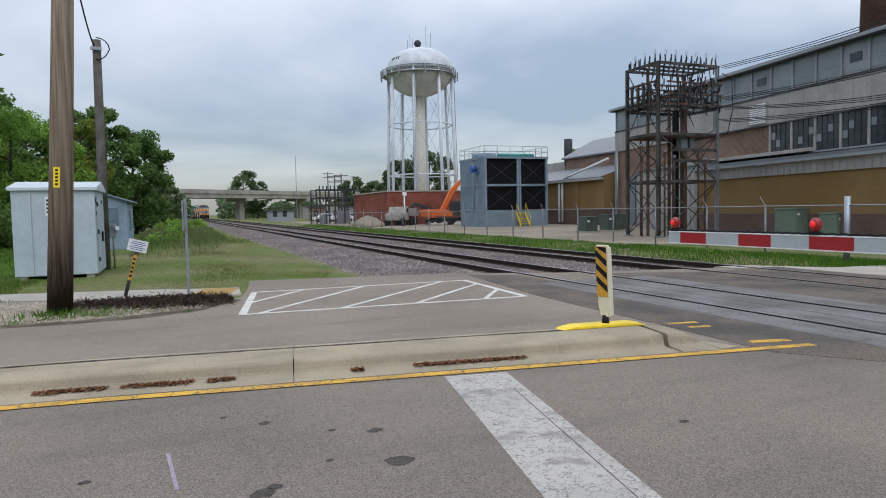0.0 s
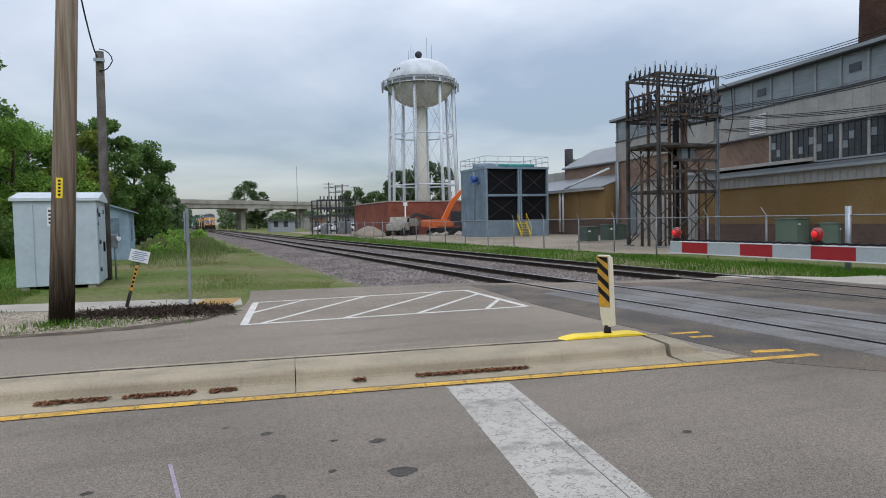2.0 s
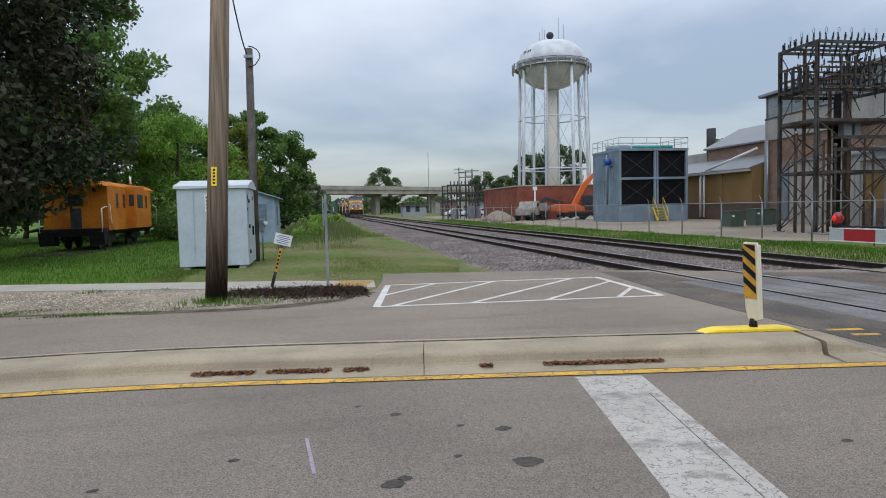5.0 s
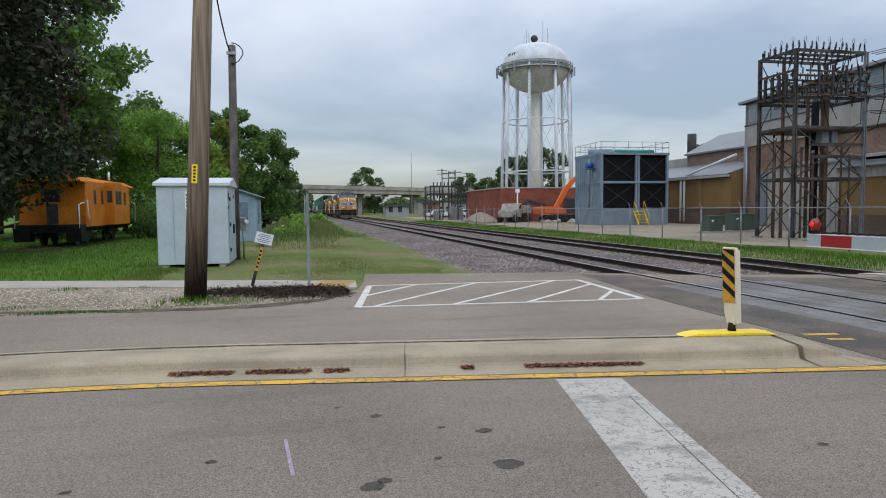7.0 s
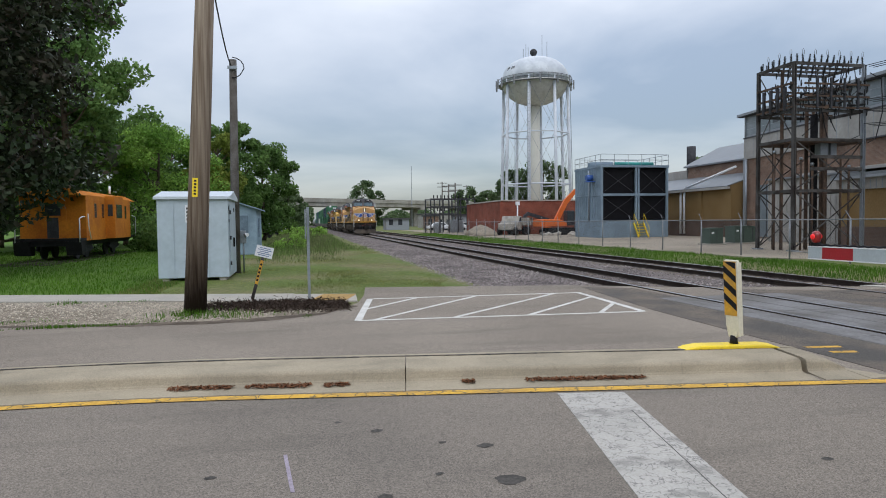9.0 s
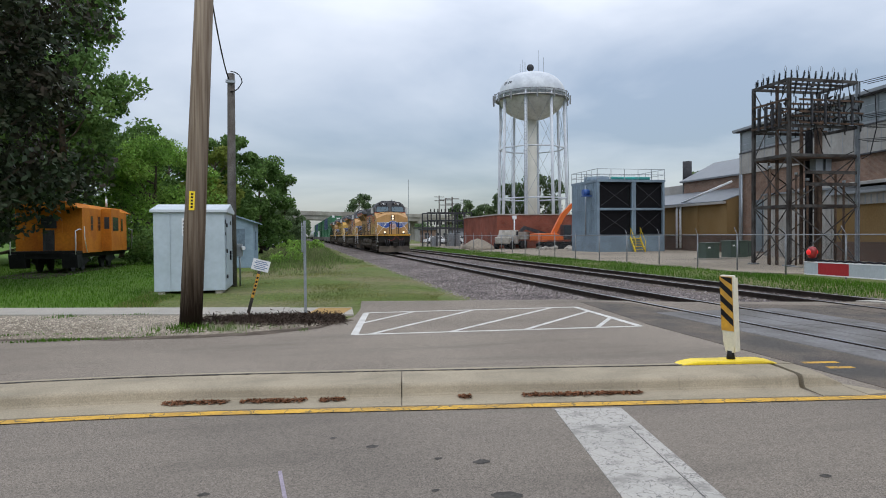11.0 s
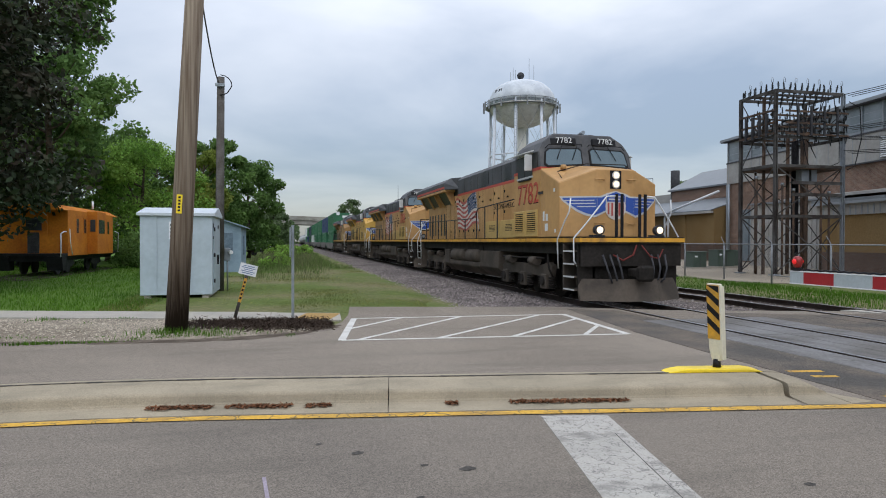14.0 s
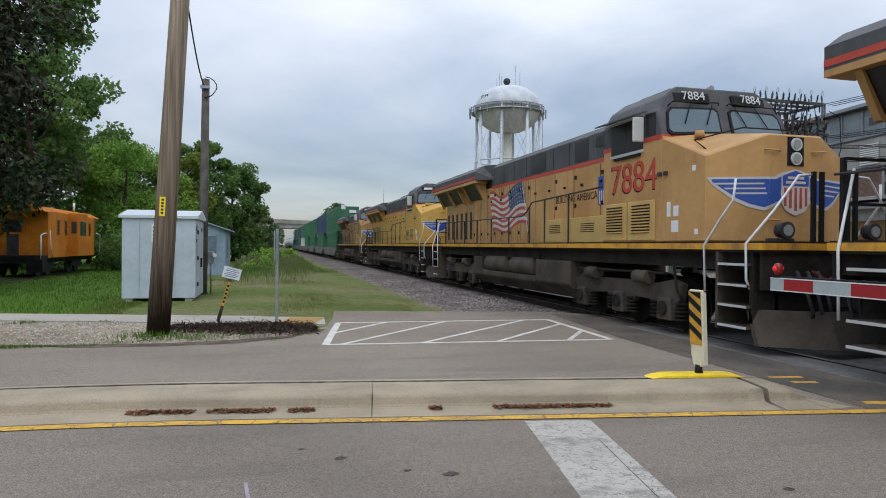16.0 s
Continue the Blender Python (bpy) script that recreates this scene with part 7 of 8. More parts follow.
SILVER = material("silver grey trim", (0.55, 0.55, 0.54), 0.5, var=0.06)
HEADLIGHT = glow("lit headlight lens", (1.0, 0.76, 0.48), 1.5)
LENS_OFF = material("unlit lamp lens", (0.45, 0.46, 0.46), 0.2, 0.3, var=0.1)
GREEN_CONT = material("green container paint", (0.035, 0.16, 0.075), 0.55, var=0.1, scale=0.8, second=(0.028, 0.125, 0.06))
BLUE_CONT = material("blue container paint", (0.035, 0.06, 0.14), 0.55, var=0.1, scale=0.8)
WHITE_CONT = material("white container paint", (0.6, 0.61, 0.62), 0.55, var=0.08, scale=0.8)
WELL = material("dusty well car steel", (0.17, 0.16, 0.15), 0.8, var=0.2, scale=1, second=(0.12, 0.11, 0.1))
TANKER = material("pale tank car paint", (0.45, 0.46, 0.47), 0.6, var=0.12, scale=0.8, second=(0.3, 0.3, 0.31))

for m in (LOCO, LOCO_BRIGHT):
    streaks(m, (0.26, 0.12, 0.05), 0, (3, 4.5, 0.45), 0.5, 0.52, 0.78)
    streaks(m, (0.17, 0.09, 0.045), 0, (6, 9, 1.5), 0.5, 0.64, 0.74)
streaks(LOCO_GREY, (0.16, 0.14, 0.12), 0, (3, 3, 0.6), 0.5, 0.5, 0.75)
streaks(SILL, (0.20, 0.11, 0.05), 0, (3, 3, 2), 0.7, 0.5, 0.66)

wheel_me = None


def trucks(loco, yc):
    global wheel_me
    if wheel_me is None:
        bm = rod(B(), (-0.07, 0, 0), (0.07, 0, 0), 0.53, n=24)
        rod(bm, (-0.09, 0, 0), (-0.071, 0, 0), 0.57, n=24)
        wheel_me = mesh_of("wheel", bm, UNDER)
    frame_poly = [(-2.15, 0.72), (-2.05, 0.5), (-1.95, 0.42), (-1.55, 0.42), (-1.4, 0.62), (-0.62, 0.66), (-0.35, 0.42), (0.35, 0.42), (0.62, 0.66), (1.4, 0.62), (1.55, 0.42), (1.95, 0.42), (2.1, 0.6), (2.25, 0.9),
                  (1.9, 1.05), (1.3, 0.98), (0.8, 1.0), (-0.8, 1.0), (-1.3, 0.98), (-1.9, 1.08), (-2.2, 1.0)]
    for s in (-1, 1):
        fr = part("truck_frame", prism(B(), [(yc + a, b) for a, b in frame_poly], "x", s * 1.2 - 0.08, s * 1.2 + 0.08), UNDER_PALE, loco, "dusty cast truck side frame", bevel=0.015)
        for dy in (-1.75, 0, 1.75):
            w = new("wheel", wheel_me); w.parent = loco
            w.matrix_basis = pose(s * 0.76, yc + dy, 0.56, 0, 0, 0 if s > 0 else 180)
            part("journal_box", prism(B(), [(yc + dy - 0.24, 0.28), (yc + dy + 0.24, 0.28), (yc + dy + 0.2, 0.72), (yc + dy - 0.2, 0.72)], "x", s * 1.28 - 0.1, s * 1.28 + 0.1), UNDER_PALE, fr, bevel=0.02)
            part("bearing_cap", rod(B(), (s * 1.3, yc + dy, 0.52), (s * 1.43, yc + dy, 0.52), 0.14, n=14), UNDER, fr)
            for d2 in (-0.42, 0.42):
                bm = B()
                for k in range(5):
                    rod(bm, (s * 1.25, yc + dy + d2, 0.3 + k * 0.075), (s * 1.25, yc + dy + d2, 0.345 + k * 0.075), 0.12, n=10)
                part("spring", bm, UNDER, fr)
        part("sand_pipe", tube(B(), [(s * 1.38, yc - 2.1, 1.35), (s * 1.38, yc - 2.2, 0.9), (s * 1.1, yc - 2.3, 0.3)], 0.03), UNDER, fr)
        part("brake_cylinder", rod(B(), (s * 1.36, yc - 1.25, 1.1), (s * 1.36, yc - 0.75, 1.1), 0.14, n=12), UNDER_PALE, fr)
        part("brake_cylinder", rod(B(), (s * 1.36, yc + 0.9, 1.1), (s * 1.36, yc + 1.4, 1.1), 0.14, n=12), UNDER_PALE, fr)
        part("brake_rod", tube(B(), [(s * 1.38, yc - 1.9, 1.2), (s * 1.38, yc + 1.9, 1.18)], 0.03), UNDER, fr)


def handrail(loco, pts, posts, mat, r=0.022):
    h = part("handrail", tube(B(), pts, r, 6), mat, loco)
    for a, b in posts:
        part("stanchion", rod(B(), a, b, 0.025, n=6), mat, h)


def nose_pt(u, z, off=0.0):
    """A place on the angled front: u metres from the middle, z up; off in front of it."""
    if abs(u) <= 0.55:
        return Vector((u, 0.0 - off, z))
    k = (abs(u) - 0.55) / 0.95
    nx, ny = 0.42 / 1.04 * (1 if u > 0 else -1), -0.95 / 1.04
    return Vector((u + nx * off, 0.42 * k + ny * off, z))


def nose_plate(poly, off, thick=0.006):
    """A thin plate that follows the angled front, cut at the two bends."""
    bm = B()
    parts = []
    for lo, hi in ((-1.5, -0.55), (-0.55, 0.55), (0.55, 1.5)):
        p = clip_poly(clip_poly(poly, lo, 1), hi, -1)
        if len(p) > 2:
            f = [bm.verts.new(nose_pt(min(max(u, lo + 1e-5), hi - 1e-5), z, off + thick)) for u, z in p]
            b = [bm.verts.new(nose_pt(min(max(u, lo + 1e-5), hi - 1e-5), z, off)) for u, z in p]
            bm.faces.new(f)
            for k in range(len(p)):
                bm.faces.new((f[k], b[k], b[(k + 1) % len(p)], f[(k + 1) % len(p)]))
    bmesh.ops.recalc_face_normals(bm, faces=bm.faces)
    bmesh.ops.triangulate(bm, faces=[f for f in bm.faces if len(f.verts) > 4])
    return bm


def clip_poly(poly, lim, sgn):
    out = []
    for (a, za), (b, zb) in zip(poly, poly[1:] + poly[:1]):
        ia, ib = (a - lim) * sgn >= 0, (b - lim) * sgn >= 0
        if ia:
            out.append((a, za))
        if ia != ib:
            k = (lim - a) / (b - a)
            out.append((lim, za + (zb - za) * k))
    return out


def emblem(loco):
    """Wings and shield as plain coloured shapes."""
    outline = [(0, 2.42), (0.28, 2.52), (0.62, 2.36), (0.85, 2.42), (1.05, 2.52), (1.25, 2.68), (1.42, 2.82), (1.49, 2.95), (0.45, 2.95), (0.3, 3.02), (0, 3.1)]
    full = outline + [(-u, z) for u, z in outline[::-1][1:-1]]
    rim = part("wing_emblem", nose_plate(full, 0.004), SILVER, loco, "silver-edged blue wing emblem with shield")
    for s in (-1, 1):
        inner = [(0.3, 2.56), (0.62, 2.42), (0.83, 2.48), (1.02, 2.57), (1.22, 2.72), (1.4, 2.86), (1.42, 2.91), (0.42, 2.91), (0.3, 2.96)]
        part("blue_wing", nose_plate([(s * u, z) for u, z in inner], 0.0115, 0.003), WING_BLUE, rim)
        for k in range(3):
            z = 2.845 - k * 0.085
            bar = [(0.62 - 0.02 * k, z), (1.40 - 0.17 * k, z), (1.37 - 0.17 * k, z - 0.028), (0.62 - 0.02 * k, z - 0.028)]
            part("feather_bar", nose_plate([(s * u, zz) for u, zz in bar], 0.0155, 0.003), SILVER, rim)
    sh = [(0, 2.28), (0.2, 2.36), (0.3, 2.5), (0.31, 2.7), (0.27, 2.85), (0.31, 2.98), (0.2, 3.03), (0, 3.1)]
    shield = sh + [(-u, z) for u, z in sh[::-1][1:-1]]
    p = part("shield", nose_plate(shield, 0.0115, 0.004), FLAG_WHITE, loco)
    part("shield_head", nose_plate([(-0.27, 2.8), (0.27, 2.8), (0.28, 2.97), (0.18, 3.01), (0, 3.07), (-0.18, 3.01), (-0.28, 2.97)], 0.0165, 0.003), WING_BLUE, p)
    for k in range(5):
        u = -0.22 + k * 0.11
        part("shield_stripe", nose_plate([(u - 0.027, 2.37 + abs(u) * 0.35), (u + 0.027, 2.37 + abs(u) * 0.35), (u + 0.027, 2.77), (u - 0.027, 2.77)], 0.0165, 0.003), FLAG_RED, p)
    part("shield_bar", nose_plate([(-0.17, 2.92), (0.17, 2.92), (0.17, 2.965), (-0.17, 2.965)], 0.0205, 0.002), FLAG_WHITE, p)
    part("shield_bar", nose_plate([(-0.21, 2.84), (0.21, 2.84), (0.21, 2.885), (-0.21, 2.885)], 0.0205, 0.002), FLAG_WHITE, p)


def flag(loco, s, y0, y1, z0, z1):
    """A waving flag painted on the hood: thirteen stripes and a starred canton."""
    X = s * 1.006
    f = part("flag_staff", beam(B(), (X, y0 - 0.02, z0 - 0.25), (X, y0 + 0.45, z1 + 0.02), 0.02, 0.03), SILVER, loco, "painted waving striped flag")

    def pt(u, v):
        y = y0 + 0.4 - 0.42 * (1 - v) + (y1 - y0 - 0.45) * u
        z = z0 + (z1 - z0) * v + 0.15 * math.sin(u * 8.0 + 0.3) * (0.35 + 0.8 * u) + 0.05 * math.sin(u * 5 + v * 2.5) - 0.24 * u
        return y, z
    n, cols = 13, 14
    for k in range(n):
        bm = B()
        v0, v1 = k / n, (k + 1) / n
        u1 = 1.0
        row = [[bm.verts.new((X, *pt(u1 * j / cols, v))) for v in (v0, v1)] for j in range(cols + 1)]
        for a, b in zip(row, row[1:]):
            bm.faces.new((a[0], b[0], b[1], a[1]))
        part("flag_stripe", bm, FLAG_WHITE if k % 2 else FLAG_RED, f)
    bm = B()
    row = [[bm.verts.new((X + s * 0.004, *pt(0.42 * j / 6, v))) for v in (0.46, 1.0)] for j in range(7)]
    for a, b in zip(row, row[1:]):
        bm.faces.new((a[0], b[0], b[1], a[1]))
    part("canton", bm, FLAG_BLUE, f)
    bm = B()
    for i in range(7):
        for j in range(5):
            y, z = pt(0.035 + i * 0.058, 0.52 + j * 0.1)
            box(bm, X + s * 0.0045 - 0.002, X + s * 0.0045 + 0.002, y - 0.022, y + 0.022, z - 0.022, z + 0.022)
    part("stars", bm, FLAG_WHITE, f)


def locomotive(number, paint, decorated, lit, label):
    L = thing("locomotive", label, "locomotive", "locomotives of the train")
    # frame, sill and deck
    part("frame", box(B(), -1.35, 1.35, -0.6, 20.05, 1.35, 1.64), UNDER, L)
    part("sill", box(B(), -1.5, 1.5, -0.95, 20.1, 1.641, 1.68), UNDER, L)
    part("sill_stripe", box(B(), -1.52, 1.52, -0.97, 20.12, 1.681, 1.79), SILL, L, "amber striped side sill")
    part("deck", box(B(), -1.5, 1.5, -0.95, 20.1, 1.791, 1.815), UNDER, L)
    # nose
    bm = B()
    q = lambda x, y, z: bm.verts.new((x, y, z))
    bot = [q(-1.5, 0.42, 1.816), q(-0.55, 0, 1.816), q(0.55, 0, 1.816), q(1.5, 0.42, 1.816), q(1.5, 1.75, 1.816), q(-1.5, 1.75, 1.816)]
    top = [q(-1.5, 0.42, 3.34), q(-0.55, 0, 3.70), q(0.55, 0, 3.70), q(1.5, 0.42, 3.34), q(1.5, 1.75, 3.86), q(-1.5, 1.75, 3.86)]
    mid = [q(-0.55, 1.75, 3.98), q(0.55, 1.75, 3.98)]
    for k in range(6):
        if k == 4:
            bm.faces.new((bot[4], bot[5], top[5], mid[0], mid[1], top[4]))
        else:
            bm.faces.new((bot[k], bot[(k + 1) % 6], top[(k + 1) % 6], top[k]))
    bm.faces.new(bot[::-1])
    bm.faces.new((top[0], top[1], mid[0], top[5])); bm.faces.new((top[1], top[2], mid[1], mid[0])); bm.faces.new((top[2], top[3], top[4], mid[1]))
    bmesh.ops.recalc_face_normals(bm, faces=bm.faces)
    part("nose", bm, paint, L, "faceted nose with chipped paint", bevel=0.025)
    # cab
    part("cab_lower", box(B(), -1.5, 1.5, 1.752, 4.05, 1.816, 3.9), paint, L, bevel=0.02)
    part("cab_stripe", box(B(), -1.507, 1.507, 1.76, 4.055, 3.84, 3.93), LOCO_RED, L)
    bm = prism(B(), [(-1.5, 3.9), (1.5, 3.9), (1.5, 4.4), (1.32, 4.72), (0.95, 4.98), (-0.95, 4.98), (-1.32, 4.72), (-1.5, 4.4)], "y", 1.75, 4.05)
    for v in bm.verts:
        if v.co.y < 2:
            v.co.y += max(0, (v.co.z - 3.9)) * 0.32
    part("cab_upper", bm, LOCO_GREY, L, "grey upper cab and roof", bevel=0.03)
    part("roof_unit", box(B(), -0.7, 0.7, 2.7, 3.9, 4.981, 5.1), LOCO_GREY, L, bevel=0.03)
    for x in (-0.5, 0.5):
        part("antenna_dome", rod(B(), (x, 2.6, 4.98), (x, 2.6, 5.06), 0.12, n=12), LOCO_GREY, L)
    part("horn", rod(B(), (0.3, 3.0, 5.15), (0.3, 2.65, 5.15), 0.03, 0.07), STEEL, L)
    # windshields, tilted with the cab front
    tilt = Matrix.Translation((0, 1.75, 3.9)) @ pose(0, 0, 0, -17.5, 0, 0)
    for s in (-1, 1):
        poly = [(s * 0.12, 0.1), (s * 1.3, 0.02), (s * 1.38, 0.1), (s * 1.32, 0.52), (s * 1.22, 0.62), (s * 0.2, 0.66), (s * 0.12, 0.6)]
        bm = prism(B(), poly, "y", -0.035, 0.02); bm.transform(tilt)
        w = part("windshield", bm, BLACK, L, "windshield in black gasket")
        c = (s * 0.74, 0.34)
        inner = [(c[0] + (a - c[0]) * 0.93, c[1] + (b - c[1]) * 0.86) for a, b in poly]
        bm = prism(B(), inner, "y", -0.043, -0.036); bm.transform(tilt)
        part("pane", bm, GLASS, w)
        for dx in (0.25, 0.75):
            bm = tube(B(), [(s * dx, -0.06, 0.72), (s * (dx + 0.12), -0.07, 0.48), (s * (dx + 0.22), -0.065, 0.26)], 0.012, 4); bm.transform(tilt)
            part("wiper", bm, BLACK, w)
        bm = tube(B(), [(s * 0.1, -0.05, 0.72), (s * 0.12, -0.1, 0.75), (s * 1.2, -0.1, 0.71), (s * 1.3, -0.05, 0.62)], 0.014, 5); bm.transform(tilt)
        part("grab_rail", bm, BLACK, L)
        # number boards
        bm = box(B(), s * 0.68 - 0.42, s * 0.68 + 0.42, -0.1, 0.1, 0.76, 1.0); bm.transform(tilt @ pose(0, 0.02, 0, 0, 0, s * 4))
        nb = part("number_board", bm, BLACK, L, "black number board with pale figures", bevel=0.03)
        if number:
            text_mesh("figures", number, 0.26, SILVER, nb, tilt @ pose(s * 0.68, -0.09, 0.872, 90, 0, s * 4))
        else:
            bm = box(B(), s * 0.68 - 0.27, s * 0.68 + 0.27, -0.106, -0.101, 0.82, 0.94); bm.transform(tilt @ pose(0, 0.02, 0, 0, 0, s * 4))
            part("figure_bar", bm, SILVER, nb)
        # side windows and red road number
        X = s * 1.5
        for ya, yb, za, zb in ((1.98, 2.3, 3.95, 4.4), (2.42, 3.05, 3.72, 4.38), (3.07, 3.68, 3.72, 4.38)):
            win = part("side_window", box(B(), min(X - s * 0.02, X + s * 0.012), max(X - s * 0.02, X + s * 0.012), ya, yb, za, zb), CAB_DARK if s < 0 else DARK_GLASS, L)
        for a in ((2.38, 3.72, 3.66, 3.72), (2.38, 3.72, 4.38, 4.43)):
            part("window_rail", box(B(), min(X, X + s * 0.03), max(X, X + s * 0.03), *a), SILVER, L)
        bm = prism(B(), [(0, 0), (0.34, -0.1), (0.34, -0.07), (0, 0.04)], "y", 2.3, 3.85)
        bm.transform(Matrix.Translation((X, 0, 4.46)) @ Matrix.Diagonal((s, 1, 1, 1)))
        part("sunshade", bm, SILVER if decorated == 1 else LOCO_GREY, L, "tilted metal window shade")
        part("mirror", box(B(), min(X + s * .05, X + s * 0.3), max(X + s * .05, X + s * .3), 2.3, 2.36, 3.85, 4.35), SILVER, L, bevel=0.02)
        part("arm_rest", box(B(), min(X, X + s * 0.06), max(X, X + s * .06), 2.5, 3.5, 3.6, 3.65), BLACK, L)
        face = pose(X + s * 0.004, 2.9, 3.2, 90, 0, 90 if s > 0 else -90)
        if number and decorated:
            text_mesh("road_number_shadow", number, 0.92, BLACK, L, pose(X + s * 0.003, 2.78 + 0.03, 3.13, 90, 0, 90 if s > 0 else -90), 0.002)
            text_mesh("road_number", number, 0.9, LOCO_RED, L, pose(X + s * 0.008, 2.78, 3.15, 90, 0, 90 if s > 0 else -90), 0.003, label="red road number with black shadow")
        # louvred boxes under the cab window
        for ya in (1.95, 3.0):
            lv = part("louvre_box", box(B(), min(X, X + s * 0.03), max(X, X + s * 0.03), ya, ya + 1.0, 1.85, 2.66), LOUVRE_PAINT, L, "pale yellow louvred box", bevel=0.012)
            part("louvre_recess", box(B(), min(X + s * .03, X + s * 0.033), max(X + s * .03, X + s * .033), ya + 0.16, ya + 0.84, 2.0, 2.58), BLACK, lv)
            for k in range(9):
                bm = box(B(), -0.003, 0.028, ya + 0.16, ya + 0.84, 0, 0.03)
                bm.transform(Matrix.Translation((X + s * 0.034, 0, 2.01 + k * 0.063)) @ Matrix.Diagonal((s, 1, 1, 1)))
                part("slat", bm, LOUVRE_PAINT, lv)
        for y, z, w, h in ((1.2, 2.3, .16, .2), (1.45, 2.3, .12, .28), (1.2, 2.0, .22, .22), (0.7, 3.1, .1, .1), (0.62, 1.95, .1, .1)):
            part("notice", box(B(), min(X, X + s * 0.004), max(X, X + s * .004), y, y + w, z, z + h), WHITE, L)
        for y in (1.55, 1.75):
            part("hinge", box(B(), min(X, X + s * 0.04), max(X, X + s * .04), y, y + 0.1, 3.1, 3.18), DARK, L)
        # crew steps and white rails at both ends
        for yc, d in ((-0.25, 1), (19.5, -1)):
            st = part("step_well", box(B(), s * 1.0 - 0.03, s * 1.0 + 0.03, yc - 0.45, yc + 0.5, 0.35, 1.64), UNDER, L)
            for k in range(4):
                part("step", box(B(), min(s * 1.0, s * 1.53), max(s * 1.0, s * 1.53), yc - 0.4, yc + 0.28, 0.4 + k * 0.34, 0.44 + k * 0.34), UNDER_PALE, st)
                part("step_edge", box(B(), min(s * 1.531, s * 1.545), max(s * 1.531, s * 1.545), yc - 0.4, yc + 0.28, 0.4 + k * 0.34, 0.44 + k * 0.34), SILVER, st)
            part("end_sheet", box(B(), min(s * 0.9, s * 1.52), max(s * 0.9, s * 1.52), yc + 0.3, yc + 0.36, 0.35, 1.64) if d > 0 else box(B(), min(s * 0.9, s * 1.52), max(s * 0.9, s * 1.52), yc - 0.5, yc - 0.46, 0.35, 1.64), UNDER_PALE, st)
        part("grab_iron", tube(B(), [(s * 1.54, 0.36, 0.95), (s * 1.57, 0.36, 1.75), (s * 1.56, -0.05, 2.2), (s * 1.53, -0.32, 2.5), (s * 1.5, -0.34, 2.85)], 0.021), WHITE, L, "white curved grab iron")
        part("grab_iron", tube(B(), [(s * 1.4, -0.6, 1.0), (s * 1.55, -0.66, 1.2), (s * 1.56, -0.66, 1.78), (s * 1.15, -0.78, 2.3), (s * 0.8, -0.82, 2.75), (s * 0.7, -0.82, 2.88), (s * 0.45, -0.82, 2.9)], 0.021), WHITE, L, "white curved grab iron")
        part("grab_iron", tube(B(), [(s * 1.54, 19.0, 0.75), (s * 1.56, 19.0, 1.7), (s * 1.5, 19.1, 2.75)], 0.021), WHITE if decorated else BLACK, L)
        part("grab_iron", tube(B(), [(s * 1.54, 19.9, 0.75), (s * 1.56, 19.9, 1.7), (s * 1.2, 20.0, 2.8)], 0.021), WHITE if decorated else BLACK, L)
        for x in (0.42, 0.26):
            part("front_stanchion", box(B(), s * x - 0.03, s * x + 0.03, -0.86, -0.8, 1.8, 2.95), BLACK, L)
        # side handrail
        pts = [(s * 1.47, 4.15, 3.1), (s * 1.47, 8.3, 3.0), (s * 1.47, 8.75, 2.72), (s * 1.47, 9.1, 2.62), (s * 1.47, 20.05, 2.72)]
        posts = [((s * 1.47, y, 1.8), (s * 1.47, y, float(np.interp(y, (4.15, 8.3, 8.75, 9.1, 20.05), (3.1, 3.0, 2.72, 2.62, 2.72))))) for y in (5.9, 7.4, 8.5, 10.2, 11.9, 13.5, 15.1, 16.5, 17.9, 19.2)]
        handrail(L, pts, posts, DARK)
        # air reservoirs
        for ya, yb in ((8.4, 10.27), (10.64, 12.72)):
            part("air_reservoir", lathe(B(), [(0.12, 0), (0.27, 0.06), (0.3, 0.14), (0.3, yb - ya - 0.14), (0.27, yb - ya - 0.06), (0.12, yb - ya)], 16), UNDER_PALE, L, "dusty air reservoir").matrix_basis = pose(s * 1.2, ya, 1.12, -90, 0, 0)
        part("tank_valve", box(B(), s * 1.25 - 0.15, s * 1.25 + 0.15, 7.9, 8.14, 1.36, 1.5), UNDER, L)
        # hood doors
        for k, (ya, yb) in enumerate(((4.1, 5.1), (5.12, 6.55), (6.57, 7.75), (9.0, 9.75), (9.77, 10.6), (10.62, 11.4), (11.42, 12.2), (12.22, 12.95), (12.97, 13.7), (13.72, 14.5), (14.52, 15.38))):
            low = 2.5 if k < 3 else 1.86
            d = part("hood_door", box(B(), min(s * 1.0, s * 1.004), max(s * 1.0, s * 1.004), ya + 0.02, yb - 0.02, low, 3.78), paint, L)
            part("door_seam", box(B(), min(s * 1.0, s * 1.006), max(s * 1.0, s * 1.006), yb - 0.012, yb + 0.004, low, 3.78), UNDER, d)
            for z in (low + 0.25, 3.5):
                part("latch", box(B(), min(s * 1.004, s * 1.03), max(s * 1.004, s * 1.03), yb - 0.16, yb - 0.08, z, z + 0.1), BLACK, d)
        for ya in (4.4, 6.3):
            bx = part("battery_box", box(B(), min(s * 1.0, s * 1.25), max(s * 1.0, s * 1.25), ya, ya + 1.85, 1.82, 2.46), paint if not decorated else LOUVRE_PAINT, L, "yellow equipment box with small vents", bevel=0.012)
            for k in range(5):
                part("vent_slot", box(B(), min(s * 1.25, s * 1.254), max(s * 1.25, s * 1.254), ya + 0.55, ya + 1.25, 2.08 + k * 0.05, 2.1 + k * 0.05), BLACK, bx)
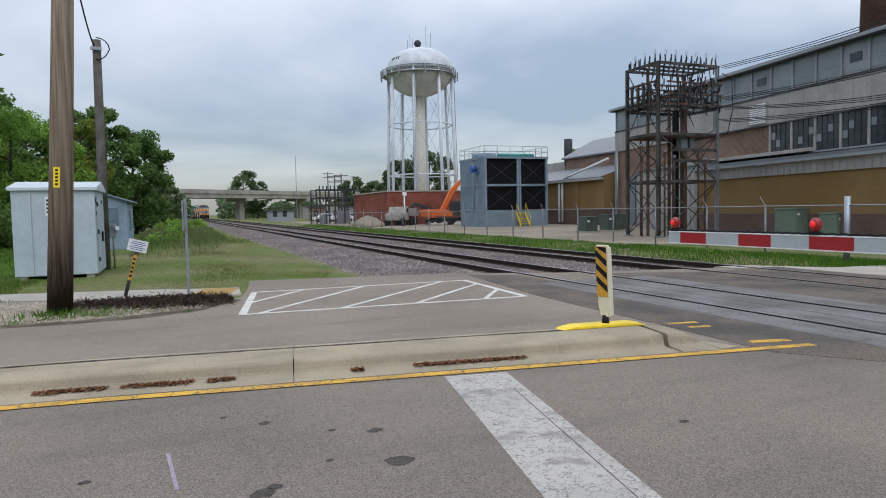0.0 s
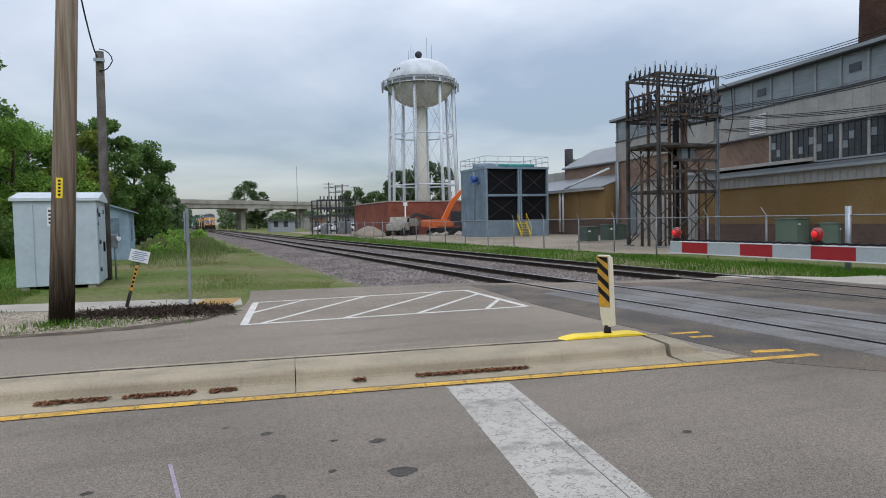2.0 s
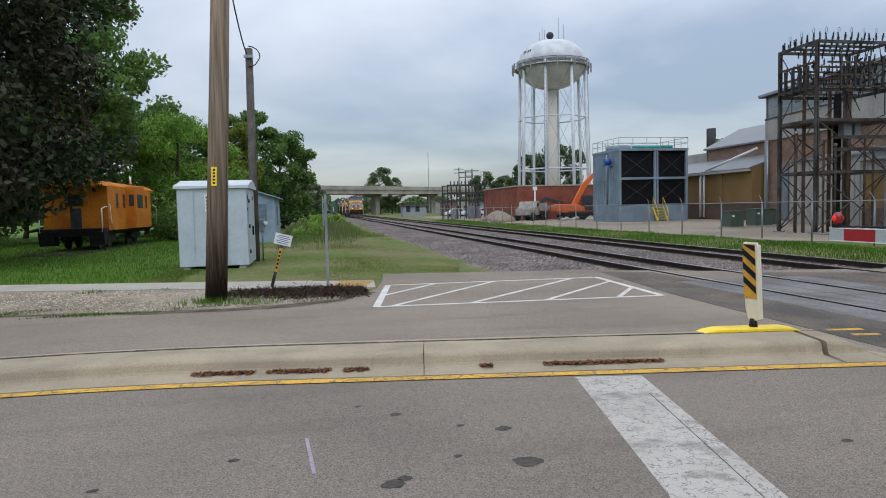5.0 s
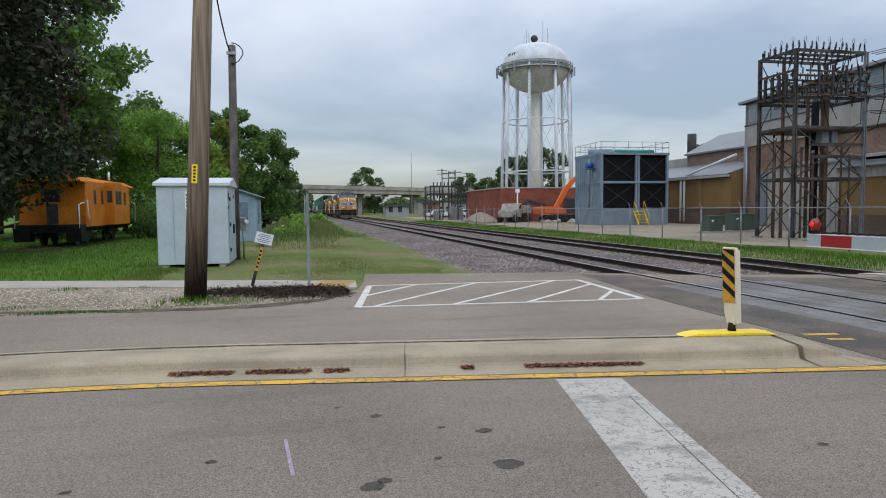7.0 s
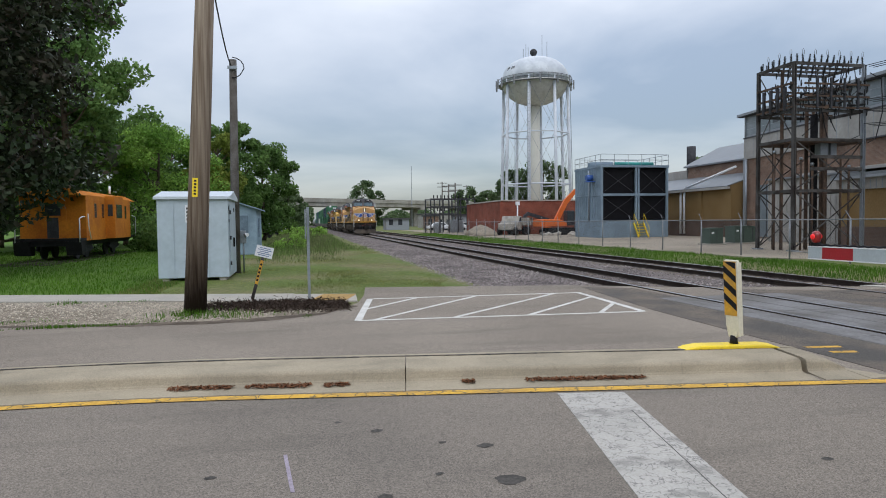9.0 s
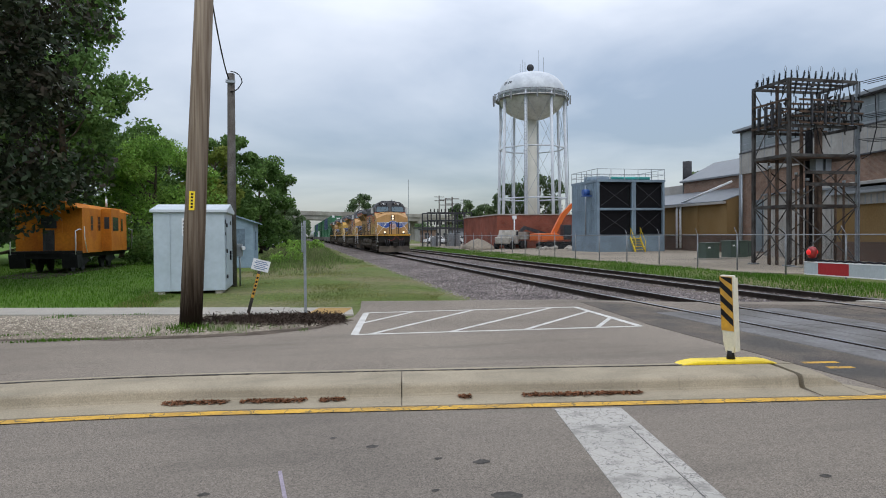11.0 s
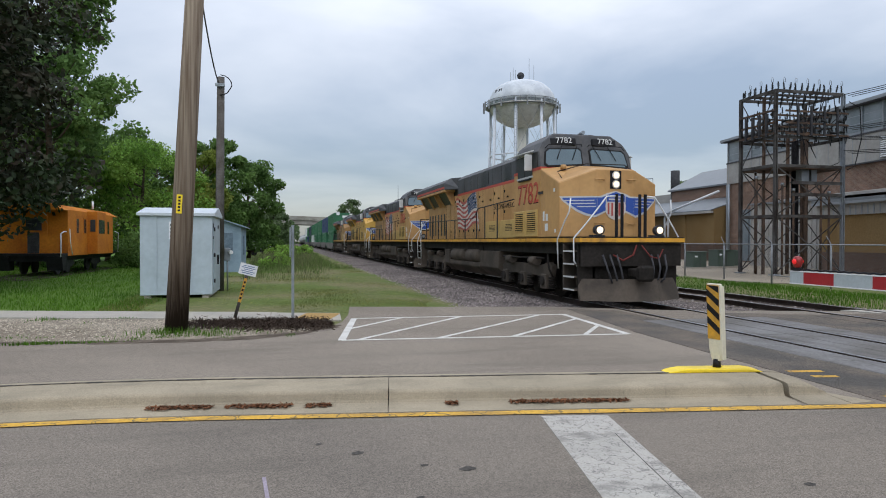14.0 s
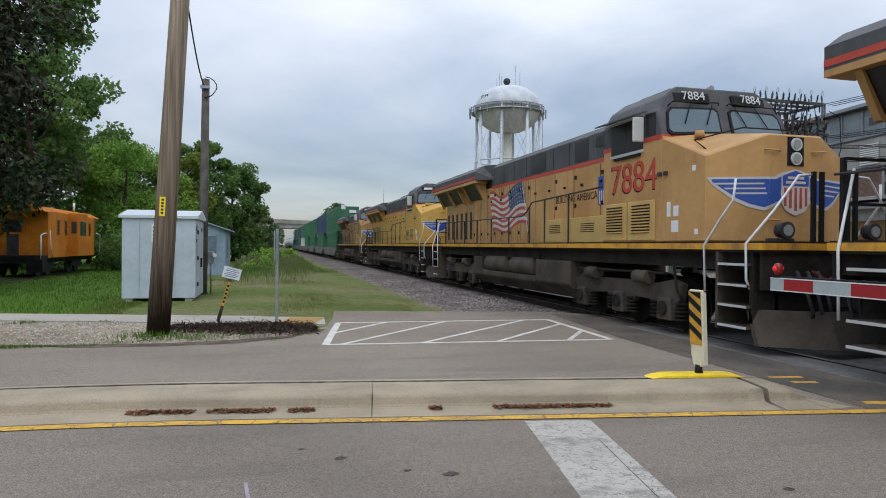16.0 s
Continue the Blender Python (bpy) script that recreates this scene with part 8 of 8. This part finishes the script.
        part("hood_stripe", box(B(), min(s * 0.99, s * 1.007), max(s * 0.99, s * 1.007), 4.06, 13.15, 3.8, 3.9), LOCO_RED, L)
        for ya, yb, za, zb in ((5.75, 6.5, 3.95, 4.48), (4.75, 5.35, 4.2, 4.46), (8.4, 9.5, 3.97, 4.48)):
            part("hood_grille", box(B(), min(s * 1.0, s * 1.012), max(s * 1.0, s * 1.012), ya, yb, za, zb), CAB_DARK, L, "black mesh intake grille")
            # narrow seams, bolts and small lifting eyes on the hood side
        for k in range(15):
            y = 9.15 + k * 0.405
            part("panel_seam", box(B(), min(s * 1.0, s * 1.0052), max(s * 1.0, s * 1.0052), y - 0.008, y + 0.008, 1.9, 3.76), UNDER_PALE, L)
        for k in range(9):
            y = 5.0 + k * 1.02
            part("lifting_eye", box(B(), min(s * 1.004, s * 1.05), max(s * 1.004, s * 1.05), y, y + 0.07, 3.3, 3.36), UNDER, L)
            part("roof_seam", box(B(), min(s * 1.0, s * 1.006), max(s * 1.0, s * 1.006), y - 0.2, y - 0.185, 3.92, 4.53), UNDER, L)
        # radiator wing with slanted intake
        bm = prism(B(), [(0.9, 4.16), (1.52, 4.16), (1.52, 4.48), (1.2, 4.7), (0.9, 4.7)], "y", 13.15, 20.2)
        for v in bm.verts:
            if v.co.y < 14 and v.co.x > 1.1:
                v.co.y += 0.55
        bm.transform(Matrix.Diagonal((s, 1, 1, 1))); bmesh.ops.recalc_face_normals(bm, faces=bm.faces)
        rw = part("radiator_wing", bm, LOCO_GREY, L, "grey overhanging radiator wing")
        part("wing_stripe", box(B(), min(s * 1.52, s * 1.527), max(s * 1.52, s * 1.527), 13.7, 20.2, 4.2, 4.3), LOCO_RED, rw)
        part("wing_lip", box(B(), min(s * 1.0, s * 1.525), max(s * 1.0, s * 1.525), 13.7, 20.2, 4.06, 4.159), paint, rw)
        for ya, yb in ((14.0, 15.6), (16.5, 17.9), (18.1, 19.7)):
            bm = prism(B(), [(1.01, 3.5), (1.03, 3.5), (1.36, 4.05), (1.34, 4.05)], "y", ya, yb)
            bm.transform(Matrix.Diagonal((s, 1, 1, 1))); bmesh.ops.recalc_face_normals(bm, faces=bm.faces)
            part("intake_screen", bm, CAB_DARK, L, "black slanted radiator screen")
            for ye in (ya - 0.12, yb):
                bm = prism(B(), [(1.0, 3.4), (1.08, 3.42), (1.42, 4.06), (1.0, 4.06)], "y", ye, ye + 0.12)
                bm.transform(Matrix.Diagonal((s, 1, 1, 1))); bmesh.ops.recalc_face_normals(bm, faces=bm.faces)
                part("screen_gusset", bm, paint, L)
        for k in range(6):
            y = 15.4 + k * 0.67
            d = part("vent_door", box(B(), min(s * 1.0, s * 1.006), max(s * 1.0, s * 1.006), y, y + 0.63, 1.86, 3.2), paint, L)
            part("tall_vent", box(B(), min(s * 1.006, s * 1.014), max(s * 1.006, s * 1.014), y + 0.17, y + 0.46, 1.98, 3.08), CAB_DARK, d)
        if decorated:
            flag(L, s, 9.75, 13.5, 2.4, 3.76)
            text_mesh("slogan", "BUILDING AMERICA", 0.27, BLACK, L, pose(s * 1.008, 6.45, 3.0, 90, 0, 90 if s > 0 else -90), 0.002, label="black painted slogan")
            part("side_shield", box(B(), min(s * 1.004, s * 1.01), max(s * 1.004, s * 1.01), 4.75, 5.2, 2.75, 3.45), WING_BLUE, L)
            for k in range(4):
                part("shield_stripe", box(B(), min(s * 1.01, s * 1.013), max(s * 1.01, s * 1.013), 4.79 + k * 0.1, 4.84 + k * 0.1, 2.78, 3.1), FLAG_WHITE, L)
    # long hood
    bm = prism(B(), [(-1.0, 1.816), (1.0, 1.816), (1.0, 3.85), (-1.0, 3.85)], "y", 4.052, 19.3)
    part("hood", bm, paint, L, "long engine hood")
    bm = prism(B(), [(-1.0, 3.851), (1.0, 3.851), (1.0, 4.55), (0.8, 4.72), (-0.8, 4.72), (-1.0, 4.55)], "y", 4.052, 13.15)
    part("hood_top", bm, LOCO_GREY, L, "grey hood roof")
    part("rear_top", box(B(), -0.89, 0.89, 13.151, 20.15, 3.852, 4.7), LOCO_GREY, L)
    for y, r, h in ((10.6, 0.35, 0.18), (7.6, 0.2, 0.15), (15.5, 0.7, 0.1), (17.6, 0.7, 0.1)):
        z0 = 4.72 if y < 13.15 else 4.7
        part("roof_vent", rod(B(), (0, y, z0 + 0.001), (0, y, z0 + h), r, r * 0.9, 16), UNDER, L)
    part("exhaust", box(B(), -0.35, 0.35, 11.3, 12.1, 4.721, 4.86), UNDER, L)
    # nose fittings
    part("headlight_panel", box(B(), -0.17, 0.17, -0.012, -0.001, 3.16, 3.66), BLACK, L, "black headlight panel")
    for z in (3.28, 3.53):
        hl = part("headlight", rod(B(), (0, -0.013, z), (0, -0.04, z), 0.115, n=18), SILVER, L, "round headlight")
        part("lens", rod(B(), (0, -0.041, z), (0, -0.05, z), 0.08, n=18), HEADLIGHT if lit else LENS_OFF, hl)
    for s in (-1, 1):
        dl = part("ditch_light", rod(B(), (s * 0.88, -0.62, 2.0), (s * 0.88, -0.8, 2.0), 0.12, 0.14, 18), DARK, L, "round ditch light on the front deck")
        part("lens", rod(B(), (s * 0.88, -0.801, 2.0), (s * 0.88, -0.812, 2.0), 0.09, n=18), HEADLIGHT if lit else LENS_OFF, dl)
        part("bracket", box(B(), s * 0.88 - 0.17, s * 0.88 + 0.17, -0.75, -0.5, 1.816, 1.87), DARK, dl)
        part("nose_grab", tube(B(), [(s * 0.35, -0.0, 3.4), (s * 0.35, -0.06, 3.4), (s * 0.62, -0.04, 3.42), (s * 0.62, 0.02, 3.42)], 0.014, 5), paint, L)
        part("nose_grab", tube(B(), [(s * 0.35, -0.0, 2.2), (s * 0.35, -0.06, 2.2), (s * 0.62, -0.04, 2.2), (s * 0.62, 0.02, 2.2)], 0.014, 5), paint, L)
    part("nose_door", nose_plate([(0.12, 1.84), (0.52, 1.84), (0.52, 3.3), (0.2, 3.3), (0.2, 3.12), (0.12, 3.12)], 0.001, 0.0025), paint, L)
    part("roof_bell", rod(B(), (-0.95, 1.35, 3.82), (-0.95, 1.35, 3.95), 0.1, 0.08, 10), paint, L)
    part("nose_top_rail", tube(B(), [(-1.3, 0.7, 3.5), (-1.25, 1.1, 3.72), (-0.6, 0.6, 3.9), (0.6, 0.6, 3.9), (1.25, 1.1, 3.72)], 0.014, 5), UNDER, L)
    emblem(L)
    # front end: plow, coupler, hoses
    bm = B()
    pr = [(-1.45, -0.75), (-0.5, -1.35), (0.5, -1.35), (1.45, -0.75)]
    lo = [bm.verts.new((x, y - 0.1, 0.16)) for x, y in pr]; hi = [bm.verts.new((x, y + 0.12, 0.72)) for x, y in pr]
    lo2 = [bm.verts.new((x, y, 0.16)) for x, y in pr]; hi2 = [bm.verts.new((x, y + 0.2, 0.72)) for x, y in pr]
    for k in range(3):
        bm.faces.new((lo[k], lo[k + 1], hi[k + 1], hi[k])); bm.faces.new((lo2[k + 1], lo2[k], hi2[k], hi2[k + 1]))
        bm.faces.new((hi[k], hi[k + 1], hi2[k + 1], hi2[k])); bm.faces.new((lo[k + 1], lo[k], lo2[k], lo2[k + 1]))
    for k in (0, 3):
        bm.faces.new((lo[k], hi[k], hi2[k], lo2[k]))
    bmesh.ops.recalc_face_normals(bm, faces=bm.faces)
    part("plow", bm, UNDER_PALE, L, "dusty steel snow plow")
    part("pilot_sheet", box(B(), -1.45, 1.45, -0.7, -0.62, 0.5, 1.64), UNDER, L)
    for yc, d in ((-0.9, -1), (20.1, 1)):
        part("coupler", box(B(), -0.14, 0.14, min(yc, yc + d * 0.65), max(yc, yc + d * 0.65), 0.75, 1.0), UNDER, L, bevel=0.04)
        part("coupler_knuckle", box(B(), -0.2, 0.22, min(yc + d * .5, yc + d * 0.75), max(yc + d * .5, yc + d * .75), 0.68, 1.08), UNDER, L, bevel=0.06)
        part("buffer_beam", box(B(), -1.45, 1.45, min(yc, yc - d * 0.06), max(yc, yc - d * .06), 1.05, 1.64), UNDER, L)
        for k, x in enumerate((-0.9, -0.7, -0.5, 0.5, 0.7, 0.9)):
            part("air_hose", tube(B(), [(x, yc + d * 0.1, 1.35), (x * 0.95, yc + d * 0.28, 1.0), (x * 0.85, yc + d * 0.3, 0.72), (x * 0.75, yc + d * 0.2, 0.6)], 0.028, 6), DARK, L)
    part("jumper_cable", tube(B(), [(0.1, -0.95, 1.6), (-0.05, -1.05, 1.35), (-0.35, -1.05, 1.2), (-0.6, -1.0, 1.35)], 0.025, 6), JUMPER_RED, L, "faded red jumper cable")
    part("jumper_cable", tube(B(), [(0.25, -0.95, 1.6), (0.45, -1.05, 1.3), (0.7, -1.05, 1.25), (0.85, -1.0, 1.5)], 0.018, 6), JUMPER_RED, L)
    # end railing of the rear platform
    for x in (-1.35, -0.55, -0.4, 0.4, 0.55, 1.35):
        part("end_post", box(B(), x - 0.03, x + 0.03, 20.0, 20.06, 1.816, 2.95), BLACK, L)
    for x in (-0.95, 0.95):
        for z in (2.3, 2.92):
            part("end_rail", box(B(), x - 0.37, x + 0.37, 20.01, 20.05, z, z + 0.04), BLACK, L)
    part("rear_end", box(B(), -1.0, 1.0, 19.301, 19.42, 1.82, 3.85), paint, L)
    # fuel tank
    bm = prism(B(), [(-1.42, 1.34), (-1.42, 0.72), (-1.05, 0.36), (1.05, 0.36), (1.42, 0.72), (1.42, 1.34)], "y", 5.9, 8.15)
    part("fuel_tank", bm, UNDER_PALE, L, "dusty brown fuel tank", bevel=0.03)
    bm = prism(B(), [(-1.42, 0.86), (-1.42, 0.68), (-1.05, 0.36), (1.05, 0.36), (1.42, 0.68), (1.42, 0.86)], "y", 8.151, 13.1)
    part("fuel_tank_rear", bm, UNDER_PALE, L, bevel=0.03)
    bm = prism(B(), [(-1.42, 1.34), (-1.42, 0.68), (-1.05, 0.36), (1.05, 0.36), (1.42, 0.68), (1.42, 1.34)], "y", 13.101, 14.0)
    part("tank_end", bm, UNDER_PALE, L, bevel=0.03)
    part("tank_core", box(B(), -0.85, 0.85, 8.16, 13.09, 0.862, 1.348), UNDER, L)
    for yc in (3.6, 16.2):
        trucks(L, yc)
    for k in range(12):
        y = 4.3 + k * 1.25
        part("under_pipe", tube(B(), [(-1.3, y, 1.5), (-1.32, y + 0.4, 1.42), (-1.3, y + 1.0, 1.5)], 0.025, 5), UNDER, L)
    return L


cont_me = {}


def container(mat, label, m, length=12.2):
    key = (mat.name, length)
    c = thing("shipping_container", label, "container", "containers of the train")
    if key not in cont_me:
        bm = box(B(), -1.22, 1.22, 0, length, 0, 2.85)
        ribs = B()
        for k in range(int(length / 0.42)):
            for s in (-1, 1):
                box(ribs, min(s * 1.221, s * 1.25), max(s * 1.221, s * 1.25), 0.2 + k * 0.42, 0.4 + k * 0.42, 0.15, 2.7)
        for k in range(4):
            box(ribs, -1.1 + k * 0.65, -1.0 + k * 0.65, -0.04, -0.001, 0.1, 2.75)
        cont_me[key] = (mesh_of("shell", bm, mat), mesh_of("corrugation", ribs, mat))
    a, b = cont_me[key]
    o = new("shell", a); o.parent = c
    o = new("corrugation", b); o.parent = c
    if mat is GREEN_CONT:
        part("logo_patch", box(B(), 0.1, 0.9, -0.06, -0.041, 2.1, 2.45), WHITE, c, "pale plain logo patch")
        part("placard", box(B(), -0.25, 0.25, -0.06, -0.041, 1.1, 1.6), WHITE, c).matrix_basis = pose(-0.6, 0, 1.4, 0, 0, 0) @ pose(0, 0, 0, 0, 0, 0)
    c.matrix_world = m
    return c


def well_car(length=19.0):
    w = thing("well_car", "dusty grey articulated well car carrying stacked containers", "rail car", "cars of the train")
    part("side_sill", prism(B(), [(0.3, 1.1), (2.6, 0.45), (length - 3.4, 0.45), (length - 1.1, 1.1), (length - 1.1, 1.35), (length - 2.6, 1.45), (2.2, 1.45), (0.3, 1.35)], "x", -1.45, -1.36), WELL, w)
    part("side_sill", prism(B(), [(0.3, 1.1), (2.6, 0.45), (length - 3.4, 0.45), (length - 1.1, 1.1), (length - 1.1, 1.35), (length - 2.6, 1.45), (2.2, 1.45), (0.3, 1.35)], "x", 1.36, 1.45), WELL, w)
    part("floor", box(B(), -1.35, 1.35, 2.5, length - 3.3, 0.4, 0.5), WELL, w)
    for y in (-0.4, length - 2.1):
        part("end_platform", box(B(), -1.3, 1.3, y, y + 1.7, 1.05, 1.25), WELL, w)
    for y in (0.4, length - 1.2):
        for dy in (-0.85, 0.85):
            for x in (-0.76, 0.76):
                part("wheel", rod(B(), (x - 0.06, y + dy, 0.46), (x + 0.06, y + dy, 0.46), 0.43, n=16), UNDER, w)
        for x in (-1.0, 1.0):
            part("truck_frame", prism(B(), [(y - 1.1, 0.4), (y - 0.4, 0.25), (y + 0.4, 0.25), (y + 1.1, 0.4), (y + 1.0, 0.6), (y + 0.4, 0.8), (y - 0.4, 0.8), (y - 1.0, 0.6)], "x", x - 0.07, x + 0.07), UNDER, w)
    return w


def tank_car():
    w = thing("tank_car", "pale grey tank car with dark underframe", "rail car", "cars of the train")
    part("barrel", lathe(B(), [(0.3, 0), (1.2, 0.25), (1.45, 0.7), (1.45, 14.3), (1.2, 14.75), (0.3, 15)], 22), TANKER, w).matrix_basis = pose(0, 0.8, 2.65, -90, 0, 0)
    part("dome", rod(B(), (0, 8.3, 4.05), (0, 8.3, 4.5), 0.6, n=14), TANKER, w)
    part("underframe", box(B(), -1.2, 1.2, 0, 16.6, 0.95, 1.2), UNDER, w)
    for y in (2.2, 14.4):
        for dy in (-0.85, 0.85):
            for x in (-0.76, 0.76):
                part("wheel", rod(B(), (x - 0.06, y + dy, 0.46), (x + 0.06, y + dy, 0.46), 0.43, n=16), UNDER, w)
        for x in (-1.0, 1.0):
            part("truck_frame", prism(B(), [(y - 1.1, 0.4), (y - 0.4, 0.25), (y + 0.4, 0.25), (y + 1.1, 0.4), (y + 1.0, 0.6), (y + 0.4, 0.8), (y - 0.4, 0.8), (y - 1.0, 0.6)], "x", x - 0.07, x + 0.07), UNDER, w)
    return w


TRAIN = []  # each vehicle or load with its metres behind the first headlight and its height
LENGTH = 22.3
XT = 8.93
for i, (num, pnt, deco, lit, lab) in enumerate((("7782", LOCO, 1, True, "yellow and grey diesel locomotive, lit headlights, leading the train"),
                                                ("7884", LOCO, 2, False, "rust-streaked yellow and grey diesel locomotive coupled second"),
                                                ("", LOCO_BRIGHT, 0, False, "bright yellow and grey diesel locomotive coupled third"),
                                                ("", LOCO_DIRTY, 0, False, "grimy dark yellow diesel locomotive coupled fourth"))):
    TRAIN.append((locomotive(num, pnt, deco, lit, lab), LENGTH * i, 0.0))
first_well, first_tank = well_car(), tank_car()
start = LENGTH * 4 - 1.0
for i in range(8):
    y = start + i * 19.2
    TRAIN.append((first_well if i == 0 else copy_thing(first_well, pose(0, 0, 0)), y, 0.0))
    lower, upper = ((GREEN_CONT, GREEN_CONT), (GREEN_CONT, BLUE_CONT), (GREEN_CONT, GREEN_CONT), (GREEN_CONT, GREEN_CONT), (WHITE_CONT, GREEN_CONT), (GREEN_CONT, BLUE_CONT), (BLUE_CONT, GREEN_CONT), (GREEN_CONT, WHITE_CONT))[i]
    for mat, z, ln in ((lower, 0.51, 12.2), (upper, 3.37, 15.2)):
        word = {GREEN_CONT: "green", BLUE_CONT: "dark blue", WHITE_CONT: "white"}[mat]
        TRAIN.append((container(mat, f"{word} corrugated steel shipping container on a well car", pose(0, 0, 0), ln), y + 8.4 - ln / 2, z))
for i in range(7):
    TRAIN.append((first_tank if i == 0 else copy_thing(first_tank, pose(0, 0, 0)), start + 8 * 19.2 + i * 17.2, 0.0))


def motions():
    """The train runs towards the crossing at about fifteen metres a second."""
    for ob, behind, z in TRAIN:
        rows = []
        for k in range(33):
            t = k * 0.5
            s = t - 14
            rows.append((t, pose(XT, 16.48 - 14.72 * s + 0.0445 * s * s + behind, z)))
        walk(ob, rows)


motions()
